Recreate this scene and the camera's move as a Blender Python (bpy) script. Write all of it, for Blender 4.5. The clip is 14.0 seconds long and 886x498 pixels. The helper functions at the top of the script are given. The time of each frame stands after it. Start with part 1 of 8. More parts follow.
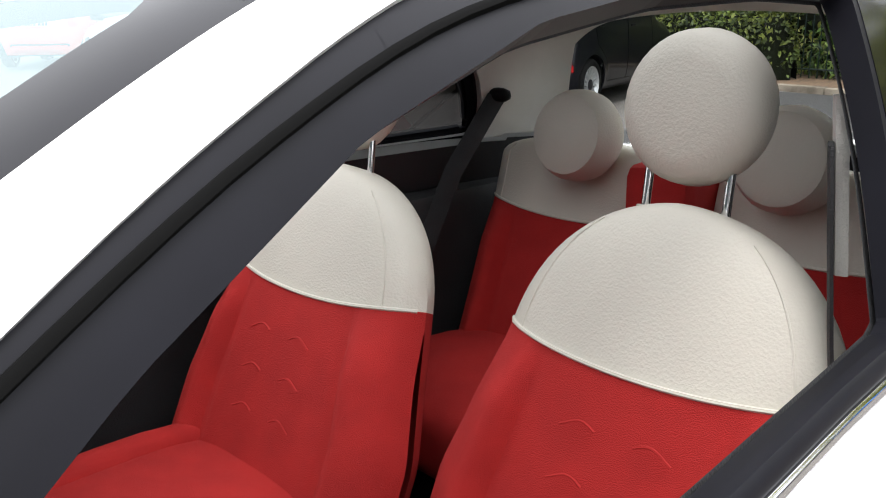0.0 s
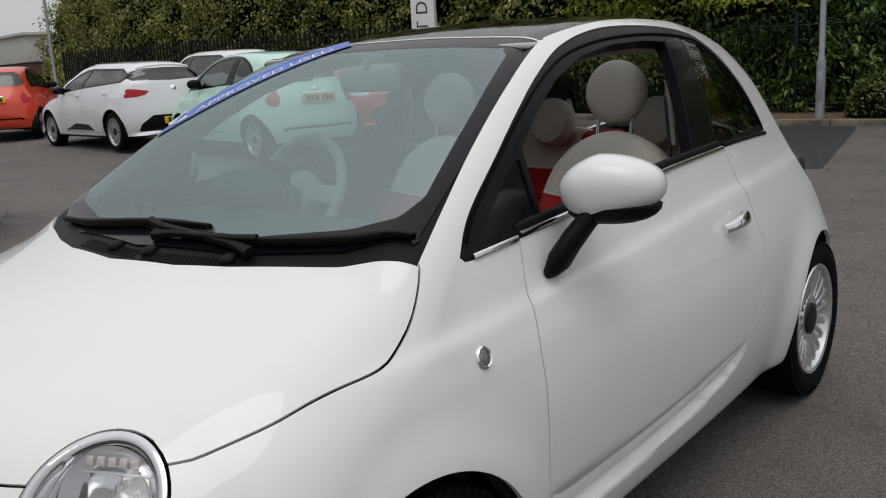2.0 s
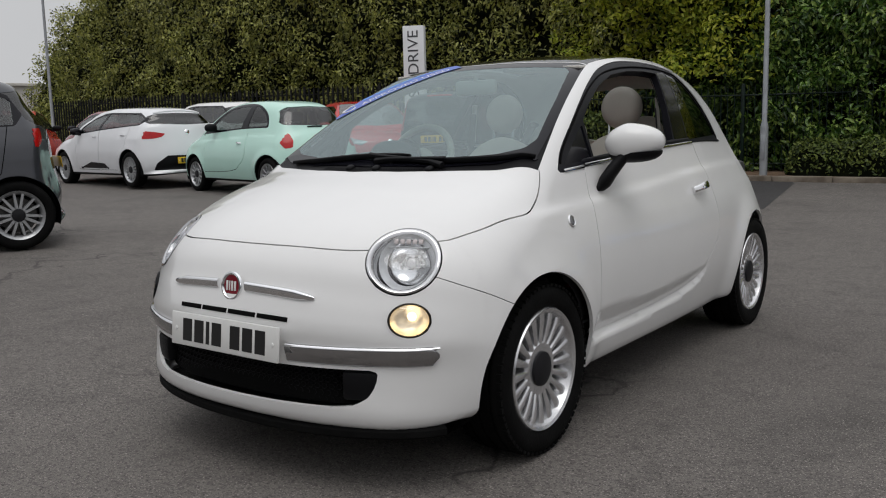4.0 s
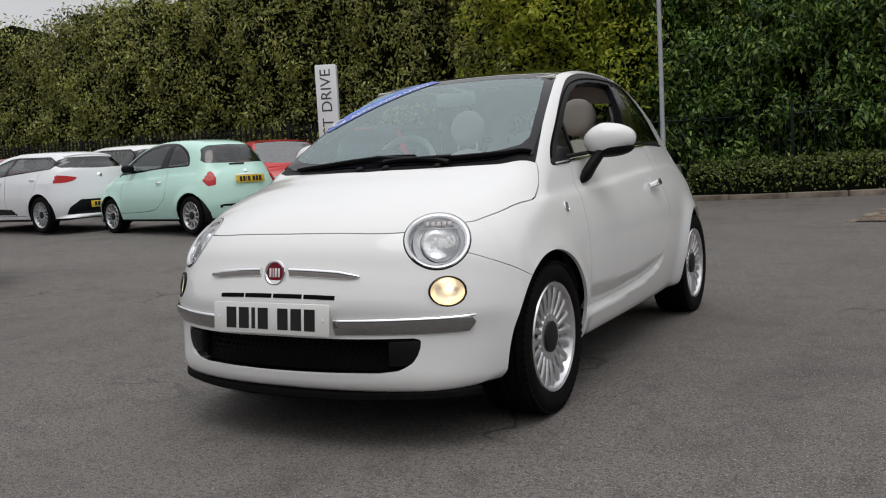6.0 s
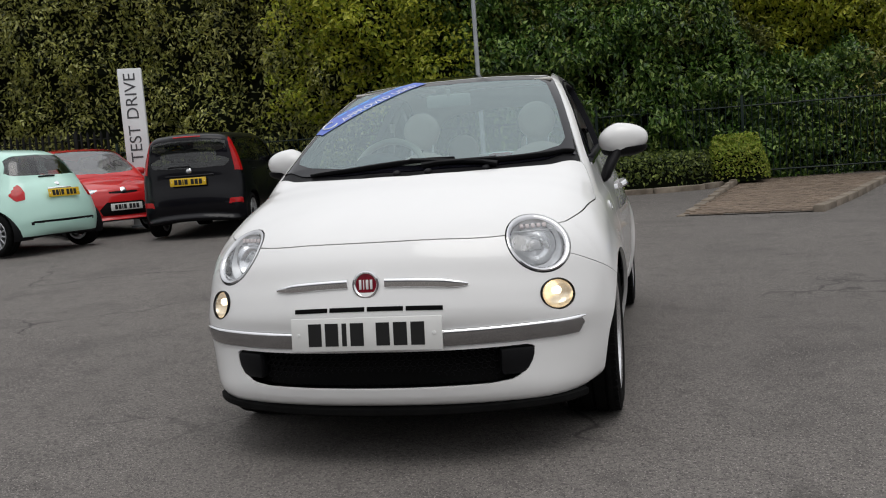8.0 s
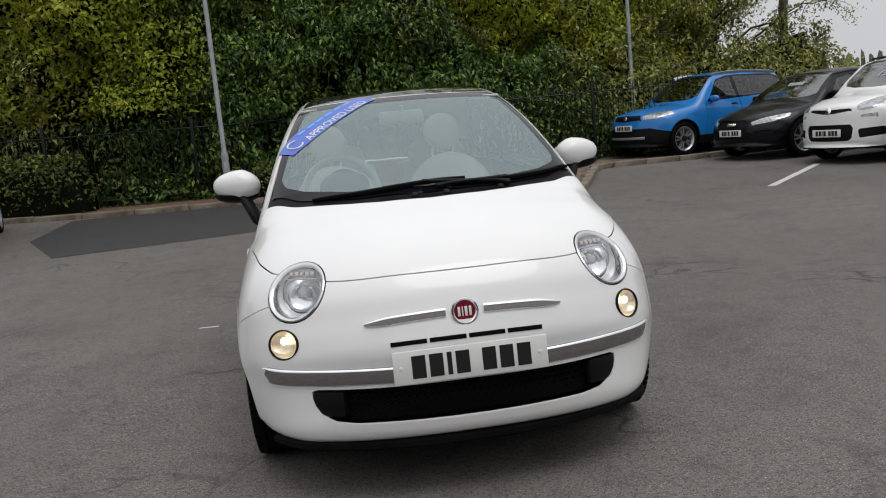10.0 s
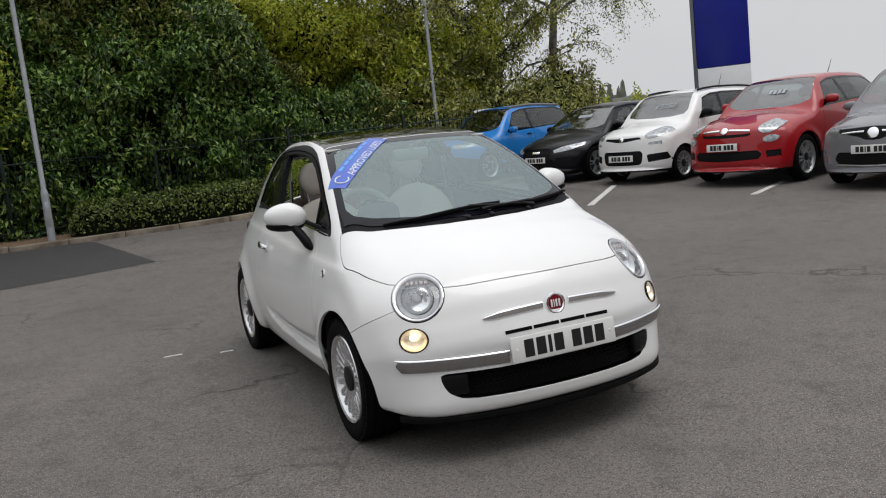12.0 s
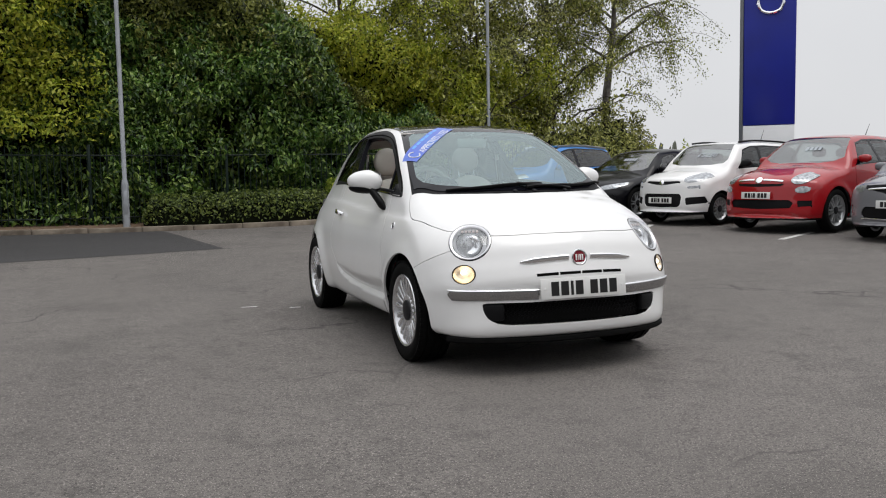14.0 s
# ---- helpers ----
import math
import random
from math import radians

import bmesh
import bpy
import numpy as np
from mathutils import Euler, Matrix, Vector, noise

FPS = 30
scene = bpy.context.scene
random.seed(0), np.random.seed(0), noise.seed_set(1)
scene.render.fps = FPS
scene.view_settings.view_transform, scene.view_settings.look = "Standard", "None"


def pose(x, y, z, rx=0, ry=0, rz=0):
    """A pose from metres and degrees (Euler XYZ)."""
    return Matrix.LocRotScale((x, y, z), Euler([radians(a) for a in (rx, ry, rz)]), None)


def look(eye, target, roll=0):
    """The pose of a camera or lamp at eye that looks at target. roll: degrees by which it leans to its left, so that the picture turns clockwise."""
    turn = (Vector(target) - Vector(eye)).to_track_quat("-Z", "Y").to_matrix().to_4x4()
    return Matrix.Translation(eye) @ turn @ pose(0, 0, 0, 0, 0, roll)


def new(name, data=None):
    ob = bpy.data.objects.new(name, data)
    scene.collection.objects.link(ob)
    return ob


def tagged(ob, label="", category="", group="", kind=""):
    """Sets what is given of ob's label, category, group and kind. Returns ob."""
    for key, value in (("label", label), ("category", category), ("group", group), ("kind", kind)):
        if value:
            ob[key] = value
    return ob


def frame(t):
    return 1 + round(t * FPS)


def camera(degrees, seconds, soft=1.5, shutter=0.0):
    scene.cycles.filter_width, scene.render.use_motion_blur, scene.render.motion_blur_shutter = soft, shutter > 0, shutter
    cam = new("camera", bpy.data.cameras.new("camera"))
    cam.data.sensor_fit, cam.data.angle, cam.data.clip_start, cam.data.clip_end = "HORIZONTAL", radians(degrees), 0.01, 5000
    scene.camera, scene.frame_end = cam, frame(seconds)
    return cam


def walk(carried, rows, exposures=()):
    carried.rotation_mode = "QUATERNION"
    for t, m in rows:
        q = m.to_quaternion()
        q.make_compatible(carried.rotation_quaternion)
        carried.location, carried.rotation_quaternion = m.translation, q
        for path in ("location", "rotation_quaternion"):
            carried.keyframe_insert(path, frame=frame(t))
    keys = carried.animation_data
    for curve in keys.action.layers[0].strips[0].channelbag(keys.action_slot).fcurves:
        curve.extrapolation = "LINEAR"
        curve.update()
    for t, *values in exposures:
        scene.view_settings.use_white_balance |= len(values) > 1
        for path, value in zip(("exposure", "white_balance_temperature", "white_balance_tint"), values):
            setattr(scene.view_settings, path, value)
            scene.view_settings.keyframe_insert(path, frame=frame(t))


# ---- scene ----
import collections

cam = camera(53.8, 14.0, 1.1)
PATH = [
    (0, (0.904, -0.614, 1.342), (-0.465, 0.739, 0.799), -0.7),
    (0.5, (1.101, -0.936, 1.329), (-0.214, 0.493, 0.85), -0.4),
    (1, (1.332, -1.298, 1.356), (0.048, 0.168, 0.906), -0.7),
    (1.5, (1.519, -1.727, 1.345), (0.268, -0.227, 0.917), -1.6),
    (2, (1.709, -2.19, 1.337), (0.465, -0.681, 0.915), -3.3),
    (2.5, (1.922, -2.618, 1.292), (0.681, -1.103, 0.883), -2.9),
    (3, (2.066, -3.018, 1.227), (0.858, -1.467, 0.859), -2.2),
    (5.5, (2.263, -4.202, 1.004), (1.168, -2.538, 0.826), -2.2),
    (6, (2.042, -4.235, 0.975), (1.064, -2.501, 0.785), -3.2),
    (6.5, (1.788, -4.294, 0.993), (0.937, -2.495, 0.792), -4.2),
    (7, (1.517, -4.405, 1.005), (0.765, -2.562, 0.812), -4.3),
    (7.5, (1.227, -4.477, 1.0), (0.583, -2.594, 0.803), -4.4),
    (8, (0.947, -4.552, 1.027), (0.466, -2.622, 0.819), -4.3),
    (8.5, (0.635, -4.622, 1.065), (0.33, -2.656, 0.853), -4.4),
    (11, (-1.185, -4.688, 1.384), (-0.6, -2.804, 1.05), -5.7),
    (11.5, (-1.569, -4.806, 1.419), (-0.853, -2.96, 1.135), -6.2),
    (12, (-1.895, -5.058, 1.435), (-1.108, -3.241, 1.157), -6.1),
    (12.5, (-2.125, -5.384, 1.411), (-1.322, -3.571, 1.147), -3.0),
    (13, (-2.315, -5.654, 1.317), (-1.501, -3.84, 1.098), -0.8),
    (13.5, (-2.426, -5.861, 1.236), (-1.625, -4.044, 0.996), -1.6),
    (14, (-2.367, -5.961, 1.088), (-1.654, -4.1, 0.917), -1.0),
]
EXPOSURES = [(0.0, 1.8), (0.5, 0.27), (1.0, 0.03), (2.0, -0.18), (3.0, -0.22), (5.5, 0.03), (11.0, 0.08), (12.5, 0.2), (14.0, 0.33)]
walk(cam, [(t, look(eye, target, roll)) for t, eye, target, roll in PATH], EXPOSURES)

# ---- overcast daylight ----
world = bpy.data.worlds.new("overcast")
scene.world = world
world.use_nodes = True
wn, wl = world.node_tree.nodes, world.node_tree.links
wn.clear()
sky = wn.new("ShaderNodeTexSky")
sky.sky_type, sky.sun_disc = "NISHITA", False
sky.sun_elevation, sky.sun_rotation = radians(70), radians(143)
sky.air_density, sky.dust_density, sky.ozone_density = 1.0, 6.0, 1.0
grey = wn.new("ShaderNodeMix")
grey.data_type = "RGBA"
grey.inputs[0].default_value = 0.94
cloud = wn.new("ShaderNodeTexNoise")
cloud.inputs["Scale"].default_value, cloud.inputs["Detail"].default_value = 1.6, 5
ramp = wn.new("ShaderNodeValToRGB")
ramp.color_ramp.elements[0].position, ramp.color_ramp.elements[0].color = 0.3, (6.5, 6.6, 6.85, 1)
ramp.color_ramp.elements[1].position, ramp.color_ramp.elements[1].color = 0.75, (7.85, 7.9, 8.05, 1)
bg, wo = wn.new("ShaderNodeBackground"), wn.new("ShaderNodeOutputWorld")
bg.inputs["Strength"].default_value = 0.1
wl.new(cloud.outputs["Fac"], ramp.inputs["Fac"])
wl.new(sky.outputs["Color"], grey.inputs[6])
wl.new(ramp.outputs["Color"], grey.inputs[7])
# an overcast sky is brightest overhead
geo, sep, lift, gain = wn.new("ShaderNodeTexCoord"), wn.new("ShaderNodeSeparateXYZ"), wn.new("ShaderNodeMapRange"), wn.new("ShaderNodeMix")
lift.inputs[1].default_value, lift.inputs[2].default_value, lift.inputs[3].default_value, lift.inputs[4].default_value = 0.3, 1.0, 0.85, 1.95
gain.data_type, gain.blend_type = "RGBA", "MULTIPLY"
gain.inputs[0].default_value = 1.0
wl.new(geo.outputs["Generated"], sep.inputs[0])
wl.new(sep.outputs["Z"], lift.inputs[0])
wl.new(grey.outputs[2], gain.inputs[6])
wl.new(lift.outputs[0], gain.inputs[7])
wl.new(gain.outputs[2], bg.inputs["Color"])
wl.new(bg.outputs["Background"], wo.inputs["Surface"])
sun = new("sun", bpy.data.lights.new("sun", "SUN"))
sun.data.energy, sun.data.angle, sun.data.color = 0.8, radians(40), (1.0, 0.985, 0.965)
sun.matrix_basis = look((3, -4, 14), (0, 0, 0))


# ---- materials ----
def material(name, color, rough=0.5, metal=0.0, spec=0.5, coat=0.0, vary=0.0, scale=8.0, bump=0.0, bscale=60.0, hue=None, island=0.0, rnd=0.0, trans=0.0, ior=1.45, coat_rough=0.03, emit=None, strength=0.0, detail=6.0, rvary=0.0, tone=None):
    """A node material: a base colour with stains at one scale and grain at another."""
    m = bpy.data.materials.new(name)
    m.use_nodes = True
    n, l = m.node_tree.nodes, m.node_tree.links
    b = n["Principled BSDF"]
    b.inputs["Base Color"].default_value = (*color, 1)
    b.inputs["Roughness"].default_value, b.inputs["Metallic"].default_value = rough, metal
    b.inputs["Specular IOR Level"].default_value, b.inputs["Coat Weight"].default_value, b.inputs["Coat Roughness"].default_value = spec, coat, coat_rough
    b.inputs["Transmission Weight"].default_value, b.inputs["IOR"].default_value = trans, ior
    if emit:
        b.inputs["Emission Color"].default_value, b.inputs["Emission Strength"].default_value = (*emit, 1), strength
    co = n.new("ShaderNodeTexCoord")
    last = None
    if vary or hue:
        t = n.new("ShaderNodeTexNoise")
        t.inputs["Scale"].default_value, t.inputs["Detail"].default_value = scale, detail
        l.new(co.outputs["Object"], t.inputs["Vector"])
        r = n.new("ShaderNodeMix")
        r.data_type = "RGBA"
        other = hue or tuple(c * (1 - vary) for c in color)
        r.inputs[6].default_value, r.inputs[7].default_value = (*color, 1), (*other, 1)
        s = n.new("ShaderNodeMapRange")
        s.inputs[1].default_value, s.inputs[2].default_value = 0.35, 0.68
        l.new(t.outputs["Fac"], s.inputs[0])
        l.new(s.outputs[0], r.inputs[0])
        last = r.outputs[2]
        if rvary:
            q = n.new("ShaderNodeMapRange")
            q.inputs[3].default_value, q.inputs[4].default_value = rough, rough + rvary
            l.new(s.outputs[0], q.inputs[0])
            l.new(q.outputs[0], b.inputs["Roughness"])
    if island or rnd:
        src = n.new("ShaderNodeNewGeometry").outputs["Random Per Island"] if island else n.new("ShaderNodeObjectInfo").outputs["Random"]
        amount = island or rnd
        if tone:
            r = n.new("ShaderNodeValToRGB")
            r.color_ramp.elements[0].color, r.color_ramp.elements[1].color = (*tone[0], 1), (*tone[-1], 1)
            for k, c in enumerate(tone[1:-1]):
                r.color_ramp.elements.new((k + 1) / (len(tone) - 1)).color = (*c, 1)
            l.new(src, r.inputs["Fac"])
            last = r.outputs["Color"]
        else:
            h = n.new("ShaderNodeHueSaturation")
            v = n.new("ShaderNodeMapRange")
            v.inputs[3].default_value, v.inputs[4].default_value = 1 - amount, 1 + amount
            l.new(src, v.inputs[0])
            l.new(v.outputs[0], h.inputs["Value"])
            h.inputs["Color"].default_value = (*color, 1)
            if last:
                l.new(last, h.inputs["Color"])
            last = h.outputs["Color"]
    if last:
        l.new(last, b.inputs["Base Color"])
    if bump:
        t = n.new("ShaderNodeTexNoise")
        t.inputs["Scale"].default_value, t.inputs["Detail"].default_value = bscale, 4
        l.new(co.outputs["Object"], t.inputs["Vector"])
        k = n.new("ShaderNodeBump")
        k.inputs["Strength"].default_value, k.inputs["Distance"].default_value = bump, 0.01
        l.new(t.outputs["Fac"], k.inputs["Height"])
        l.new(k.outputs["Normal"], b.inputs["Normal"])
    return m


def paint(name, color, flake=0.0):
    return material(name, color, rough=0.42, spec=0.15, coat=1.0, coat_rough=0.02, vary=0.03, scale=3.0, metal=flake)


def glass(name, tint, rough=0.0, keep=0.9, ior=1.52, veil=0.0, sheen=None):
    """Thin glazing: a clear sheet that lets light straight through and mirrors the sky by Fresnel."""
    m = bpy.data.materials.new(name)
    m.use_nodes = True
    n, l = m.node_tree.nodes, m.node_tree.links
    n.remove(n["Principled BSDF"])
    t, gl, mix, fr = n.new("ShaderNodeBsdfTransparent"), n.new("ShaderNodeBsdfGlossy"), n.new("ShaderNodeMixShader"), n.new("ShaderNodeLayerWeight")
    power, rise = n.new("ShaderNodeMath"), n.new("ShaderNodeMapRange")
    t.inputs["Color"].default_value = (*tint, 1)
    gl.inputs["Roughness"].default_value, gl.inputs["Color"].default_value = rough, (*(sheen or (keep, keep, keep)), 1)
    fr.inputs["Blend"].default_value = 0.5
    power.operation, power.inputs[1].default_value = "POWER", 5.0
    rise.inputs[3].default_value, rise.inputs[4].default_value = ((ior - 1) / (ior + 1)) ** 2 * 2, 1.0
    l.new(fr.outputs["Facing"], power.inputs[0])
    l.new(power.outputs[0], rise.inputs[0])
    l.new(rise.outputs[0], mix.inputs[0])
    l.new(t.outputs[0], mix.inputs[1])
    l.new(gl.outputs[0], mix.inputs[2])
    l.new(mix.outputs[0], n["Material Output"].inputs["Surface"])
    # even teal diffuse layer, painted in for the hazy sky reflection
    if veil:
        d, veil_mix = n.new("ShaderNodeBsdfDiffuse"), n.new("ShaderNodeMixShader")
        d.inputs["Color"].default_value = (0.4, 0.54, 0.56, 1)
        veil_mix.inputs[0].default_value = veil
        l.new(mix.outputs[0], veil_mix.inputs[1])
        l.new(d.outputs[0], veil_mix.inputs[2])
        l.new(veil_mix.outputs[0], n["Material Output"].inputs["Surface"])
    return m


WHITE = paint("white_paint", (0.735, 0.733, 0.725))
BLACK = material("black_plastic", (0.006, 0.006, 0.007), rough=0.5, spec=0.16, bump=0.15, bscale=400, vary=0.3, scale=12)
GLOSS_BLACK = material("gloss_black", (0.005, 0.005, 0.008), rough=0.1, spec=0.28, vary=0.3, scale=6)
RUBBER = material("tyre_rubber", (0.006, 0.006, 0.006), rough=0.75, spec=0.09, vary=0.45, scale=14, bump=0.2, bscale=120)
ALLOY = material("silver_alloy", (0.68, 0.68, 0.69), rough=0.26, metal=0.8, vary=0.12, scale=15)
BAR_CHROME = material("bumper_chrome", (0.46, 0.46, 0.47), rough=0.05, metal=1.0, vary=0.08, scale=20)
RING_CHROME = material("lamp_ring_chrome", (0.6, 0.6, 0.61), rough=0.07, metal=1.0, vary=0.08, scale=20)
CHROME = material("chrome", (0.86, 0.86, 0.87), rough=0.045, metal=1.0, vary=0.05, scale=20)
GAP = material("shut_line_dark", (0.003, 0.003, 0.003), rough=0.9, spec=0.1)
GLASS = glass("clear_glass", (0.86, 0.9, 0.89))
DARK_GLASS = glass("privacy_glass", (0.10, 0.105, 0.11))


# ---- tools ----
def part(name, bm, mat, parent=None, label="", smooth=True):
    """One mesh object of a bmesh or mesh, under a thing or a part."""
    if isinstance(bm, bmesh.types.BMesh):
        me = bpy.data.meshes.new(name)
        bmesh.ops.recalc_face_normals(bm, faces=bm.faces)
        bm.to_mesh(me)
        bm.free()
        if smooth:
            me.shade_smooth()
            me.set_sharp_from_angle(angle=radians(38))
    else:
        me = bm
    for k in (mat if isinstance(mat, (list, tuple)) else [mat]):
        me.materials.append(k)
    ob = new(name, me)
    if parent:
        ob.parent = parent
    if label:
        tagged(ob, label)
    return ob


def soft_min(v):
    return 0.5 * (v + math.sqrt(v * v + 1.0))


def ground_z(x, y):
    """The car park falls gently towards the car and rises to the hedge and the row of parked cars."""
    y = min(y, 16.0)
    x = max(x, -22.0)
    return 0.017 * (soft_min(y - 2.5) - soft_min(-2.5)) + 0.012 * (soft_min(-x - 1.5) - soft_min(-1.5))


def box(bm, lo, hi, bevel=0.0, m=None):
    v = bmesh.ops.create_cube(bm, size=1)["verts"]
    for k in v:
        k.co = Vector([(a + b) / 2 + c * (b - a) for a, b, c in zip(lo, hi, k.co)])
    if bevel:
        es = list({e for k in v for e in k.link_edges})
        out = bmesh.ops.bevel(bm, geom=es, offset=bevel, segments=2, affect="EDGES", profile=0.5)
        v = list({q for f in out["faces"] for q in f.verts} | {q for q in v if q.is_valid})
    if m is not None:
        bmesh.ops.transform(bm, matrix=m, verts=[q for q in v if q.is_valid])
    return v


def tube(bm, pts, r, seg=8, cap=True, closed=False):
    """A round bar along points; r may be a number or one radius a point."""
    pts = [Vector(p) for p in pts]
    n = len(pts)
    rs = r if isinstance(r, (list, tuple)) else [r] * n
    rings = []
    up = Vector((0, 0, 1))
    for i, p in enumerate(pts):
        if closed:
            d = pts[(i + 1) % n] - pts[i - 1]
        else:
            d = pts[min(i + 1, n - 1)] - pts[max(i - 1, 0)]
        d.normalize()
        a = d.cross(up)
        if a.length < 1e-3:
            a = d.cross(Vector((1, 0, 0)))
        a.normalize()
        b = d.cross(a)
        rings.append([bm.verts.new(p + float(rs[i]) * (math.cos(k * 2 * math.pi / seg) * a + math.sin(k * 2 * math.pi / seg) * b)) for k in range(seg)])
    for i in range(n if closed else n - 1):
        q, w = rings[i], rings[(i + 1) % n]
        for k in range(seg):
            bm.faces.new((q[k], q[(k + 1) % seg], w[(k + 1) % seg], w[k]))
    if cap and not closed:
        bm.faces.new(rings[0][::-1])
        bm.faces.new(rings[-1])


def lathe(bm, prof, seg=48, m=None):
    """Turn a profile of (radius, height) about the local z axis."""
    rings = []
    for r, h in prof:
        if r < 1e-6:
            rings.append([bm.verts.new((0, 0, h))])
        else:
            rings.append([bm.verts.new((r * math.cos(2 * math.pi * k / seg), r * math.sin(2 * math.pi * k / seg), h)) for k in range(seg)])
    for a, b in zip(rings, rings[1:]):
        for k in range(seg):
            k2 = (k + 1) % seg
            if len(a) == 1 and len(b) == 1:
                continue
            if len(a) == 1:
                bm.faces.new((a[0], b[k], b[k2]))
            elif len(b) == 1:
                bm.faces.new((a[k], a[k2], b[0]))
            else:
                bm.faces.new((a[k], a[k2], b[k2], b[k]))
    if m is not None:
        bmesh.ops.transform(bm, matrix=m, verts=[v for r in rings for v in r])


# ---- ground ----
ASPHALT = material("asphalt", (0.072, 0.07, 0.068), rough=0.85, hue=(0.1, 0.097, 0.093), scale=0.55, bump=0.9, bscale=150, vary=0.1, detail=9)


# ---- lofted car bodies: a smooth implicit shell, meshed and cut into panels ----
def spline(pts, n=12, closed=False):
    """Catmull-Rom curve through the points."""
    p = np.array(pts, float)
    m = len(p)
    out = []
    for i in range(m if closed else m - 1):
        if closed:
            a, b, c, d = p[(i - 1) % m], p[i], p[(i + 1) % m], p[(i + 2) % m]
        else:
            b, c = p[i], p[i + 1]
            a = p[i - 1] if i else 2 * b - c
            d = p[i + 2] if i + 2 < m else 2 * c - b
        t = np.linspace(0, 1, n, endpoint=False)[:, None]
        out.append(0.5 * (2 * b + (c - a) * t + (2 * a - 5 * b + 4 * c - d) * t ** 2 + (3 * b - a - 3 * c + d) * t ** 3))
    if not closed:
        out.append(p[-1:])
    return np.vstack(out)


CURVES = {}


def curve1(pts, v, n=16):
    """A smooth single-valued curve y(x) through sorted points, flat outside."""
    key = tuple(map(tuple, pts))
    if key not in CURVES:
        CURVES[key] = spline(pts, n)
    c = CURVES[key]
    return np.interp(v, c[:, 0], c[:, 1])


def poly_sd(poly, u, v):
    """Signed distance (inside negative) of points to a closed polygon."""
    poly = np.asarray(poly, float)
    u, v = np.asarray(u, float), np.asarray(v, float)
    best = np.full(u.shape, 1e9)
    inside = np.zeros(u.shape, bool)
    m = len(poly)
    for i in range(m):
        a, b = poly[i], poly[(i + 1) % m]
        d = b - a
        L = d @ d
        if L < 1e-14:
            continue
        t = np.clip(((u - a[0]) * d[0] + (v - a[1]) * d[1]) / L, 0, 1)
        best = np.minimum(best, (u - a[0] - t * d[0]) ** 2 + (v - a[1] - t * d[1]) ** 2)
        if a[1] != b[1]:
            cross = ((a[1] > v) != (b[1] > v)) & (u < d[0] * (v - a[1]) / (b[1] - a[1]) + a[0])
            inside ^= cross
    best = np.sqrt(best)
    return np.where(inside, -best, best)


def smax(a, b, k):
    h = np.clip(0.5 - 0.5 * (b - a) / k, 0, 1)
    return b + (a - b) * h + k * h * (1 - h)


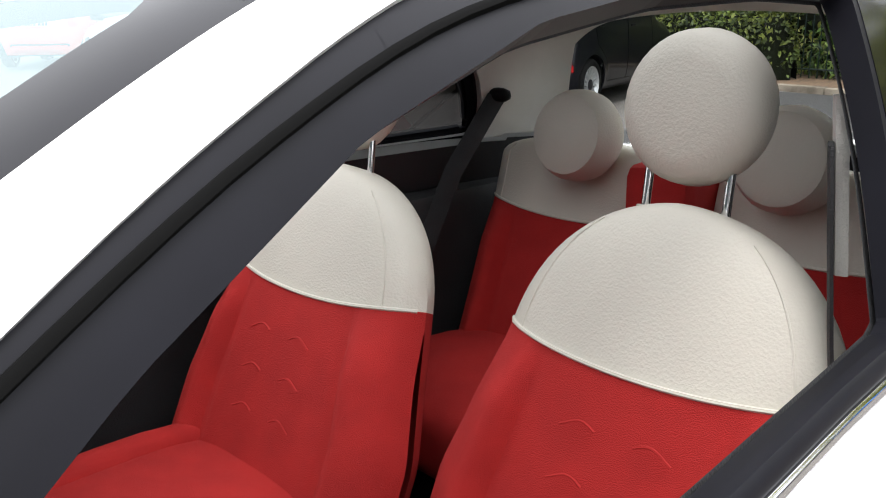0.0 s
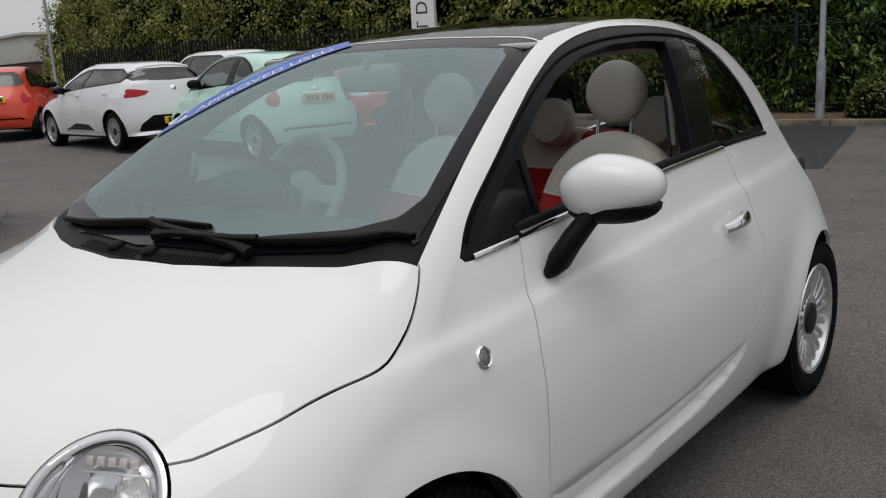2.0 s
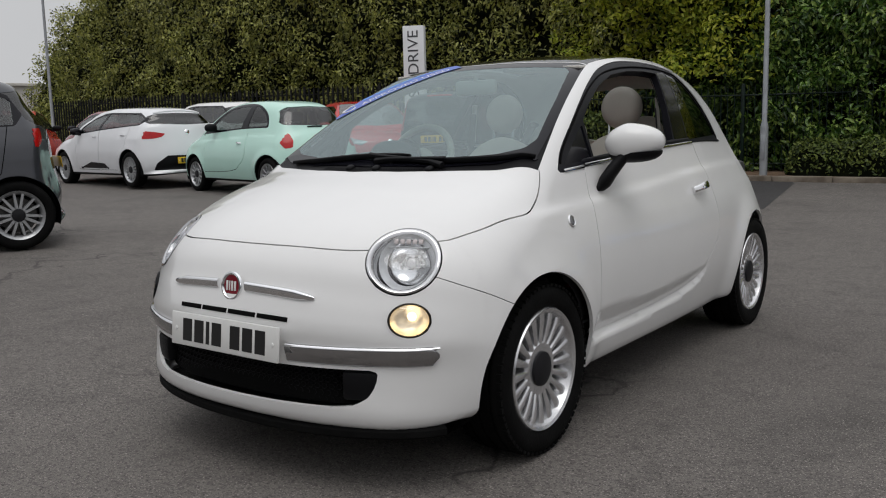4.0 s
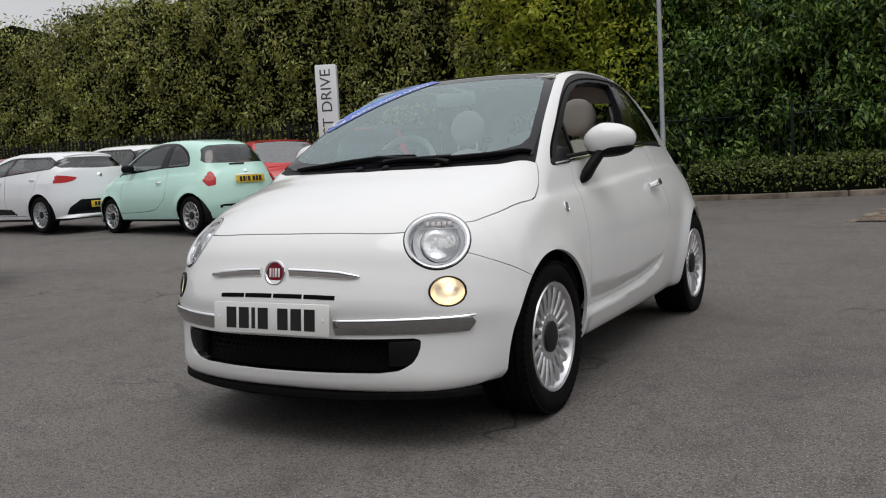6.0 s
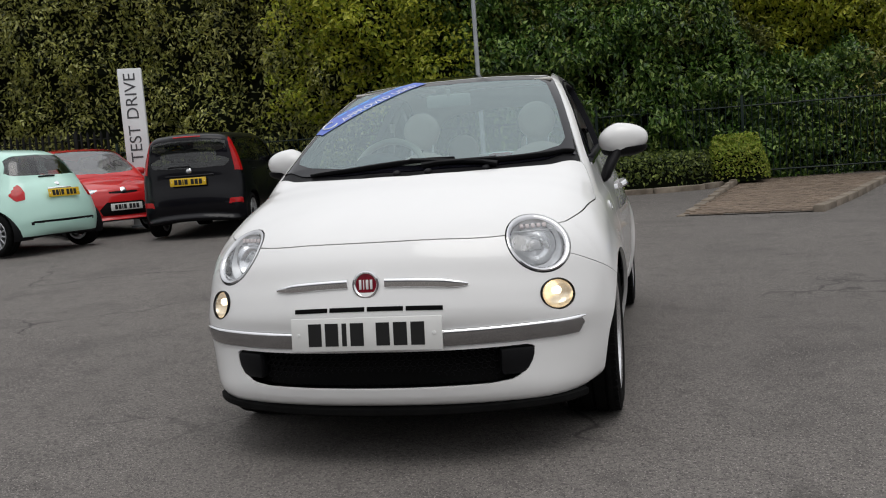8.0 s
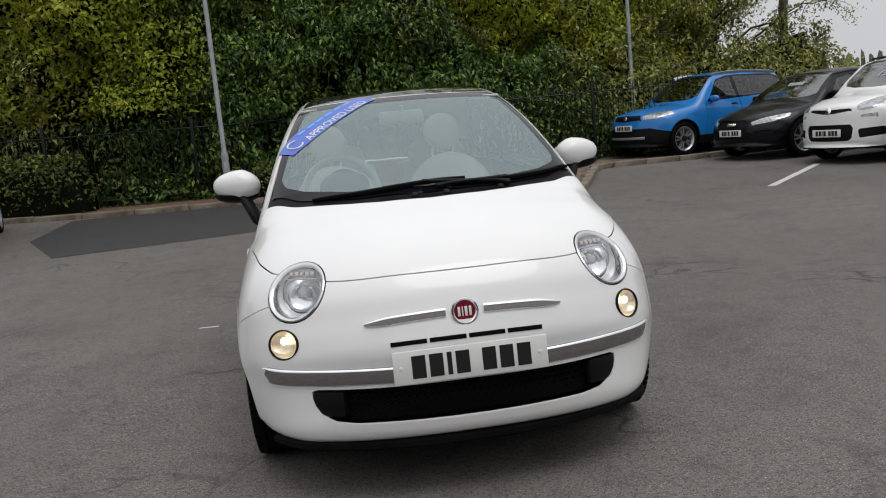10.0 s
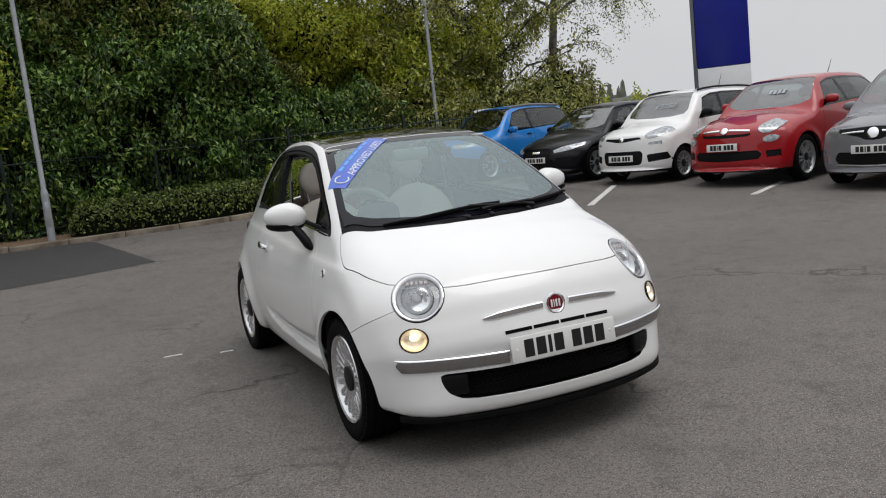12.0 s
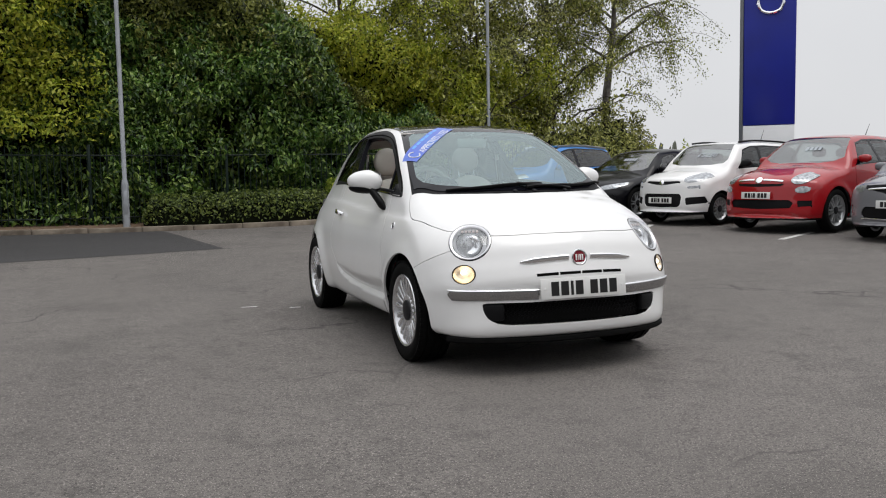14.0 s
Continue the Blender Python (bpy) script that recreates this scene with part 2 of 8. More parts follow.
class Shell:
    """The outer skin of a car. Front looks to -y, the wheels stand on z = 0."""

    def __init__(self, side, width, plan, bow_f, bow_r, crown, round_top, floor=0.2, flare=(), creases=(), step=0.012, taper=(9, 9, 0), scoop=None):
        self.taper, self.scoop = taper, scoop
        self.side = spline(side, 10, True)
        self.width, self.plan, self.crown, self.round_top = width, plan, crown, round_top
        self.bow_f, self.bow_r, self.floor, self.flare, self.creases = bow_f, bow_r, floor, flare, creases
        lo, hi = self.side.min(0), self.side.max(0)
        self.lo, self.hi = lo, hi
        self.mid = (lo[0] + hi[0]) / 2
        self.g0 = lo - 0.5
        n = ((hi - lo + 1.0) / step).astype(int) + 1
        self.step = step
        uu, vv = np.meshgrid(self.g0[0] + step * np.arange(n[0]), self.g0[1] + step * np.arange(n[1]), indexing="ij")
        self.grid = poly_sd(self.side, uu, vv)

    def prof(self, u, v):
        n = self.grid.shape
        a = np.clip((u - self.g0[0]) / self.step, 1.001, n[0] - 3)
        b = np.clip((v - self.g0[1]) / self.step, 1.001, n[1] - 3)
        i, j = a.astype(int), b.astype(int)
        a, b = a - i, b - j
        wa = (((-a + 2) * a - 1) * a / 2, ((3 * a - 5) * a * a + 2) / 2, ((-3 * a + 4) * a + 1) * a / 2, (a - 1) * a * a / 2)
        wb = (((-b + 2) * b - 1) * b / 2, ((3 * b - 5) * b * b + 2) / 2, ((-3 * b + 4) * b + 1) * b / 2, (b - 1) * b * b / 2)
        out = 0
        for k in range(4):
            for m in range(4):
                out = out + wa[k] * wb[m] * self.grid[i + k - 1, j + m - 1]
        return out

    def half(self, y, z):
        w = curve1(self.width, z) * curve1(self.plan, y)
        w = w - self.taper[2] * np.maximum(y - self.taper[0], 0) * np.maximum(z - self.taper[1], 0)
        for cy, cz, r, amount, soft in self.flare:
            d = np.hypot(y - cy, z - cz) - r
            w = w + amount * np.exp(-np.maximum(d, 0) ** 2 / soft ** 2)
        for pts, amount, soft, reach in self.creases:
            d = z - curve1(pts, y)
            fade = np.clip((y - pts[0][0]) / 0.15, 0, 1) * np.clip((pts[-1][0] - y) / 0.15, 0, 1)
            w = w + amount * np.tanh(d / soft) * np.exp(-(d / reach) ** 2) * fade
        if self.scoop:
            up, low, slope = self.scoop
            u, b = curve1(up, y), curve1(low, y)
            on = np.clip((z - b + 0.022) / 0.022, 0, 1) * (y > up[0][0]) * (y < up[-1][0])
            w = w - slope * np.clip(u - z, 0, np.maximum(u - b, 0)) * on * np.clip((y - up[0][0]) / 0.06, 0, 1)
        return w

    def f(self, p):
        x, y, z = np.abs(p[:, 0]), p[:, 1], p[:, 2]
        by = self.bow_f[0] * (x / 0.6) ** self.bow_f[1] * np.clip((self.bow_f[2] - y) / 0.5, 0, 1) - self.bow_r[0] * (x / 0.6) ** self.bow_r[1] * np.clip((y - self.bow_r[2]) / 0.5, 0, 1)
        top = self.prof(y - by, z + curve1(self.crown, y) * (x / 0.6) ** 2.2)
        sidew = (x - self.half(y, z)) * 0.97
        a = smax(top, sidew, curve1(self.round_top, y))
        return smax(a, self.floor - z, 0.05)

    def grad(self, p):
        e, n = 0.004, len(p)
        v = self.f(np.concatenate([p + d for d in np.vstack([np.eye(3), -np.eye(3)]) * e]))
        return (v[:3 * n].reshape(3, n) - v[3 * n:].reshape(3, n)).T / (2 * e)

    def march(self, eye, way):
        """The first place where a ray meets the skin."""
        t = np.linspace(0.2, 14, 2800)
        q = np.asarray(eye) + t[:, None] * np.asarray(way)
        v = self.f(q)
        k = np.argmax(v < 0)
        if not v[k] < 0:
            return None
        a, b = t[k - 1], t[k]
        for _ in range(20):
            m = (a + b) / 2
            if self.f((np.asarray(eye) + m * np.asarray(way))[None])[0] < 0:
                b = m
            else:
                a = m
        return np.asarray(eye) + b * np.asarray(way)


class Skin:
    """Polygons of a shell that can be cut along curves and sorted into panels."""

    def __init__(self, shell, h, zmin=None):
        lo = np.array([-1.05, shell.lo[0] - 0.1, shell.lo[1] - 0.12])
        hi = np.array([1.05, shell.hi[0] + 0.1, shell.hi[1] + 0.1])
        lo[0] = -h * (int(1.05 / h) + 0.5)
        n = np.ceil((hi - lo) / h).astype(int) + 1
        n[0] = 2 * (int(1.05 / h) + 1)
        ax = [lo[k] + h * np.arange(n[k]) for k in range(3)]
        V = np.empty(n)
        for i in range(n[0] // 2, n[0]):
            yy, zz = np.meshgrid(ax[1], ax[2], indexing="ij")
            V[i] = shell.f(np.stack([np.full(yy.size, ax[0][i]), yy.ravel(), zz.ravel()], 1)).reshape(yy.shape)
        V[: n[0] // 2] = V[n[0] // 2:][::-1]
        S = V < 0
        c = [S[i:n[0] - 1 + i, j:n[1] - 1 + j, k:n[2] - 1 + k] for i in (0, 1) for j in (0, 1) for k in (0, 1)]
        total = sum(q.astype(int) for q in c)
        act = (total > 0) & (total < 8)
        idx = -np.ones(act.shape, int)
        idx[act] = np.arange(act.sum())
        cells = np.argwhere(act)
        P = lo + (cells + 0.5) * h
        for _ in range(5):
            g = shell.grad(P)
            stepv = shell.f(P)[:, None] * g / np.maximum((g * g).sum(1)[:, None], 0.05)
            ln = np.linalg.norm(stepv, axis=1)[:, None]
            P = P - stepv * np.minimum(1, 0.6 * h / np.maximum(ln, 1e-9))
        quads = []
        for axis in range(3):
            sl0, sl1 = [slice(None)] * 3, [slice(None)] * 3
            sl0[axis], sl1[axis] = slice(0, -1), slice(1, None)
            e = np.argwhere(S[tuple(sl0)] != S[tuple(sl1)])
            b, cax = [(1, 2), (2, 0), (0, 1)][axis]
            e = e[(e[:, b] > 0) & (e[:, cax] > 0) & (e[:, b] < n[b] - 1) & (e[:, cax] < n[cax] - 1)]
            flip = S[tuple(e.T)]
            q = []
            for db, dc in ((-1, -1), (0, -1), (0, 0), (-1, 0)):
                k = e.copy()
                k[:, b] += db
                k[:, cax] += dc
                q.append(idx[tuple(k.T)])
            q = np.stack(q, 1)
            q[~flip] = q[~flip][:, ::-1]
            quads.append(q)
        Q = np.vstack(quads)
        self.shell = shell
        self.P = [tuple(v) for v in P]
        self.F = [tuple(int(i) for i in q) for q in Q if (q >= 0).all()]

    def cut(self, fn, where=None):
        """Split the polygons along fn = 0; where picks, by their middles, those to be split."""
        A = np.array(self.P)
        val = fn(A)
        val = np.where(np.abs(val) < 1e-7, 1e-7, val)
        pos = val > 0
        flat = np.fromiter((i for f in self.F for i in f), int)
        start = np.concatenate([[0], np.cumsum([len(f) for f in self.F])[:-1]])
        v = pos[flat]
        mixed = np.flatnonzero(np.logical_or.reduceat(v, start) & ~np.logical_and.reduceat(v, start)).tolist()
        if where is not None and mixed:
            mid = np.array([A[list(self.F[k])].mean(0) for k in mixed])
            mixed = [k for k, w in zip(mixed, where(mid)) if w]
        made, todo = {}, set(mixed)
        for k in mixed:
            f = self.F[k]
            for a, b in zip(f, f[1:] + f[:1]):
                if pos[a] != pos[b] and (min(a, b), max(a, b)) not in made:
                    t = val[a] / (val[a] - val[b])
                    made[(min(a, b), max(a, b))] = len(self.P)
                    self.P.append(tuple(A[a] + t * (A[b] - A[a])))
        if not made:
            return
        out = []
        n0 = len(A)
        hot = np.zeros(len(A), bool)
        hot[[i for e in made for i in e]] = True
        near = np.logical_or.reduceat(hot[flat], start)
        for k, f in enumerate(self.F):
            if not near[k]:
                out.append(f)
                continue
            g = []
            for a, b in zip(f, f[1:] + f[:1]):
                g.append(a)
                m = made.get((min(a, b), max(a, b)))
                if m is not None:
                    g.append(m)
            if k in todo:
                up = tuple(i for i in g if i >= n0 or pos[i])
                dn = tuple(i for i in g if i >= n0 or not pos[i])
                for q in (up, dn):
                    if len(q) > 2:
                        out.append(q)
            else:
                out.append(tuple(g))
        self.F = out

    def settle(self):
        """Bring the new corners back on to the skin; middles and normals of all polygons."""
        P = np.array(self.P)
        for _ in range(2):
            g = self.shell.grad(P)
            P = P - self.shell.f(P)[:, None] * g / np.maximum((g * g).sum(1)[:, None], 0.05)
        g = self.shell.grad(P)
        self.P, self.N = P, g / np.maximum(np.linalg.norm(g, axis=1)[:, None], 1e-6)
        flat = np.fromiter((i for f in self.F for i in f), int)
        size = np.array([len(f) for f in self.F])
        self.mid = np.add.reduceat(P[flat], np.concatenate([[0], np.cumsum(size)[:-1]])) / size[:, None]
        gm = self.shell.grad(self.mid)
        self.nmid = gm / np.maximum(np.linalg.norm(gm, axis=1)[:, None], 1e-6)

    def mesh(self, name, pick, sink=0.0, rim=0.0, inner=False):
        """One mesh of the picked polygons, sunk below the skin, its edges turned inwards by rim; inner: with a back face too."""
        faces = [self.F[k] for k in np.flatnonzero(pick)]
        used = sorted({i for f in faces for i in f})
        new_i = {v: k for k, v in enumerate(used)}
        co = self.P[used] - sink * self.N[used]
        no = [tuple(v) for v in self.N[used]]
        verts = [tuple(v) for v in co]
        poly = [tuple(new_i[i] for i in f) for f in faces]
        smooth = [True] * len(poly)
        if rim:
            count = {}
            for f in poly:
                for a, b in zip(f, f[1:] + f[:1]):
                    count[(a, b)] = 1
            edge = [(a, b) for a, b in count if (b, a) not in count]
            low = {}
            for a, b in edge:
                for i in (a, b):
                    if i not in low:
                        low[i] = len(verts)
                        verts.append(tuple(co[i] - rim * self.N[used[i]]))
                        no.append(no[i])
                poly.append((b, a, low[a], low[b]))
                smooth.append(False)
            if inner:
                for f in list(poly[:len(faces)]):
                    for i in f:
                        if i not in low:
                            low[i] = len(verts)
                            verts.append(tuple(co[i] - rim * self.N[used[i]]))
                            no.append(no[i])
                    poly.append(tuple(low[i] for i in reversed(f)))
                    smooth.append(True)
        me = bpy.data.meshes.new(name)
        me.from_pydata(verts, [], poly)
        me.polygons.foreach_set("use_smooth", smooth)
        if not inner:
            ln = []
            nf = len(faces)
            for k, f in enumerate(poly):
                if k < nf:
                    ln.extend(no[i] for i in f)
                else:
                    a, b, c2 = (Vector(verts[f[0]]), Vector(verts[f[1]]), Vector(verts[f[2]]))
                    w = (b - a).cross(c2 - a)
                    w = w.normalized() if w.length > 1e-12 else Vector(no[f[0]])
                    ln.extend([tuple(w)] * len(f))
            me.normals_split_custom_set(ln)
        return me


def ground_nodes(m, base, light, dark):
    """Asphalt: broad worn and damp zones, mid-size mottling, pale and dark stone chips, fine cracks."""
    n, l = m.node_tree.nodes, m.node_tree.links
    b = n["Principled BSDF"]
    c = n.new("ShaderNodeTexCoord")
    def noise_tex(scale, detail, lo, hi, rough=0.6):
        t, r = n.new("ShaderNodeTexNoise"), n.new("ShaderNodeMapRange")
        t.inputs["Scale"].default_value, t.inputs["Detail"].default_value, t.inputs["Roughness"].default_value = scale, detail, rough
        r.inputs[1].default_value, r.inputs[2].default_value = lo, hi
        l.new(c.outputs["Object"], t.inputs["Vector"])
        l.new(t.outputs["Fac"], r.inputs[0])
        return r.outputs[0]
    def blend(a, bcol, fac, amount):
        mx, ml = n.new("ShaderNodeMix"), n.new("ShaderNodeMath")
        mx.data_type = "RGBA"
        ml.operation = "MULTIPLY"
        ml.inputs[1].default_value = amount
        l.new(fac, ml.inputs[0])
        l.new(ml.outputs[0], mx.inputs[0])
        if isinstance(a, tuple):
            mx.inputs[6].default_value = (*a, 1)
        else:
            l.new(a, mx.inputs[6])
        mx.inputs[7].default_value = (*bcol, 1)
        return mx.outputs[2]
    col = blend(base, light, noise_tex(0.22, 4, 0.38, 0.66), 0.75)
    col = blend(col, dark, noise_tex(0.9, 6, 0.5, 0.72), 0.65)
    col = blend(col, dark, noise_tex(5.5, 5, 0.52, 0.7), 0.5)
    col = blend(col, light, noise_tex(9.0, 4, 0.55, 0.72), 0.45)
    col = blend(col, dark, noise_tex(50, 3, 0.5, 0.62), 0.65)
    col = blend(col, tuple(min(1, q * 2.4) for q in light), noise_tex(150, 2, 0.6, 0.67), 0.8)
    col = blend(col, tuple(q * 0.3 for q in dark), noise_tex(125, 2, 0.56, 0.64), 0.8)
    # cracks
    v, mr, wob, add = n.new("ShaderNodeTexVoronoi"), n.new("ShaderNodeMapRange"), n.new("ShaderNodeTexNoise"), n.new("ShaderNodeMixRGB")
    v.feature = "DISTANCE_TO_EDGE"
    v.inputs["Scale"].default_value = 0.42
    wob.inputs["Scale"].default_value, wob.inputs["Detail"].default_value = 1.7, 6
    add.blend_type = "ADD"
    add.inputs[0].default_value = 0.9
    l.new(c.outputs["Object"], wob.inputs["Vector"])
    l.new(c.outputs["Object"], add.inputs[1])
    l.new(wob.outputs["Color"], add.inputs[2])
    l.new(add.outputs[0], v.inputs["Vector"])
    mr.inputs[1].default_value, mr.inputs[2].default_value, mr.inputs[3].default_value, mr.inputs[4].default_value = 0.0, 0.009, 1, 0
    l.new(v.outputs["Distance"], mr.inputs[0])
    gate, mu = noise_tex(0.5, 2, 0.48, 0.56), n.new("ShaderNodeMath")
    mu.operation = "MULTIPLY"
    l.new(mr.outputs[0], mu.inputs[0])
    l.new(gate, mu.inputs[1])
    col = blend(col, tuple(q * 0.3 for q in dark), mu.outputs[0], 0.8)
    l.new(col, b.inputs["Base Color"])
    t, k = n.new("ShaderNodeTexNoise"), n.new("ShaderNodeBump")
    t.inputs["Scale"].default_value, t.inputs["Detail"].default_value = 170, 4
    k.inputs["Strength"].default_value, k.inputs["Distance"].default_value = 0.6, 0.006
    l.new(c.outputs["Object"], t.inputs["Vector"])
    l.new(t.outputs["Fac"], k.inputs["Height"])
    l.new(k.outputs["Normal"], b.inputs["Normal"])
    b.inputs["Roughness"].default_value = 0.82


ground_nodes(ASPHALT, (0.108, 0.0975, 0.0895), (0.154, 0.14, 0.129), (0.05, 0.045, 0.0415))
NEW_ASPHALT = material("new_asphalt", (0.045, 0.045, 0.047), rough=0.8)
ground_nodes(NEW_ASPHALT, (0.034, 0.032, 0.033), (0.045, 0.043, 0.042), (0.02, 0.019, 0.02))
KERB = material("kerb_concrete", (0.22, 0.185, 0.145), rough=0.9, hue=(0.1, 0.08, 0.06), scale=5, bump=0.6, bscale=60, rnd=0.12)
PAVER = material("brick_paver", (0.205, 0.155, 0.115), rough=0.9, hue=(0.1, 0.075, 0.055), scale=9, bump=0.5, bscale=70, rnd=0.22)
SAND = material("paver_joint", (0.11, 0.095, 0.08), rough=0.95, vary=0.3, scale=20)
SOIL = material("leafy_soil", (0.085, 0.055, 0.035), rough=0.95, hue=(0.16, 0.1, 0.06), scale=14, bump=1.0, bscale=25)
LINE_PAINT = material("road_paint", (0.6, 0.6, 0.58), rough=0.8, hue=(0.35, 0.34, 0.32), scale=18)


def sheet(name, outline, mat, lift, parent=None, cell=0.4):
    """A thin flat piece on the ground, following its rise; outline: corners in plan, counter-clockwise."""
    bm = bmesh.new()
    vs = [bm.verts.new((x, y, 0)) for x, y in outline]
    bm.faces.new(vs)
    lo = (min(p[0] for p in outline), min(p[1] for p in outline))
    hi = (max(p[0] for p in outline), max(p[1] for p in outline))
    for ax in (0, 1):
        v = lo[ax] + cell
        while v < hi[ax]:
            no = (1, 0, 0) if ax == 0 else (0, 1, 0)
            bmesh.ops.bisect_plane(bm, geom=bm.verts[:] + bm.edges[:] + bm.faces[:], plane_co=(v, v, 0), plane_no=no)
            v += cell
    for v in bm.verts:
        v.co.z = ground_z(v.co.x, v.co.y) + lift
    return part(name, bm, mat, parent)


bm = bmesh.new()
xs = [-400, -150, -80, -45] + list(np.arange(-32, 32.1, 1.0)) + [45, 80, 150, 400]
ys = [-400, -150, -60] + list(np.arange(-32, 32.1, 1.0)) + [45, 80, 150, 400]
gv = {(i, j): bm.verts.new((x, y, ground_z(x, y))) for i, x in enumerate(xs) for j, y in enumerate(ys)}
for i in range(len(xs) - 1):
    for j in range(len(ys) - 1):
        bm.faces.new((gv[i, j], gv[i + 1, j], gv[i + 1, j + 1], gv[i, j + 1]))
tagged(part("ground", bm, ASPHALT), "worn grey asphalt car park", "ground", kind="structure")
tagged(sheet("asphalt_patch", [(-0.82, 6.84), (-1.38, 10.35), (-1.5, 10.72), (-4.6, 10.6), (-4.5, 8.0), (-3.65, 6.02), (-3.05, 6.2)], NEW_ASPHALT, 0.004), "darker newer asphalt patch by the kerb", "road", kind="structure")
for a, b in (((5.2, 5.75), (7.02, 7.72)), ((6.95, 4.32), (8.3, 5.1))):
    d = (Vector(b) - Vector(a)).normalized()
    n = Vector((-d.y, d.x)) * 0.05
    tagged(sheet("bay_line", [tuple(Vector(a) - n), tuple(Vector(b) - n), tuple(Vector(b) + n), tuple(Vector(a) + n)], LINE_PAINT, 0.004), "worn white parking bay line", "road marking", "bay lines", "structure")
for x, y, w in ((-1.3, 1.39, 0.07), (-0.95, 1.2, 0.05)):
    tagged(sheet("paint_mark", [(x - w, y - 0.012), (x + w, y - 0.02), (x + w * 0.9, y + 0.012), (x - w * 0.8, y + 0.016)], LINE_PAINT, 0.004), "small faded white paint mark", "road marking", kind="structure")

# kerbs: bevelled stones end to end
def kerb_run(name, pts, label, h=0.12, w=0.13, length=0.9, drop=None):
    root = tagged(new(name), label, "kerb", kind="structure")
    cu = spline([(*p, 0) for p in pts], 10)[:, :2]
    seg = np.linalg.norm(np.diff(cu, axis=0), axis=1)
    s = np.concatenate([[0], np.cumsum(seg)])
    n = max(1, round(s[-1] / length))
    step = s[-1] / n
    bm = bmesh.new()
    box(bm, (-step / 2 + 0.003, -w / 2, -0.1), (step / 2 - 0.003, w / 2, h), 0.018)
    me = None
    for k in range(n):
        c = (k + 0.5) * step
        x, y = np.interp(c, s, cu[:, 0]), np.interp(c, s, cu[:, 1])
        x2, y2 = np.interp(c + 0.05, s, cu[:, 0]), np.interp(c + 0.05, s, cu[:, 1])
        if me is None:
            o = part("kerb_stone", bm, KERB, root)
            me = o.data
        else:
            o = new("kerb_stone", me)
            o.parent = root
        low = 0.0 if drop is None else drop * (1 - k / max(1, n - 1))
        o.matrix_basis = pose(x, y, ground_z(x, y) - low + random.uniform(-0.004, 0.004), 0, 0, math.degrees(math.atan2(y2 - y, x2 - x)) + random.uniform(-0.6, 0.6))
    return root


kerb_run("kerb_hedge", [(-26, 12.2), (-15, 12.0), (-8, 11.6), (-4, 10.75), (-1.5, 10.72), (1.3, 11.0), (2.3, 11.9)], "weathered concrete kerb along the hedge", 0.09)
kerb_run("kerb_ramp_near", [(1.22, 6.72), (1.6, 8.4), (2.1, 10.8), (2.35, 12.0)], "low kerb edging the paved ramp", 0.11, 0.12, 0.6, 0.1)
kerb_run("kerb_ramp_far", [(2.78, 6.42), (3.5, 8.1), (4.2, 9.9), (4.6, 10.6), (5.3, 10.7), (6.3, 10.65), (8.0, 10.9), (12.5, 12.2)], "kerb edging the paved ramp and verge", 0.11, 0.13, 0.6, 0.03)
RAMP = [(1.25, 6.74), (2.75, 6.44), (3.5, 8.1), (4.2, 9.9), (4.6, 10.6), (5.3, 10.7), (6.3, 10.65), (8.0, 10.9), (12.5, 12.2), (12.5, 16), (2.4, 13.2), (2.35, 12.0), (1.6, 8.4)]
ramp = tagged(sheet("paved_ramp", RAMP, SAND, 0.012), "weathered brick-paved ramp between kerbs", "pavement", kind="structure")
tagged(sheet("planting_bed", [(-26, 12.25), (-8, 11.68), (-4, 10.84), (-1.5, 10.8), (1.3, 11.08), (2.3, 12.0), (2.4, 13.2), (12.5, 16), (12.5, 18), (-26, 18)], SOIL, 0.07), "brown leaf-strewn soil under the hedge", "soil", kind="structure")


# the outlines of the small retro hatchback
CITY_SIDE = [(-1.86, 0.44), (-1.868, 0.52), (-1.85, 0.585), (-1.826, 0.64), (-1.79, 0.715), (-1.72, 0.785), (-1.6, 0.85), (-1.42, 0.913), (-1.26, 0.957), (-1.12, 1.003), (-0.96, 1.09),
        (-0.72, 1.222), (-0.5, 1.33), (-0.3, 1.402), (-0.05, 1.442), (0.25, 1.456), (0.55, 1.45), (0.85, 1.428), (1.08, 1.382), (1.24, 1.3), (1.35, 1.16), (1.44, 1.02), (1.53, 0.92),
        (1.61, 0.78), (1.66, 0.6), (1.67, 0.45), (1.6, 0.26), (1.3, 0.2), (0, 0.17), (-1.3, 0.17), (-1.74, 0.185), (-1.848, 0.212), (-1.876, 0.28), (-1.868, 0.36)]
CITY_WIDTH = [(0.15, 0.715), (0.22, 0.745), (0.3, 0.771), (0.42, 0.795), (0.55, 0.802), (0.66, 0.795), (0.74, 0.778), (0.8, 0.757), (0.9, 0.717), (0.98, 0.685), (1.05, 0.66), (1.2, 0.603), (1.35, 0.53), (1.48, 0.45), (1.6, 0.36)]
CITY_PLAN = [(-2.0, 0.94), (-1.7, 0.95), (-1.4, 0.972), (-1.2, 0.98), (-0.9, 0.992), (-0.5, 0.998), (0.2, 1.0), (0.6, 0.99), (1.0, 0.96), (1.4, 0.9), (1.7, 0.82), (1.9, 0.78)]
CITY_CROWN = [(-2, 0.02), (-1.75, 0.03), (-1.5, 0.03), (-1.2, 0.045), (-1.0, 0.06), (-0.6, 0.055), (-0.2, 0.045), (0.4, 0.035), (1.0, 0.05), (1.4, 0.08), (1.7, 0.05)]
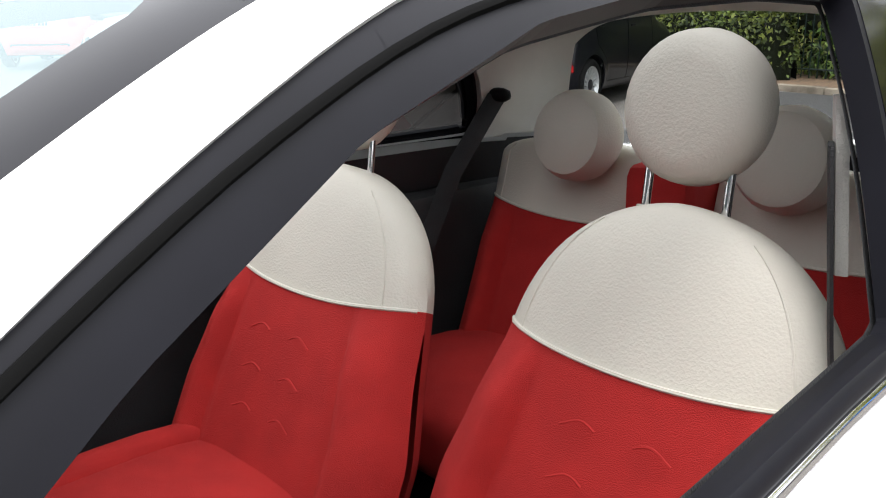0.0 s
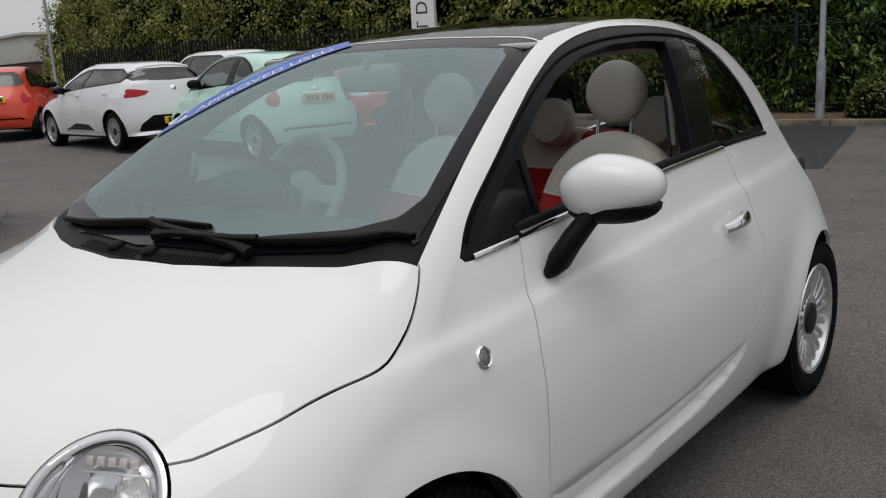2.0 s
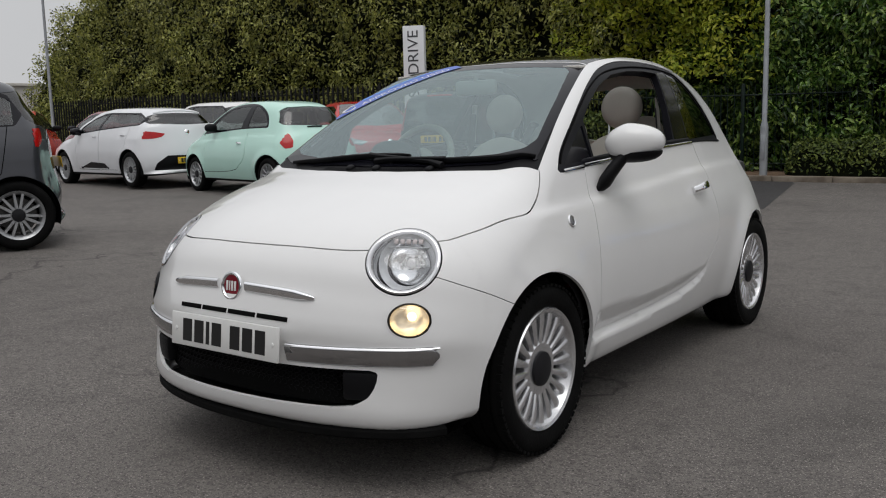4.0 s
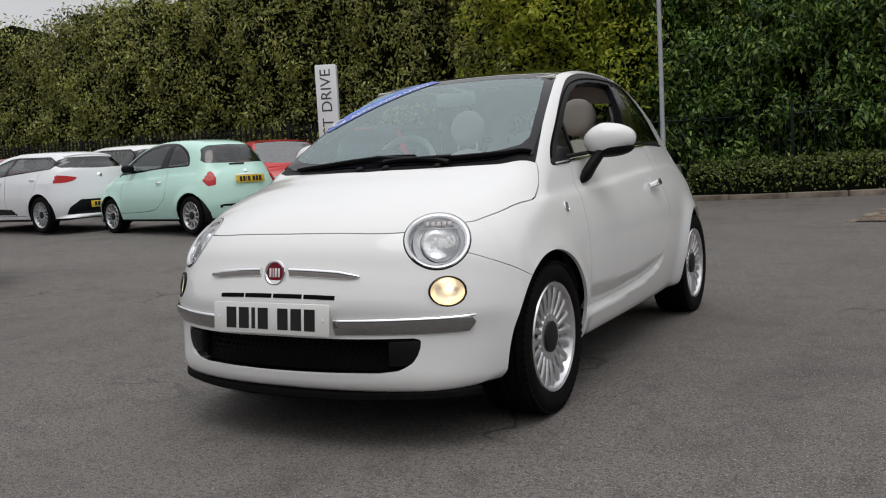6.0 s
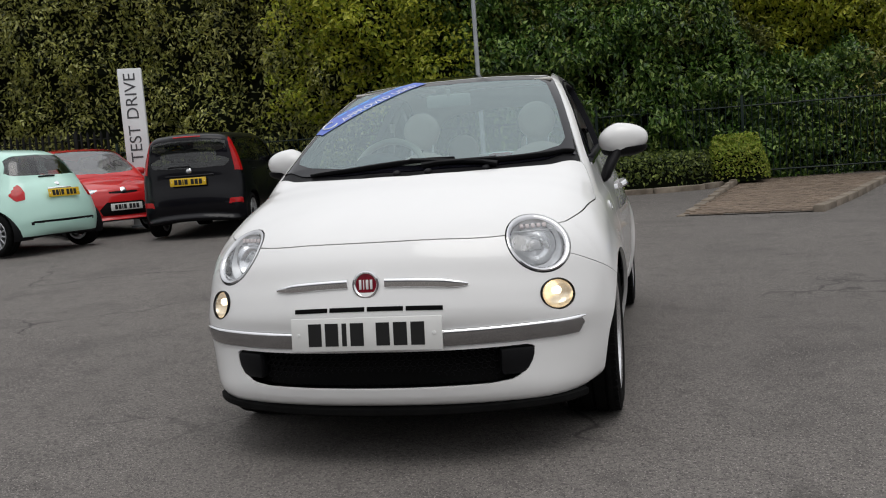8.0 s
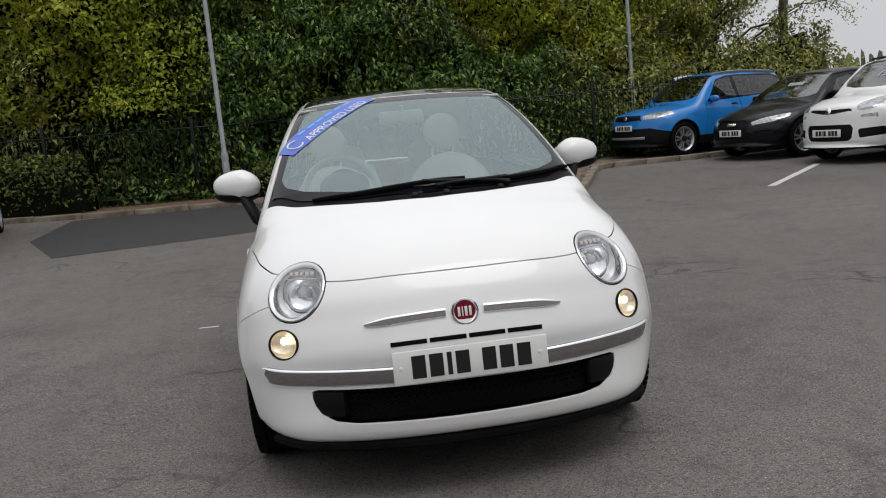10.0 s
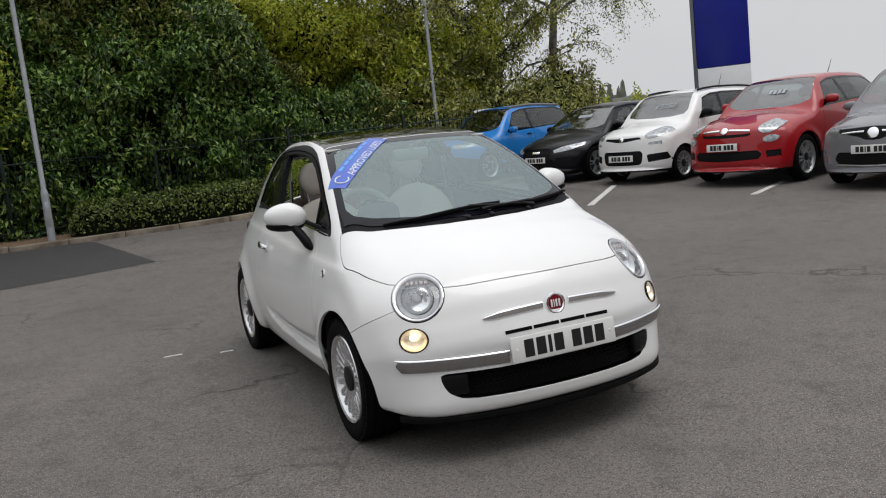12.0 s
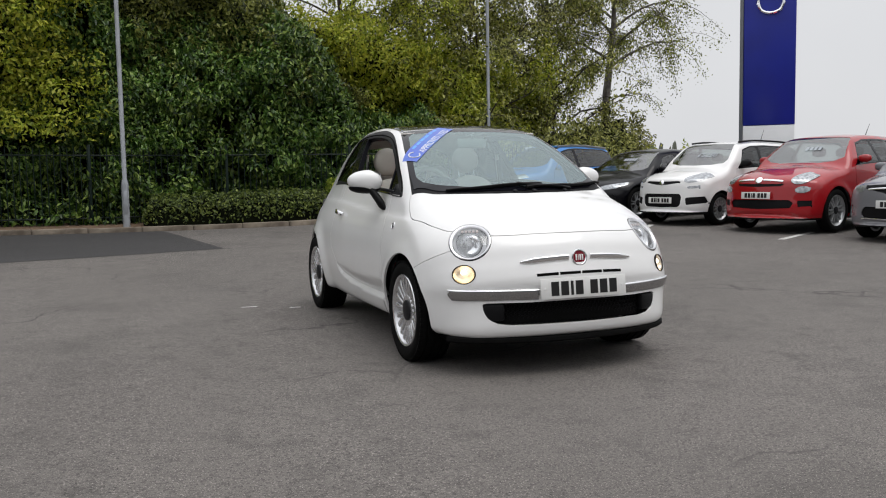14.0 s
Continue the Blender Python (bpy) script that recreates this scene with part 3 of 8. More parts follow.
CITY_ROUND = [(-2, 0.14), (-1.6, 0.165), (-1.2, 0.115), (-1.0, 0.09), (-0.6, 0.07), (0, 0.085), (1.0, 0.12), (1.4, 0.14), (1.8, 0.16)]
CITY_FLARE = [(-1.15, 0.29, 0.33, 0.018, 0.07), (1.15, 0.29, 0.33, 0.03, 0.09)]
SCOOP_TOP = [(-0.84, 0.445), (-0.76, 0.44), (-0.54, 0.432), (-0.28, 0.427), (0.05, 0.434), (0.33, 0.452), (0.37, 0.458)]
SCOOP_SILL = [(-0.84, 0.338), (-0.59, 0.34), (-0.37, 0.343), (-0.14, 0.351), (0.08, 0.368), (0.24, 0.392), (0.32, 0.425), (0.37, 0.458)]
CITY_CREASES = [([(-1.3, 0.826), (-0.74, 0.843), (-0.33, 0.858), (0.45, 0.9), (1.3, 0.908)], -0.005, 0.012, 0.09)]


def city_car_shell():
    """The skin of the small retro hatchback."""
    return Shell(CITY_SIDE, CITY_WIDTH, CITY_PLAN, (0.15, 2.4, -1.0), (0.13, 2.4, 1.0), CITY_CROWN, CITY_ROUND, 0.2, CITY_FLARE, CITY_CREASES, taper=(0.6, 0.8, 0.25), scoop=(SCOOP_TOP, SCOOP_SILL, 0.34))


# ---- helpers for cars ----
def mirrored(pts):
    """A closed outline from its right half, listed from one end of the centre line to the other."""
    return list(pts) + [(-x, y) for x, y in reversed(pts)]


def pieces(sk, pick, least=6):
    """The connected pieces of the picked polygons, one mask each; crumbs are left out."""
    which = np.flatnonzero(pick)
    root = {}

    def find(a):
        while root.setdefault(a, a) != a:
            root[a] = root[root[a]]
            a = root[a]
        return a
    for k in which:
        f = sk.F[k]
        for i in f[1:]:
            root[find(f[0])] = find(i)
    groups = collections.defaultdict(list)
    for k in which:
        groups[find(sk.F[k][0])].append(k)
    out = []
    for g in groups.values():
        if len(g) >= least:
            mask = np.zeros(len(pick), bool)
            mask[g] = True
            out.append(mask)
    return out


def disc_cut(c, axis, a, b=None, up=(0, 0, 1)):
    """Signed distance to an elliptic prism about an axis, mirrored left and right."""
    c, n = np.array(c, float), np.array(axis, float)
    n /= np.linalg.norm(n)
    u = np.cross(np.array(up, float), n)
    u /= np.linalg.norm(u)
    v = np.cross(n, u)
    b = b or a

    def fn(p):
        q = p.copy()
        q[:, 0] = np.abs(q[:, 0])
        d = q - c
        return (np.hypot(d @ u / a, d @ v / b) - 1) * min(a, b)
    return fn


def bead(bm, pts, nrm, w, h, seg=6):
    """A rounded strip lying on a surface along points with their normals; w and h: numbers or one a point."""
    n = len(pts)
    pts, nrm = [Vector(p) for p in pts], [Vector(q).normalized() for q in nrm]
    ws = w if isinstance(w, (list, tuple)) else [w] * n
    hs = h if isinstance(h, (list, tuple)) else [h] * n
    rings = []
    for i in range(n):
        d = (pts[min(i + 1, n - 1)] - pts[max(i - 1, 0)]).normalized()
        a = d.cross(nrm[i]).normalized()
        ring = []
        for k in range(seg + 1):
            t = math.pi * k / seg
            c, s = math.cos(t), math.sin(t)
            ring.append(bm.verts.new(pts[i] + a * (ws[i] / 2) * math.copysign(abs(c) ** 0.6, c) + nrm[i] * hs[i] * s ** 0.6))
        ring.append(bm.verts.new(pts[i] - a * ws[i] / 2 * 1 - nrm[i] * 0.004))
        ring.append(bm.verts.new(pts[i] + a * ws[i] / 2 * 1 - nrm[i] * 0.004))
        rings.append(ring)
    m = len(rings[0])
    for q, r in zip(rings, rings[1:]):
        for k in range(m):
            bm.faces.new((q[k], q[(k + 1) % m], r[(k + 1) % m], r[k]))
    bm.faces.new(rings[0][::-1])
    bm.faces.new(rings[-1])


def rest(shell, pts, lift=0.0, steps=4):
    """Bring points on to the skin, and give their normals."""
    P = np.array(pts, float)
    for _ in range(steps):
        g = shell.grad(P)
        P = P - shell.f(P)[:, None] * g / np.maximum((g * g).sum(1)[:, None], 0.05)
    g = shell.grad(P)
    N = g / np.linalg.norm(g, axis=1)[:, None]
    return P + lift * N, N


def flip_x(me):
    """A mirror-image copy of a mesh."""
    out = me.copy()
    n = len(out.vertices)
    co = np.empty(n * 3)
    out.vertices.foreach_get("co", co)
    co = co.reshape(-1, 3)
    co[:, 0] *= -1
    out.vertices.foreach_set("co", co.ravel())
    out.flip_normals()
    out.update()
    return out


def axis_pose(c, n, up=(0, 0, 1)):
    """A pose at c whose z axis is n and whose y axis leans towards up."""
    z = Vector(n).normalized()
    x = Vector(up).cross(z).normalized()
    y = z.cross(x)
    m = Matrix((x, y, z)).transposed().to_4x4()
    m.translation = Vector(c)
    return m


def letters(text, size, depth=0.0):
    """The built-in font's letters as a flat mesh, centred."""
    cu = bpy.data.curves.new("letters", "FONT")
    cu.body, cu.size, cu.align_x, cu.align_y, cu.extrude = text, size, "CENTER", "CENTER", depth
    ob = bpy.data.objects.new("letters", cu)
    scene.collection.objects.link(ob)
    bpy.context.view_layer.update()
    me = bpy.data.meshes.new_from_object(ob.evaluated_get(bpy.context.evaluated_depsgraph_get()))
    bpy.data.objects.remove(ob)
    me.materials.clear()
    return me


def blob(bm, c, r, sub=3, power=2.0, m=None):
    """A rounded lump (superellipsoid) with radii r."""
    v = bmesh.ops.create_icosphere(bm, subdivisions=sub, radius=1)["verts"]
    for k in v:
        p = k.co.normalized()
        s = (abs(p.x) ** power + abs(p.y) ** power + abs(p.z) ** power) ** (-1 / power)
        k.co = Vector((c[0] + p.x * s * r[0], c[1] + p.y * s * r[1], c[2] + p.z * s * r[2]))
    if m is not None:
        bmesh.ops.transform(bm, matrix=m, verts=v)
    return v


# ---- wheels ----
HUB = material("hub_cap_dark", (0.012, 0.012, 0.014), rough=0.5, spec=0.25)
DISC = material("brake_disc_steel", (0.07, 0.068, 0.066), rough=0.4, metal=0.9, vary=0.4, scale=20)


def tyre_mesh(r, rim, width, tread=True):
    """A tyre with shoulders, side walls, circular grooves and tread blocks."""
    bm = bmesh.new()
    w = width / 2
    prof = [(rim - 0.004, w - 0.02), (rim + 0.004, w - 0.006), (rim + 0.02, w + 0.001), (rim + (r - rim) * 0.55, w + 0.006), (r - 0.022, w), (r - 0.008, w - 0.013), (r - 0.001, w - 0.026)]
    for g in (0.52, 0.0, -0.52):
        z = g * w
        prof += [(r, z + 0.007), (r - 0.008, z + 0.005), (r - 0.008, z - 0.005), (r, z - 0.007)]
    prof += [(a, -b) for a, b in prof[:7][::-1]]
    lathe(bm, prof, 72)
    n = 64 if tread else 0
    for k in range(n):
        for s in (1, -1):
            m = pose(0, 0, 0, 0, 0, 360 * k / n + (2.5 if s < 0 else 0))
            box(bm, (r - 0.014, -0.0095, s * (w - 0.009) - 0.014), (r - 0.0035, 0.0095, s * (w - 0.009) + 0.0065), 0.0, m)
    return bm


def fan_rim(r, spokes, width, hub=0.076):
    """An alloy rim with many narrow ribs from hub to lip; the outer face looks along +z."""
    bm = bmesh.new()
    w = width / 2
    lathe(bm, [(r - 0.03, -w), (r, -w), (r - 0.005, -w + 0.02), (r - 0.03, -w + 0.05), (r - 0.028, w - 0.035), (r - 0.01, w - 0.012), (r + 0.003, w - 0.004), (r - 0.001, w + 0.003), (r - 0.012, w - 0.002), (r - 0.02, w - 0.018), (r - 0.036, w - 0.04), (r - 0.034, -w + 0.04)], 64)
    lathe(bm, [(0, w - 0.022), (hub + 0.012, w - 0.02), (hub + 0.02, w - 0.03), (hub + 0.018, w - 0.08), (0, w - 0.08)], 40)
    return bm


def fan_spoke(r, width, hub=0.076):
    bm = bmesh.new()
    w = width / 2
    ring = []
    for t, half, top, low in ((0.0, 0.0105, w - 0.021, w - 0.062), (0.35, 0.0125, w - 0.016, w - 0.056), (0.75, 0.0165, w - 0.012, w - 0.05), (1.0, 0.0195, w - 0.013, w - 0.045)):
        rad = hub + 0.008 + t * (r - 0.018 - hub - 0.008)
        ring.append([bm.verts.new(q) for q in ((rad, -half, low), (rad, -half * 0.9, top - 0.005), (rad, -half * 0.45, top), (rad, half * 0.45, top), (rad, half * 0.9, top - 0.005), (rad, half, low))])
    for p, q in zip(ring, ring[1:]):
        for i in range(6):
            bm.faces.new((p[i], p[(i + 1) % 6], q[(i + 1) % 6], q[i]))
    bm.faces.new(ring[0][::-1])
    bm.faces.new(ring[-1])
    return bm


def star_rim(r, spokes, width, hub=0.05, fat=0.03):
    """An alloy rim with a few broad, forked spokes."""
    bm = bmesh.new()
    w = width / 2
    lathe(bm, [(r - 0.03, -w), (r, -w), (r - 0.03, -w + 0.05), (r - 0.028, w - 0.035), (r + 0.002, w - 0.006), (r, w + 0.002), (r - 0.02, w - 0.015), (r - 0.036, w - 0.04), (r - 0.034, -w + 0.04)], 40)
    lathe(bm, [(0, w - 0.02), (hub + 0.015, w - 0.02), (hub + 0.02, w - 0.06), (0, w - 0.07)], 24)
    return bm


def star_spoke(r, width, side, hub=0.05, fat=0.03):
    """One arm of a forked spoke."""
    bm = bmesh.new()
    w = width / 2
    ring = []
    for t in (0.0, 0.5, 1.0):
        rad = hub + t * (r - 0.02 - hub)
        half = fat * (0.55 - 0.1 * t)
        off = side * (fat * 0.4 + fat * 0.9 * t)
        ring.append([bm.verts.new(q) for q in ((rad, off - half, w - 0.06), (rad, off - half * 0.8, w - 0.02), (rad, off + half * 0.8, w - 0.02), (rad, off + half, w - 0.06))])
    for p, q in zip(ring, ring[1:]):
        for i in range(4):
            bm.faces.new((p[i], p[(i + 1) % 4], q[(i + 1) % 4], q[i]))
    bm.faces.new(ring[0][::-1])
    bm.faces.new(ring[-1])
    return bm


def wheel_set(car, points, r, rim, width, style="fan", spokes=20, rim_mat=None, lift=None):
    """Four wheels at (x, y): each a rim with tyre, hub cap and brake disc."""
    made = None
    for x, y in points:
        turn = 90 if x > 0 else -90
        m = pose(x, y, r, 0, turn, 0) @ pose(0, 0, 0, 0, 0, 17 * y)
        if made is None:
            bm = fan_rim(rim, spokes, width * 0.96) if style == "fan" else star_rim(rim, spokes, width * 0.96)
            a = part("wheel", bm, rim_mat or ALLOY, car, "silver alloy wheel")
            t = part("tyre", tyre_mesh(r, rim, width, car.name == "city_car"), RUBBER, a, "worn black rubber tyre")
            bm = bmesh.new()
            w = width * 0.48
            lathe(bm, [(0, w - 0.004), (0.04, w - 0.006), (0.059, w - 0.012), (0.062, w - 0.03), (0, w - 0.03)], 32)
            h = part("hub_cap", bm, HUB, a, "dark round hub cap")
            bm = bmesh.new()
            lathe(bm, [(0.06, 0.02), (rim * 0.72, 0.02), (rim * 0.72, -0.005), (0.06, -0.005)], 32)
            d = part("brake_disc", bm, DISC, a)
            made = [a, t, h, d]
            shapes = [fan_spoke(rim, width * 0.96)] if style == "fan" else [star_spoke(rim, width * 0.96, side) for side in (-1, 1)]
            for shape in shapes:
                sp = part("spoke", shape, rim_mat or ALLOY, a)
                made.append(sp)
                for k in range(1, spokes):
                    o = new("spoke", sp.data)
                    o.parent, o.matrix_basis = a, pose(0, 0, 0, 0, 0, 360 * k / spokes)
                    made.append(o)
        else:
            a = new("wheel", made[0].data)
            a.parent = car
            tagged(a, "silver alloy wheel")
            for o in made[1:]:
                c = new(o.name.split(".")[0], o.data)
                c.parent, c.matrix_basis = a, o.matrix_basis.copy()
                if "label" in o:
                    tagged(c, o["label"])
        a.matrix_basis = m


# ---- the white city car ----
SHELL = city_car_shell()
skin = Skin(SHELL, 0.022)
DLO = [(-0.905, 0.955), (-0.835, 1.03), (-0.69, 1.126), (-0.55, 1.212), (-0.4, 1.291), (-0.238, 1.354), (-0.033, 1.394), (0.17, 1.407), (0.4, 1.403), (0.565, 1.386), (0.668, 1.358), (0.81, 1.29), (0.91, 1.21),
       (0.966, 1.122), (0.99, 1.034), (0.975, 1.027), (0.46, 1.021), (0.07, 1.006), (-0.13, 0.992), (-0.69, 0.961), (-0.885, 0.949)]
DLO = [tuple(p) for p in spline([(*p, 0) for p in DLO[:15]], 5)[:, :2]] + DLO[15:]
DOOR_GLASS = [(-0.588, 0.992), (-0.578, 1.14), (-0.48, 1.203), (-0.33, 1.278), (-0.155, 1.332), (0.03, 1.356), (0.23, 1.363), (0.372, 1.357), (0.335, 1.25), (0.255, 1.04), (-0.13, 1.017)]
QUARTER = [(0.505, 1.366), (0.62, 1.341), (0.765, 1.275), (0.865, 1.2), (0.925, 1.12), (0.955, 1.052), (0.45, 1.04)]
SAIL = [(-0.84, 0.976), (-0.69, 1.073), (-0.6, 1.128), (-0.604, 0.99)]
PILLAR_FACE = [(0.385, 1.36), (0.492, 1.367), (0.438, 1.036), (0.27, 1.035)]
BONNET_EDGE = [(0.665, -0.995), (0.682, -1.023), (0.7, -1.068), (0.712, -1.121), (0.72, -1.165), (0.717, -1.214), (0.7, -1.307), (0.68, -1.4), (0.64, -1.49), (0.59, -1.553), (0.5, -1.637), (0.36, -1.705), (0.18, -1.742), (0, -1.752), (-0.18, -1.742)]
DOOR = [(-0.694, 1.0), (-0.7, 0.955), (-0.737, 0.845), (-0.76, 0.745), (-0.775, 0.585), (-0.785, 0.43), (-0.785, 0.36), (-0.77, 0.343), (-0.59, 0.344), (-0.37, 0.347), (-0.14, 0.355), (0.08, 0.372), (0.24, 0.396), (0.33, 0.44), (0.42, 0.5), (0.5, 0.56), (0.535, 0.65), (0.53, 0.75), (0.51, 0.9), (0.475, 1.04),
        (0.51, 1.34), (0.4, 1.372), (0.17, 1.377), (-0.03, 1.362), (-0.23, 1.32), (-0.39, 1.257), (-0.54, 1.18), (-0.68, 1.093)]
BONNET = mirrored([(0, -1.228), (0.2, -1.205), (0.32, -1.168), (0.54, -1.073), (0.655, -0.992)] + [tuple(p) for p in spline([(*p, 0) for p in BONNET_EDGE], 5)[:, :2] if p[0] > -0.001])
SCREEN = mirrored([(0, -1.234), (0.2, -1.211), (0.32, -1.175), (0.54, -1.081), (0.662, -1.0), (0.6, -0.755), (0.54, -0.5), (0.484, -0.278), (0.3, -0.305), (0, -0.32)])
SCREEN_GLASS = mirrored([(0, -1.115), (0.3, -1.08), (0.5, -1.005), (0.575, -0.945), (0.59, -0.88), (0.53, -0.62), (0.468, -0.4), (0.43, -0.365), (0.2, -0.382), (0, -0.388)])
SCREEN_LINE = mirrored([(0, -1.17), (0.3, -1.135), (0.52, -1.05), (0.635, -0.968), (0.6, -0.755), (0.54, -0.5), (0.484, -0.278), (0.3, -0.305), (0, -0.32)])
ROOF = mirrored([(0, -0.312), (0.3, -0.297), (0.478, -0.27), (0.466, -0.1), (0.445, 0.15), (0.435, 0.5), (0.42, 0.95), (0.3, 1.05), (0, 1.08)])
TAILGATE_GLASS = mirrored([(0, 1.43), (0.42, 1.41), (0.53, 1.36), (0.51, 1.24), (0.44, 1.17), (0, 1.16)])
BUMPER = [(-1.66, 0.71), (-1.611, 0.68), (-1.551, 0.648), (-1.485, 0.617), (-1.42, 0.585), (-1.3, 0.53), (-1.3, -0.1), (-2.3, -0.1), (-2.3, 0.71)]
GRILLE = mirrored([(0, 0.405), (0.3, 0.402), (0.535, 0.4), (0.532, 0.355), (0.51, 0.315), (0.47, 0.292), (0.4, 0.283), (0, 0.281)])
HL, HL_AXIS, HL_R = (0.548, -1.62, 0.72), (0.36, -0.86, 0.36), 0.114
FOG, FOG_AXIS = (0.614, -1.686, 0.552), (0.62, -0.75, 0.22)
headlamp_hole, fog_hole = disc_cut(HL, HL_AXIS, HL_R), disc_cut(FOG, FOG_AXIS, 0.067, 0.053)


def yz(poly):
    return lambda p: poly_sd(poly, p[:, 1], p[:, 2])


def xy(poly):
    return lambda p: poly_sd(poly, p[:, 0], p[:, 1])


def xz(poly):
    return lambda p: poly_sd(poly, p[:, 0], p[:, 2])


def arch_f(p):
    return np.hypot(p[:, 1] + 1.178, p[:, 2] - 0.3) - 0.337


def arch_r(p):
    return np.hypot(p[:, 1] - 1.15, p[:, 2] - 0.295) - 0.343


def flank(m):
    return np.abs(m[:, 0]) > 0.43


def upper(m):
    return m[:, 2] > 0.72


def nose(m):
    return m[:, 1] < -1.25


G = 0.0019
skin.cut(arch_f, lambda m: np.abs(m[:, 0]) > 0.5)
skin.cut(arch_r, lambda m: np.abs(m[:, 0]) > 0.5)
for line, dz in ((SCOOP_TOP, 0.0), (SCOOP_SILL, 0.0), (SCOOP_SILL, -0.0225)):
    skin.cut(lambda p: p[:, 2] - curve1(line, p[:, 1]) - dz, lambda m: (np.abs(m[:, 0]) > 0.6) & (m[:, 1] > -0.85) & (m[:, 1] < 0.38) & (m[:, 2] < 0.5))
skin.cut(yz(DLO), flank)
skin.cut(yz(DOOR_GLASS), flank)
skin.cut(yz(QUARTER), flank)
skin.cut(yz(SAIL), flank)
skin.cut(yz(PILLAR_FACE), flank)
for s in (-G, G):
    skin.cut(lambda p: yz(DOOR)(p) + s, lambda m: np.abs(m[:, 0]) > 0.5)
    skin.cut(lambda p: xy(BONNET)(p) + s, upper)
    skin.cut(lambda p: yz(BUMPER)(p) + s * 0.8, lambda m: (np.abs(m[:, 0]) > 0.58) & (m[:, 1] < -1.3))
skin.cut(xy(SCREEN), lambda m: m[:, 2] > 0.94)
skin.cut(xy(SCREEN_LINE), lambda m: m[:, 2] > 0.94)
skin.cut(xy(SCREEN_GLASS), lambda m: m[:, 2] > 0.94)
skin.cut(xy(ROOF), lambda m: m[:, 2] > 1.2)
skin.cut(xy(TAILGATE_GLASS), lambda m: (m[:, 2] > 0.9) & (m[:, 1] > 1.1))
skin.cut(lambda p: p[:, 2] - 0.206)
skin.cut(headlamp_hole, nose)
skin.cut(lambda p: headlamp_hole(p) - 0.0028, nose)
skin.cut(fog_hole, nose)
skin.cut(xz(GRILLE), nose)
skin.settle()
mid, nm = skin.mid, skin.nmid
side_ok = np.abs(mid[:, 0]) > 0.43
left, right = mid[:, 0] > 0, mid[:, 0] < 0
free = np.ones(len(skin.F), bool)


def take(cond):
    """Claim the polygons that no panel has yet."""
    pick = free & cond
    free[pick] = False
    return pick


z_arch = take(((arch_f(mid) < 0) | (arch_r(mid) < 0)) & (np.abs(mid[:, 0]) > 0.5))
z_under = take(mid[:, 2] < 0.206)
z_head = take((headlamp_hole(mid) < 0) & (mid[:, 1] < -1.25))
z_head_gap = take((headlamp_hole(mid) < 0.0028) & (mid[:, 1] < -1.25))
z_fog = take((fog_hole(mid) < 0) & (mid[:, 1] < -1.25))
z_grille = take((xz(GRILLE)(mid) < 0) & (mid[:, 1] < -1.25))
z_window = take((yz(DOOR_GLASS)(mid) < 0) & side_ok)
z_quarter = take((yz(QUARTER)(mid) < 0) & side_ok)
z_sail = take((yz(SAIL)(mid) < 0) & side_ok)
z_pillar = take((yz(PILLAR_FACE)(mid) < 0) & side_ok)
z_trim = take((yz(DLO)(mid) < 0) & side_ok)
z_glass = take((xy(SCREEN_GLASS)(mid) < 0) & (mid[:, 2] > 0.94))
z_frit = take((xy(SCREEN_LINE)(mid) < 0) & (mid[:, 2] > 0.94))
z_cowl = take((xy(SCREEN)(mid) < 0) & (mid[:, 2] > 0.94))
z_roof = take((xy(ROOF)(mid) < 0) & (mid[:, 2] > 1.2))
z_rear_glass = take((xy(TAILGATE_GLASS)(mid) < 0) & (mid[:, 2] > 0.9) & (mid[:, 1] > 1.1))
d_bon, d_door, d_bump = xy(BONNET)(mid), yz(DOOR)(mid), yz(BUMPER)(mid)
z_gap = take(((np.abs(d_bon) < G) & (mid[:, 2] > 0.72)) | ((np.abs(d_door) < G) & (np.abs(mid[:, 0]) > 0.5) & ((mid[:, 2] > 0.45) | (mid[:, 1] < -0.76))) | ((np.abs(d_bump) < 0.8 * G) & (np.abs(mid[:, 0]) > 0.58) & (mid[:, 1] < -1.3) & (mid[:, 2] > 0.55)))
z_bonnet = take((d_bon < 0) & (mid[:, 2] > 0.72))
z_door = take((d_door < 0) & (np.abs(mid[:, 0]) > 0.5))
z_bumper = take(((d_bump < 0) & (mid[:, 1] < -1.3)) | (mid[:, 1] < -1.62))
z_wing = take(mid[:, 1] < -0.7)
z_rear_bumper = take((mid[:, 1] > 1.35) & (mid[:, 2] < 0.62))
z_tail = take((mid[:, 1] > 1.3) & (np.abs(mid[:, 0]) < 0.5))
z_body = take(free)

CABIN_GREY = material("grained_cabin_plastic", (0.03, 0.03, 0.032), rough=0.6, bump=0.3, bscale=300, vary=0.25, scale=9)
LINING = material("pale_grey_headlining", (0.6, 0.58, 0.54), rough=0.9, bump=0.3, bscale=500, vary=0.12, scale=6)
TRIM = material("window_seal_black", (0.007, 0.007, 0.01), rough=0.42, spec=0.16, vary=0.25, scale=10)
SCREEN_GLASS_MAT = glass("windscreen_glass", (0.5, 0.61, 0.6), rough=0.08, ior=1.95, veil=0.09, sheen=(0.74, 0.84, 0.85))
ROOF_GLASS = glass("tinted_roof_glass", (0.3, 0.31, 0.32))
LENS = glass("lamp_lens", (0.96, 0.97, 0.98))
REFLECT = material("lamp_reflector", (0.9, 0.91, 0.92), rough=0.12, metal=0.8, vary=0.15, scale=25)
LIT = material("lit_warm_lamp", (0.8, 0.75, 0.65), rough=0.3, emit=(1.0, 0.84, 0.58), strength=2.2)
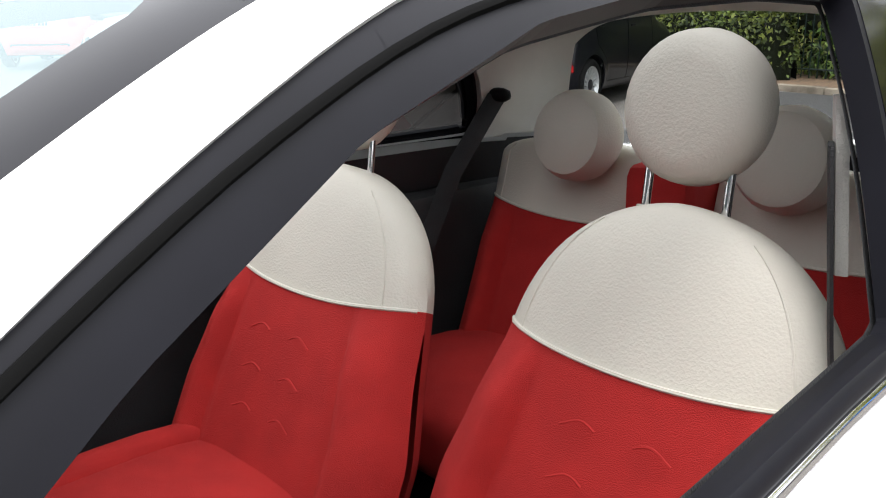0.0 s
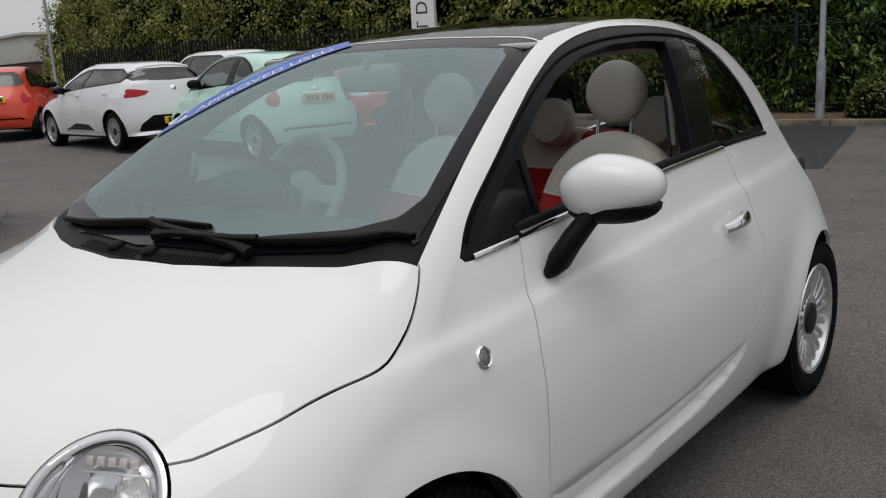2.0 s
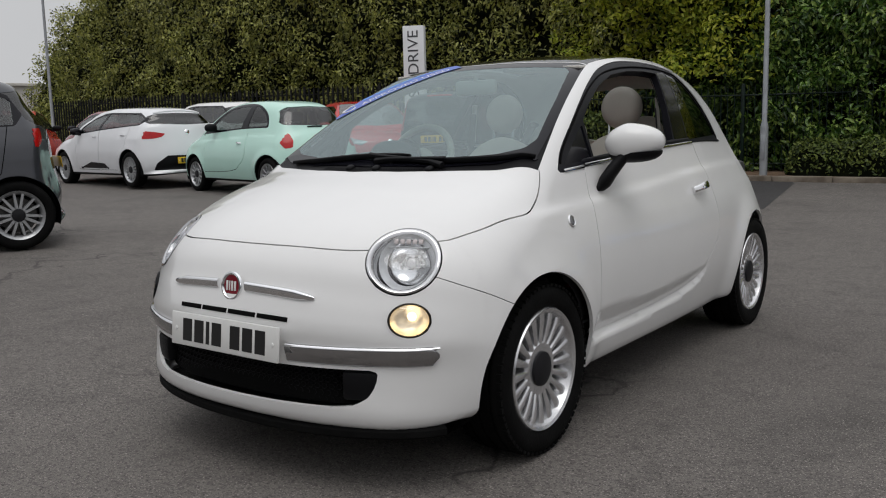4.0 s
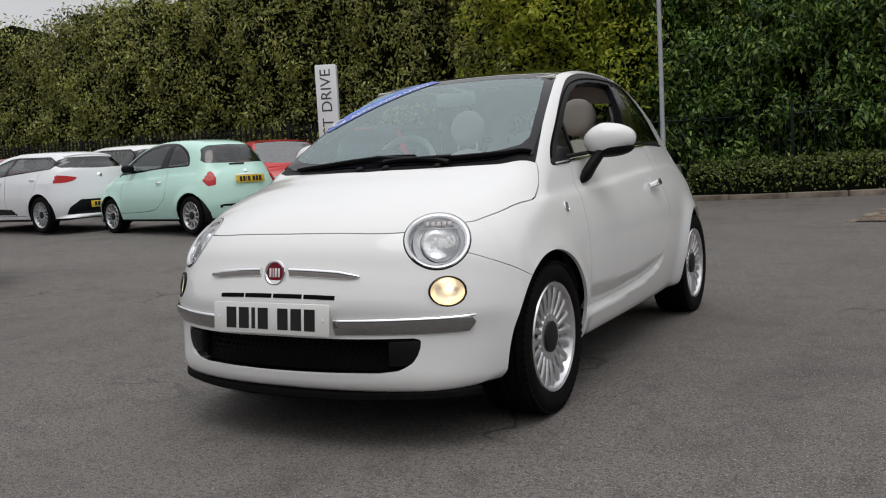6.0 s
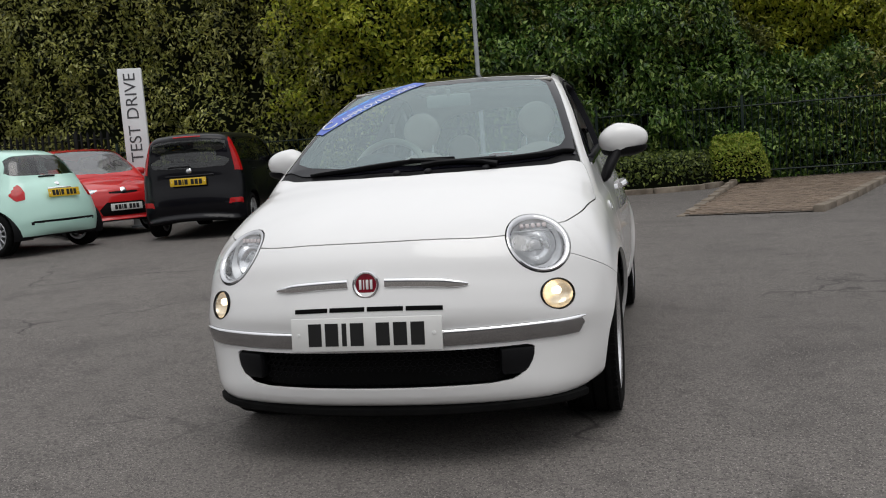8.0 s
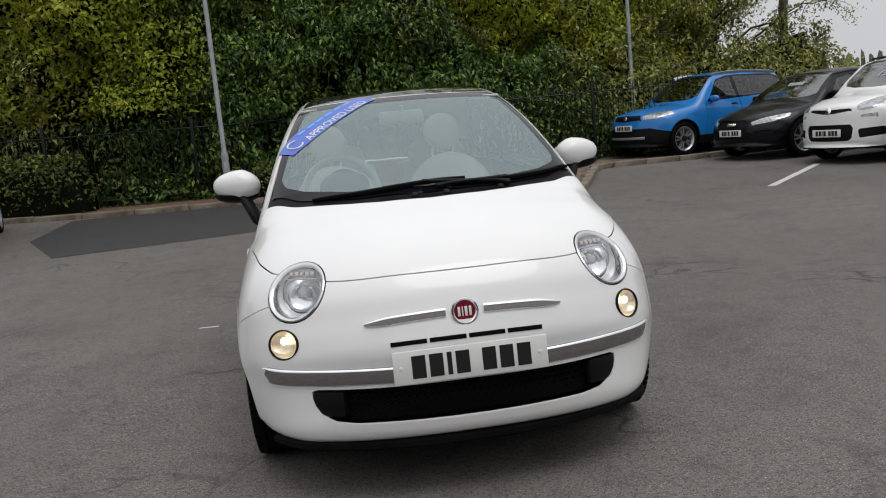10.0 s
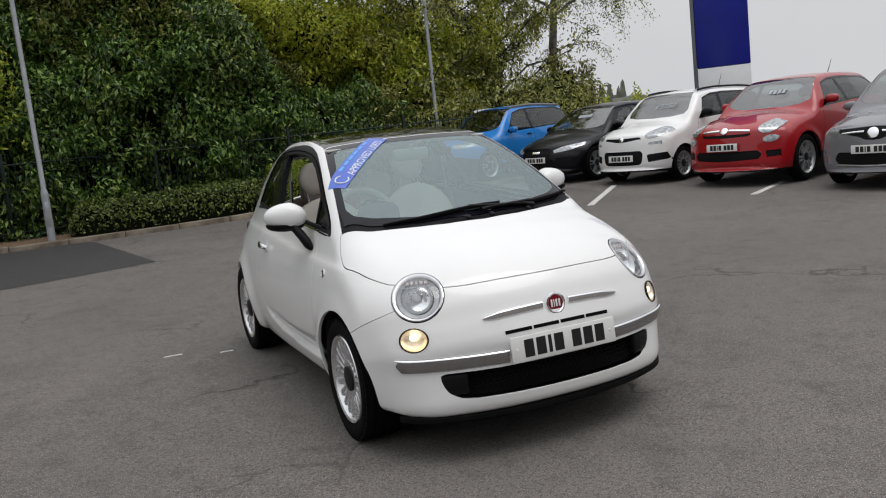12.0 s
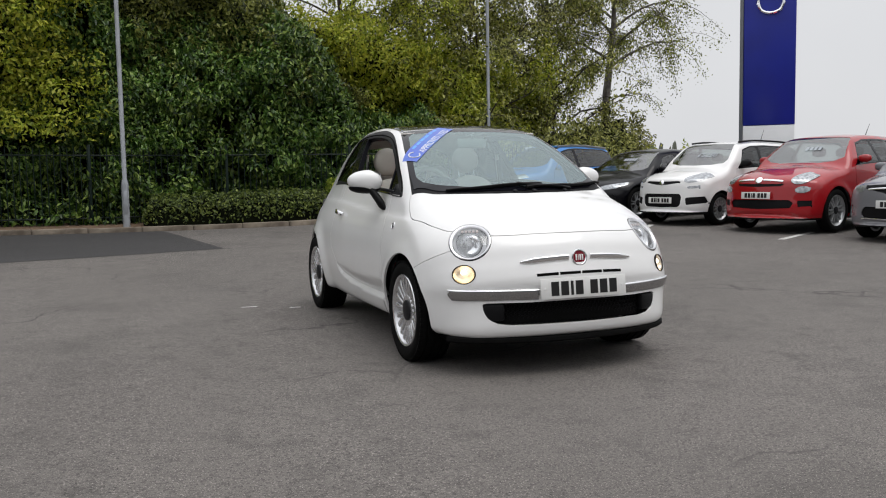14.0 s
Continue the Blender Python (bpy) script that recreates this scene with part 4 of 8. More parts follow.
LAMP_GREY = material("lamp_inner_grey", (0.66, 0.67, 0.68), rough=0.3, metal=0.25, vary=0.2, scale=30)

city_car = tagged(new("city_car"), "white three-door retro hatchback with side windows open", "car")
part("body_shell", skin.mesh("body_shell", z_body, rim=0.014), WHITE, city_car, "white painted body side and roof rails")
part("front_bumper", skin.mesh("front_bumper", z_bumper, rim=0.014), WHITE, city_car, "white painted front bumper panel")
part("rear_bumper", skin.mesh("rear_bumper", z_rear_bumper, rim=0.014), WHITE, city_car)
part("tailgate", skin.mesh("tailgate", z_tail, rim=0.014), WHITE, city_car)
part("bonnet", skin.mesh("bonnet", z_bonnet, rim=0.012), WHITE, city_car, "white curved bonnet")
for pick, tag in ((left, "nearside"), (right, "offside")):
    part("front_wing", skin.mesh("front_wing", z_wing & pick, rim=0.014), WHITE, city_car, "white front wing")
near_bonnet, near_bumper = np.abs(d_bon) < 2 * G, np.abs(d_bump) < 2 * G
for pick in (near_bonnet, near_bumper & ~near_bonnet & left, near_bumper & ~near_bonnet & right, ~near_bonnet & ~near_bumper & left, ~near_bonnet & ~near_bumper & right):
    for piece in pieces(skin, z_gap & pick):
        part("shut_line", skin.mesh("shut_line", piece, sink=0.009), GAP, city_car)
part("scuttle", skin.mesh("scuttle", z_cowl, sink=0.006, rim=0.01), BLACK, city_car, "black plastic scuttle panel")
screen = part("windscreen", skin.mesh("windscreen", z_glass, sink=0.002), SCREEN_GLASS_MAT, city_car, "clear windscreen")
part("screen_border", skin.mesh("screen_border", z_frit, sink=0.0015, rim=0.005), GLOSS_BLACK, screen, "black printed glass border")
part("roof_panel", skin.mesh("roof_panel", z_roof, sink=0.003, rim=0.01), ROOF_GLASS, city_car, "gloss black glass roof")
part("rear_window", skin.mesh("rear_window", z_rear_glass, sink=0.003), GLASS, city_car)
for pick in (left, right):
    part("lamp_gap", skin.mesh("lamp_gap", z_head_gap & pick, sink=0.006), GAP, city_car)
part("underbody", skin.mesh("underbody", z_under, sink=-0.0), BLACK, city_car)
for pick in (left, right):
    d = part("door", skin.mesh("door", z_door & pick, rim=0.012), WHITE, city_car, "white side door with its window down")
    part("door_seal", skin.mesh("door_seal", z_trim & pick & (mid[:, 1] < 0.45), sink=0.004, rim=0.03), TRIM, d, "black rubber window surround")
    part("sail_panel", skin.mesh("sail_panel", z_sail & pick, sink=0.009, rim=0.006), GLOSS_BLACK, d, "gloss black corner panel")
    part("pillar_cover", skin.mesh("pillar_cover", z_pillar & pick, sink=0.003, rim=0.02), GLOSS_BLACK, city_car, "gloss black pillar cover")
    part("quarter_seal", skin.mesh("quarter_seal", z_trim & pick & (mid[:, 1] >= 0.45), sink=0.003, rim=0.012), TRIM, city_car)
    part("quarter_window", skin.mesh("quarter_window", z_quarter & pick, sink=0.005), DARK_GLASS, city_car, "dark tinted rear quarter window")
    if pick is left:
        doors = [d]
    else:
        doors.append(d)
# wheel arch liners
for x in (1, -1):
    for cy, cz, r in ((-1.178, 0.3, 0.345), (1.15, 0.295, 0.35)):
        bm = bmesh.new()
        ring = [[bm.verts.new((x * xx, cy + r * math.cos(a), cz + r * math.sin(a))) for a in np.linspace(-0.05, math.pi + 0.05, 28)] for xx in (0.735 if cy < 0 else 0.7, 0.5)]
        for k in range(27):
            bm.faces.new((ring[0][k], ring[0][k + 1], ring[1][k + 1], ring[1][k]))
        bm.faces.new(ring[1])
        part("arch_liner", bm, BLACK, city_car, "black wheel arch liner")
wheel_set(city_car, [(0.684, -1.15), (-0.684, -1.15), (0.678, 1.15), (-0.678, 1.15)], 0.297, 0.21, 0.19, "fan", 20)


def level(N):
    """Normals turned to look level, a little down."""
    M = np.array(N, float)
    M[:, 2] = -0.12 * np.hypot(M[:, 0], M[:, 1])
    return M / np.linalg.norm(M, axis=1)[:, None]


def bar_strip(bm, pts, nrm, size):
    """A pressed bumper bar: a narrow top edge and a broad face that leans back towards its foot."""
    prof = [(0.03, -0.006), (0.031, 0.006), (0.028, 0.013), (0.021, 0.016), (0.0, 0.0135), (-0.023, 0.009), (-0.03, 0.003), (-0.03, -0.006)]
    rings = []
    for p, n, k in zip(pts, nrm, size):
        p, n = Vector(p), Vector(n).normalized()
        up = (Vector((0, 0, 1)) - n * n.z).normalized()
        rings.append([bm.verts.new(p + up * a * k + n * b * (0.4 + 0.6 * k)) for a, b in prof])
    for q, r in zip(rings, rings[1:]):
        for k in range(len(prof)):
            bm.faces.new((q[k], q[(k + 1) % len(prof)], r[(k + 1) % len(prof)], r[k]))
    bm.faces.new(rings[0][::-1])
    bm.faces.new(rings[-1])


# lower lip, grille, chrome bars, plate
bm = bmesh.new()
xs = np.linspace(-0.72, 0.72, 41)
P0, N0 = rest(SHELL, [(x, -1.86 + 0.15 * abs(x / 0.6) ** 2.4, 0.225) for x in xs])
flat_n = N0[:, :2] / np.linalg.norm(N0[:, :2], axis=1)[:, None]
rows = []
for out, back, z in ((-0.012, 0.0, 0.217), (0.003, 0.0, 0.209), (0.003, 0.0, 0.191), (-0.012, 0.0, 0.181), (-0.03, 0.24, 0.186)):
    rows.append([bm.verts.new((p[0] + n[0] * out, p[1] + n[1] * out + back, z)) for p, n in zip(P0, flat_n)])
for a, b in zip(rows, rows[1:]):
    for k in range(40):
        bm.faces.new((a[k], a[k + 1], b[k + 1], b[k]))
part("front_lip", bm, RUBBER, city_car, "matt black lower bumper lip")
part("grille_recess", skin.mesh("grille_recess", z_grille, sink=0.05), GAP, city_car)
bm = bmesh.new()
hexr = 0.0125
for j in range(6):
    for i in range(-17, 18):
        cx, cz = i * 0.0245 + (0.01225 if j % 2 else 0), 0.291 + j * 0.0205
        if abs(cx) > 0.405:
            continue
        yy = -1.842 + 0.15 * abs(cx / 0.6) ** 2.4 + 0.02
        q = [(hexr * 1.0 * math.cos(a), 0.0095 * math.sin(a)) for a in np.linspace(0, 2 * math.pi, 6, endpoint=False)]
        vo = [bm.verts.new((cx + a * 1.12, yy, cz + b * 1.12)) for a, b in q]
        vi = [bm.verts.new((cx + a * 0.84, yy, cz + b * 0.84)) for a, b in q]
        vb = [bm.verts.new((cx + a * 0.84, yy + 0.014, cz + b * 0.84)) for a, b in q]
        for k in range(6):
            bm.faces.new((vo[k], vo[(k + 1) % 6], vi[(k + 1) % 6], vi[k]))
            bm.faces.new((vi[k], vi[(k + 1) % 6], vb[(k + 1) % 6], vb[k]))
part("grille_mesh", bm, BLACK, city_car, "black honeycomb grille", smooth=False)
for s in (1, -1):
    bm = bmesh.new()
    P0, N0 = rest(SHELL, [(s * 0.47, -1.76, 0.345)])
    box(bm, (-0.058, -0.008, -0.045), (0.058, 0.03, 0.045), 0.012, Matrix.Translation(P0[0] + np.array((0, 0.015, 0.0))) @ pose(0, 0, 0, 0, 0, s * 22))
    part("grille_blank", bm, BLACK, city_car, "black blanking panel")
    xs = list(np.linspace(0.25, 0.695, 28))
    P0, N0 = rest(SHELL, [(s * x, -1.86 + 0.15 * (x / 0.6) ** 2.4, 0.441 + 0.002 * x) for x in xs])
    bm = bmesh.new()
    bar_strip(bm, P0, level(N0), [min(1, ((1 - a) / 0.06) ** 0.5 + 0.25) for a in np.linspace(0, 1, 28)])
    bar = part("chrome_bar", bm, BAR_CHROME, city_car, "polished chrome bumper bar")
    # added bead of brighter chrome, standing in for the bar's top highlight
    bm = bmesh.new()
    NL = level(N0)
    bead(bm, P0 + 0.0125 * NL + np.array((0, 0, 0.0265)), NL + np.array((0, 0, 0.9)), [0.011] * 26 + [0.008, 0.004], 0.004, 6)
    part("bar_edge", bm, CHROME, bar, "bright bead added as the bar's top highlight")
    xs = list(np.linspace(0.064, 0.342, 20))
    P0, N0 = rest(SHELL, [(s * x, -1.82, 0.628 - 0.004 * (x / 0.34)) for x in xs])
    N0 = level(N0)
    bm = bmesh.new()
    t = np.linspace(0, 1, 20)
    bead(bm, P0 + 0.003 * N0, N0, [0.032 * min(1, ((1.02 - a) / 0.3) ** 0.5) for a in t], [0.012 * min(1, ((1.03 - a) / 0.2) ** 0.5) for a in t], 8)
    part("chrome_whisker", bm, CHROME, city_car, "slim chrome nose strip")
# near-black strips laid on the skin for the shade inside the nose slots
for k in range(4):
    xs = np.linspace(-0.258 + k * 0.131, -0.258 + k * 0.131 + 0.122, 6)
    P0, N0 = rest(SHELL, [(x, -1.845, 0.545) for x in xs], 0.0015)
    bm = bmesh.new()
    bead(bm, P0, N0, 0.015, 0.0008, 4)
    part("nose_slot", bm, GAP, city_car)
# badge
P0, N0 = rest(SHELL, [(0, -1.83, 0.627)])
mb = axis_pose(P0[0], N0[0] + level(N0)[0] * 1.2)
RED_BADGE = material("badge_red", (0.22, 0.008, 0.02), rough=0.2, coat=0.6, vary=0.3, scale=60)
bm = bmesh.new()
lathe(bm, [(0.036, 0.0), (0.048, 0.0), (0.0485, 0.006), (0.046, 0.012), (0.041, 0.013), (0.038, 0.009), (0.036, 0.008)], 48, mb)
badge = part("badge", bm, CHROME, city_car, "round chrome-ringed red badge")
bm = bmesh.new()
lathe(bm, [(0, 0.0085), (0.03, 0.008), (0.038, 0.0075), (0.038, 0.0)], 40, mb)
part("badge_face", bm, RED_BADGE, badge)
PLAIN_WHITE = material("plain_white", (0.75, 0.75, 0.74), rough=0.4, vary=0.06, scale=30)
for k, w in enumerate((0.0085, 0.004, 0.009, 0.0085)):
    bm = bmesh.new()
    cx = (-0.0195, -0.0075, 0.0045, 0.0185)[k]
    box(bm, (cx - w / 2, -0.016, 0.008), (cx + w / 2, 0.016, 0.0105), 0.001, mb)
    part("badge_bar", bm, PLAIN_WHITE, badge)
# number plate: a white board whose characters are plain bars
PLATE = material("white_plate", (0.72, 0.72, 0.7), rough=0.3, coat=0.5, vary=0.06, scale=12)
YELLOW_PLATE = material("yellow_plate", (0.72, 0.46, 0.02), rough=0.3, coat=0.4, vary=0.08, scale=12)
INK = material("black_ink", (0.012, 0.012, 0.012), rough=0.4)


def number_plate(car, m, mat, label, size=(0.52, 0.111)):
    """A plate with seven upright bars; m: its middle, x to the right as it is read, z out of its face."""
    bm = bmesh.new()
    w, h = size[0] / 2, size[1] / 2
    box(bm, (-w, -h, -0.004), (w, h, 0.004), 0.0035, m)
    p = part("number_plate", bm, mat, car, label)
    x = -w + 0.062
    for k, wd in enumerate((0.046, 0.046, 0.016, 0.046, 0.0, 0.046, 0.046, 0.046)):
        if wd:
            bm = bmesh.new()
            box(bm, (x, -h + 0.018, 0.003), (x + wd, h - 0.018, 0.0052), 0.0, m)
            part("character_bar", bm, INK, p)
            x += wd + 0.013
        else:
            x += 0.03
    for s in (-1, 1):
        bm = bmesh.new()
        lathe(bm, [(0.007, 0.003), (0.006, 0.006), (0, 0.007)], 12, m @ Matrix.Translation((s * (w - 0.026), 0, 0)))
        part("plate_screw", bm, PLAIN_WHITE, p)
    return p


number_plate(city_car, axis_pose((0, -1.886, 0.472), (0, -1, 0.1)), PLATE, "white plate with black bars")

# headlamps and the round lamps below them
def lamp_lathe(name, prof, m, mat, parent, label="", seg=48, squash=1.0):
    bm = bmesh.new()
    lathe(bm, prof, seg, m @ Matrix.Diagonal((1, squash, 1, 1)))
    return part(name, bm, mat, parent, label)


def along_axis(pts, ax):
    """Bring points on to the skin along one direction, and give the normals there."""
    P, d = np.array([tuple(p) for p in pts], float), np.array(tuple(ax), float)
    for _ in range(8):
        P = P - np.outer(SHELL.f(P) / (SHELL.grad(P) @ d), d)
    g = SHELL.grad(P)
    return P, g / np.linalg.norm(g, axis=1)[:, None]


REPEATER = material("clear_repeater", (0.3, 0.3, 0.31), rough=0.15, metal=0.5, vary=0.5, scale=120)
INDICATOR = material("pale_amber_facet", (0.62, 0.53, 0.51), rough=0.3, metal=0.2, vary=0.2, scale=30)
for s in (1, -1):
    c, ax = (HL[0] * s, HL[1], HL[2]), Vector((HL_AXIS[0] * s, HL_AXIS[1], HL_AXIS[2])).normalized()
    P0, N0 = along_axis([c], ax)
    m = axis_pose(P0[0], ax)
    R = HL_R - 0.001
    def lamp_loops(loops, seg=56):
        """Rings about the lamp's axis that follow the skin: radius, lift, push along the axis."""
        out = []
        for rad, lift, push in loops:
            th = np.linspace(0, 2 * math.pi, seg, endpoint=False)
            q, nn = along_axis([m @ Vector((rad * math.cos(a), rad * math.sin(a), 0)) for a in th], ax)
            out.append(q + lift * nn + push * np.array(ax))
        return out


    def skin_rings(loops, close=False):
        bm = bmesh.new()
        rows = [[bm.verts.new(p) for p in q] for q in lamp_loops(loops)]
        for a, b in zip(rows, rows[1:]):
            for k in range(len(a)):
                bm.faces.new((a[k], a[(k + 1) % len(a)], b[(k + 1) % len(a)], b[k]))
        if close:
            bm.faces.new(rows[-1])
        return bm


    head = part("headlamp", skin_rings([(R, -0.03, 0), (R, -0.004, 0), (R - 0.001, 0.002, 0), (R - 0.006, 0.0035, 0), (R - 0.012, 0.001, 0), (R - 0.017, -0.006, 0), (R - 0.019, -0.012, -0.01), (R - 0.019, -0.02, -0.05)]), RING_CHROME, city_car, "round headlamp with chrome ring")
    part("lamp_lens", skin_rings([(R - 0.0175, -0.007, 0), (R * 0.75, -0.003, 0), (R * 0.5, -0.001, 0), (R * 0.25, 0.0, 0), (R * 0.06, 0.0, 0)], True), LENS, head, "clear domed lens")
    m = m @ pose(0, 0, -0.034)
    m2 = m @ pose(0, 0, -0.02, 14, s * -12, 0)
    lamp_lathe("reflector", [(R - 0.021, -0.015), (R * 0.74, -0.022), (R * 0.7, -0.026), (R * 0.66, -0.032), (R * 0.62, -0.036)], m, LAMP_GREY, head)
    lamp_lathe("bowl", [(R * 0.62, -0.018), (R * 0.58, -0.026), (R * 0.42, -0.04), (R * 0.2, -0.05), (0, -0.052)], m2, REFLECT, head, "bright faceted reflector bowl")
    lamp_lathe("lamp_rim", [(R * 0.68, -0.03), (R * 0.64, -0.02), (R * 0.6, -0.03)], m2, CHROME, head)
    for k in range(7):
        bm = bmesh.new()
        a = radians(-60 + 20 * k)
        box(bm, (-0.006, -0.014, 0), (0.006, 0.014, 0.006), 0.001, m2 @ Matrix.Translation((R * 0.36 * math.sin(a), -0.004 + 0.01 * (k % 2), -0.042)) @ pose(0, 0, 0, 0, 0, 10 * k - 30))
        part("reflector_facet", bm, REFLECT if k % 2 else LAMP_GREY, head)
    lamp_lathe("bulb_shield", [(0, -0.016), (0.012, -0.018), (0.017, -0.024), (0.016, -0.05)], m2, LAMP_GREY, head)
    bm = bmesh.new()
    box(bm, (-R * 0.6, R * 0.43, -0.028), (R * 0.6, R * 0.46, -0.016), 0.002, m)
    part("lamp_divider", bm, LAMP_GREY, head)
    for k in range(5):
        bm = bmesh.new()
        box(bm, (-0.007 + (k - 2) * 0.02, R * 0.53, -0.02), (0.007 + (k - 2) * 0.02, R * 0.66, -0.012), 0.002, m)
        part("indicator_facet", bm, INDICATOR, head)
    c, ax = (FOG[0] * s, FOG[1], FOG[2]), Vector((FOG_AXIS[0] * s, FOG_AXIS[1], FOG_AXIS[2])).normalized()
    P0, N0 = rest(SHELL, [c])
    m = axis_pose(P0[0], ax)
    sq = 0.053 / 0.067
    R = 0.0665
    fog = lamp_lathe("running_lamp", [(R - 0.006, -0.02), (R - 0.003, 0.002), (R, -0.003), (R, -0.04), (R - 0.006, -0.04)], m, BLACK, city_car, "small round lamp lit warm", 40, sq)
    lamp_lathe("lamp_lens", [(R - 0.006, -0.003), (R * 0.7, 0.004), (0, 0.009)], m, LENS, fog, "", 40, sq)
    lamp_lathe("reflector", [(R - 0.007, -0.006), (R * 0.8, -0.02), (R * 0.5, -0.032), (0, -0.036)], m, material("amber_reflector", (0.85, 0.76, 0.6), rough=0.2, metal=0.7, vary=0.35, scale=40, emit=(1.0, 0.74, 0.45), strength=0.18) if s > 0 else bpy.data.materials["amber_reflector"], fog, "warm glowing reflector", 40, sq)
    lamp_lathe("bulb", [(0, -0.004), (0.009, -0.006), (0.014, -0.014), (0.011, -0.03)], m @ pose(0.008 * s, 0.012, 0), LIT, fog, "lit bulb", 24)
    # side repeater
    P0, N0 = rest(SHELL, [(s * 0.757, -0.937, 0.783)])
    m = axis_pose(P0[0], N0[0])
    rep = lamp_lathe("side_repeater", [(0.015, 0.0), (0.021, 0.0), (0.0225, 0.003), (0.019, 0.006), (0.016, 0.004)], m, CHROME, city_car, "small round side indicator", 32)
    lamp_lathe("lamp_lens", [(0.0165, 0.003), (0.009, 0.0055), (0, 0.006)], m, REPEATER, rep, "", 32)
    # chrome waist strip along the windows
    pts = [(s * 0.69, y, z) for y, z in zip(np.linspace(-0.862, -0.705, 8), np.linspace(0.956, 0.964, 8))]
    P0, N0 = rest(SHELL, pts)
    bm = bmesh.new()
    bead(bm, P0, N0, 0.014, 0.006, 5)
    part("waist_strip", bm, CHROME, city_car, "thin chrome waist strip")
    ys = np.linspace(-0.692, 0.47, 40)
    P0, N0 = rest(SHELL, [(s * 0.68, y, float(np.interp(y, [-0.7, -0.13, 0.07, 0.46], [0.966, 0.998, 1.012, 1.027]))) for y in ys])
    bm = bmesh.new()
    bead(bm, P0, N0, 0.013, 0.006, 5)
    part("waist_strip", bm, CHROME, doors[0 if s > 0 else 1], "thin chrome waist strip")
    bm = bmesh.new()
    bead(bm, P0 - 0.012 * N0 + np.array((0, 0, 0.016)), N0, [0.012] + [0.024] * 38 + [0.012], [0.004] + [0.011] * 38 + [0.004], 5)
    part("window_wiper_seal", bm, TRIM, doors[0 if s > 0 else 1])
    ys = np.linspace(0.482, 0.975, 20)
    P0, N0 = rest(SHELL, [(s * 0.66, y, float(np.interp(y, [0.46, 0.98], [1.027, 1.034]))) for y in ys])
    bm = bmesh.new()
    bead(bm, P0, N0, 0.013, 0.005, 5)
    part("waist_strip", bm, TRIM, city_car)
    # door handle with its shell
    door = doors[0 if s > 0 else 1]
    P0, N0 = rest(SHELL, [(s * 0.757, 0.34, 0.815)])
    m = axis_pose(P0[0], N0[0])
    lamp_lathe("handle_cup", [(0.0, 0.001), (0.028, 0.0012), (0.035, 0.0006), (0.037, -0.002)], m @ pose(0, 0, 0), WHITE, door, "round recess behind the handle", 32)
    bm = bmesh.new()
    n = 12
    pts, nrm = [], []
    for k in range(n):
        t = k / (n - 1)
        q, nn = rest(SHELL, [(s * 0.757, 0.255 + 0.165 * t, 0.807 + 0.018 * t)])
        pts.append(q[0] + nn[0] * (0.004 + 0.034 * math.sin(math.pi * t) ** 0.45))
        nrm.append(nn[0])
    bead(bm, pts, nrm, [0.027 + 0.009 * math.sin(math.pi * k / (n - 1)) for k in range(n)], 0.009, 6)
    part("door_handle", bm, CHROME, door, "chrome door handle")
    lamp_lathe("lock_barrel", [(0, 0.004), (0.009, 0.004), (0.011, 0.0)], m @ Matrix.Translation((0, 0, 0.028)) @ pose(0.0, 0, 0), CHROME, door, "", 20)
    # door mirror
    bm = bmesh.new()
    v = blob(bm, (0, 0, 0), (0.112, 0.078, 0.075), 4, 2.25)
    for k in v:
        p = k.co
        t = (p.x * s + 0.112) / 0.224
        p.z = p.z * (0.82 + 0.2 * (1 - abs(2 * t - 0.75))) + 0.004
        if p.y > 0.045:
            p.y = 0.045 + 0.1 * (p.y - 0.045)
        p.y += 0.03 * (t - 0.5)
    mm = pose(s * 0.812, -0.515, 1.045, 0, s * -3, s * 10)
    bmesh.ops.transform(bm, matrix=mm, verts=bm.verts)
    mirror = part("door_mirror", bm, WHITE, door, "white egg-shaped mirror housing")
    bm = bmesh.new()
    v = blob(bm, (0, 0, 0), (0.104, 0.07, 0.04), 3, 2.3)
    for k in v:
        if k.co.z > 0.0:
            k.co.z *= 0.1
        if k.co.y > 0.043:
            k.co.y = 0.043
    bmesh.ops.transform(bm, matrix=mm @ pose(0, 0, -0.034), verts=bm.verts)
    part("mirror_base", bm, BLACK, mirror, "black underside of the mirror")
    bm = bmesh.new()
    v = blob(bm, (0, 0.048, 0.002), (0.095, 0.004, 0.056), 3, 2.6, mm)
    part("mirror_glass", bm, CHROME, mirror, "mirror glass")
    bm = bmesh.new()
    foot = [(0.722, -0.628, 0.868), (0.73, -0.62, 0.884), (0.742, -0.606, 0.92), (0.764, -0.576, 0.965), (0.784, -0.546, 1.0), (0.79, -0.536, 1.018)]
    size = [(0.024, 0.012), (0.042, 0.022), (0.048, 0.027), (0.045, 0.028), (0.046, 0.028), (0.048, 0.03)]
    rings = []
    for (a, b, c), (w, h) in zip(foot, size):
        rings.append([bm.verts.new((s * (a + h * math.sin(t)), b + w * math.cos(t), c)) for t in np.linspace(0, 2 * math.pi, 20, endpoint=False)])
    for a, b in zip(rings, rings[1:]):
        for k in range(20):
            bm.faces.new((a[k], a[(k + 1) % 20], b[(k + 1) % 20], b[k]))
    bm.faces.new(rings[0])
    bm.faces.new(rings[-1])
    part("mirror_foot", bm, BLACK, mirror, "black plastic mirror foot")

# wipers and scuttle details
def on_screen(x, y, lift=0.0):
    q, nn = rest(SHELL, [(x, y, 1.0)], lift)
    return q[0], nn[0]


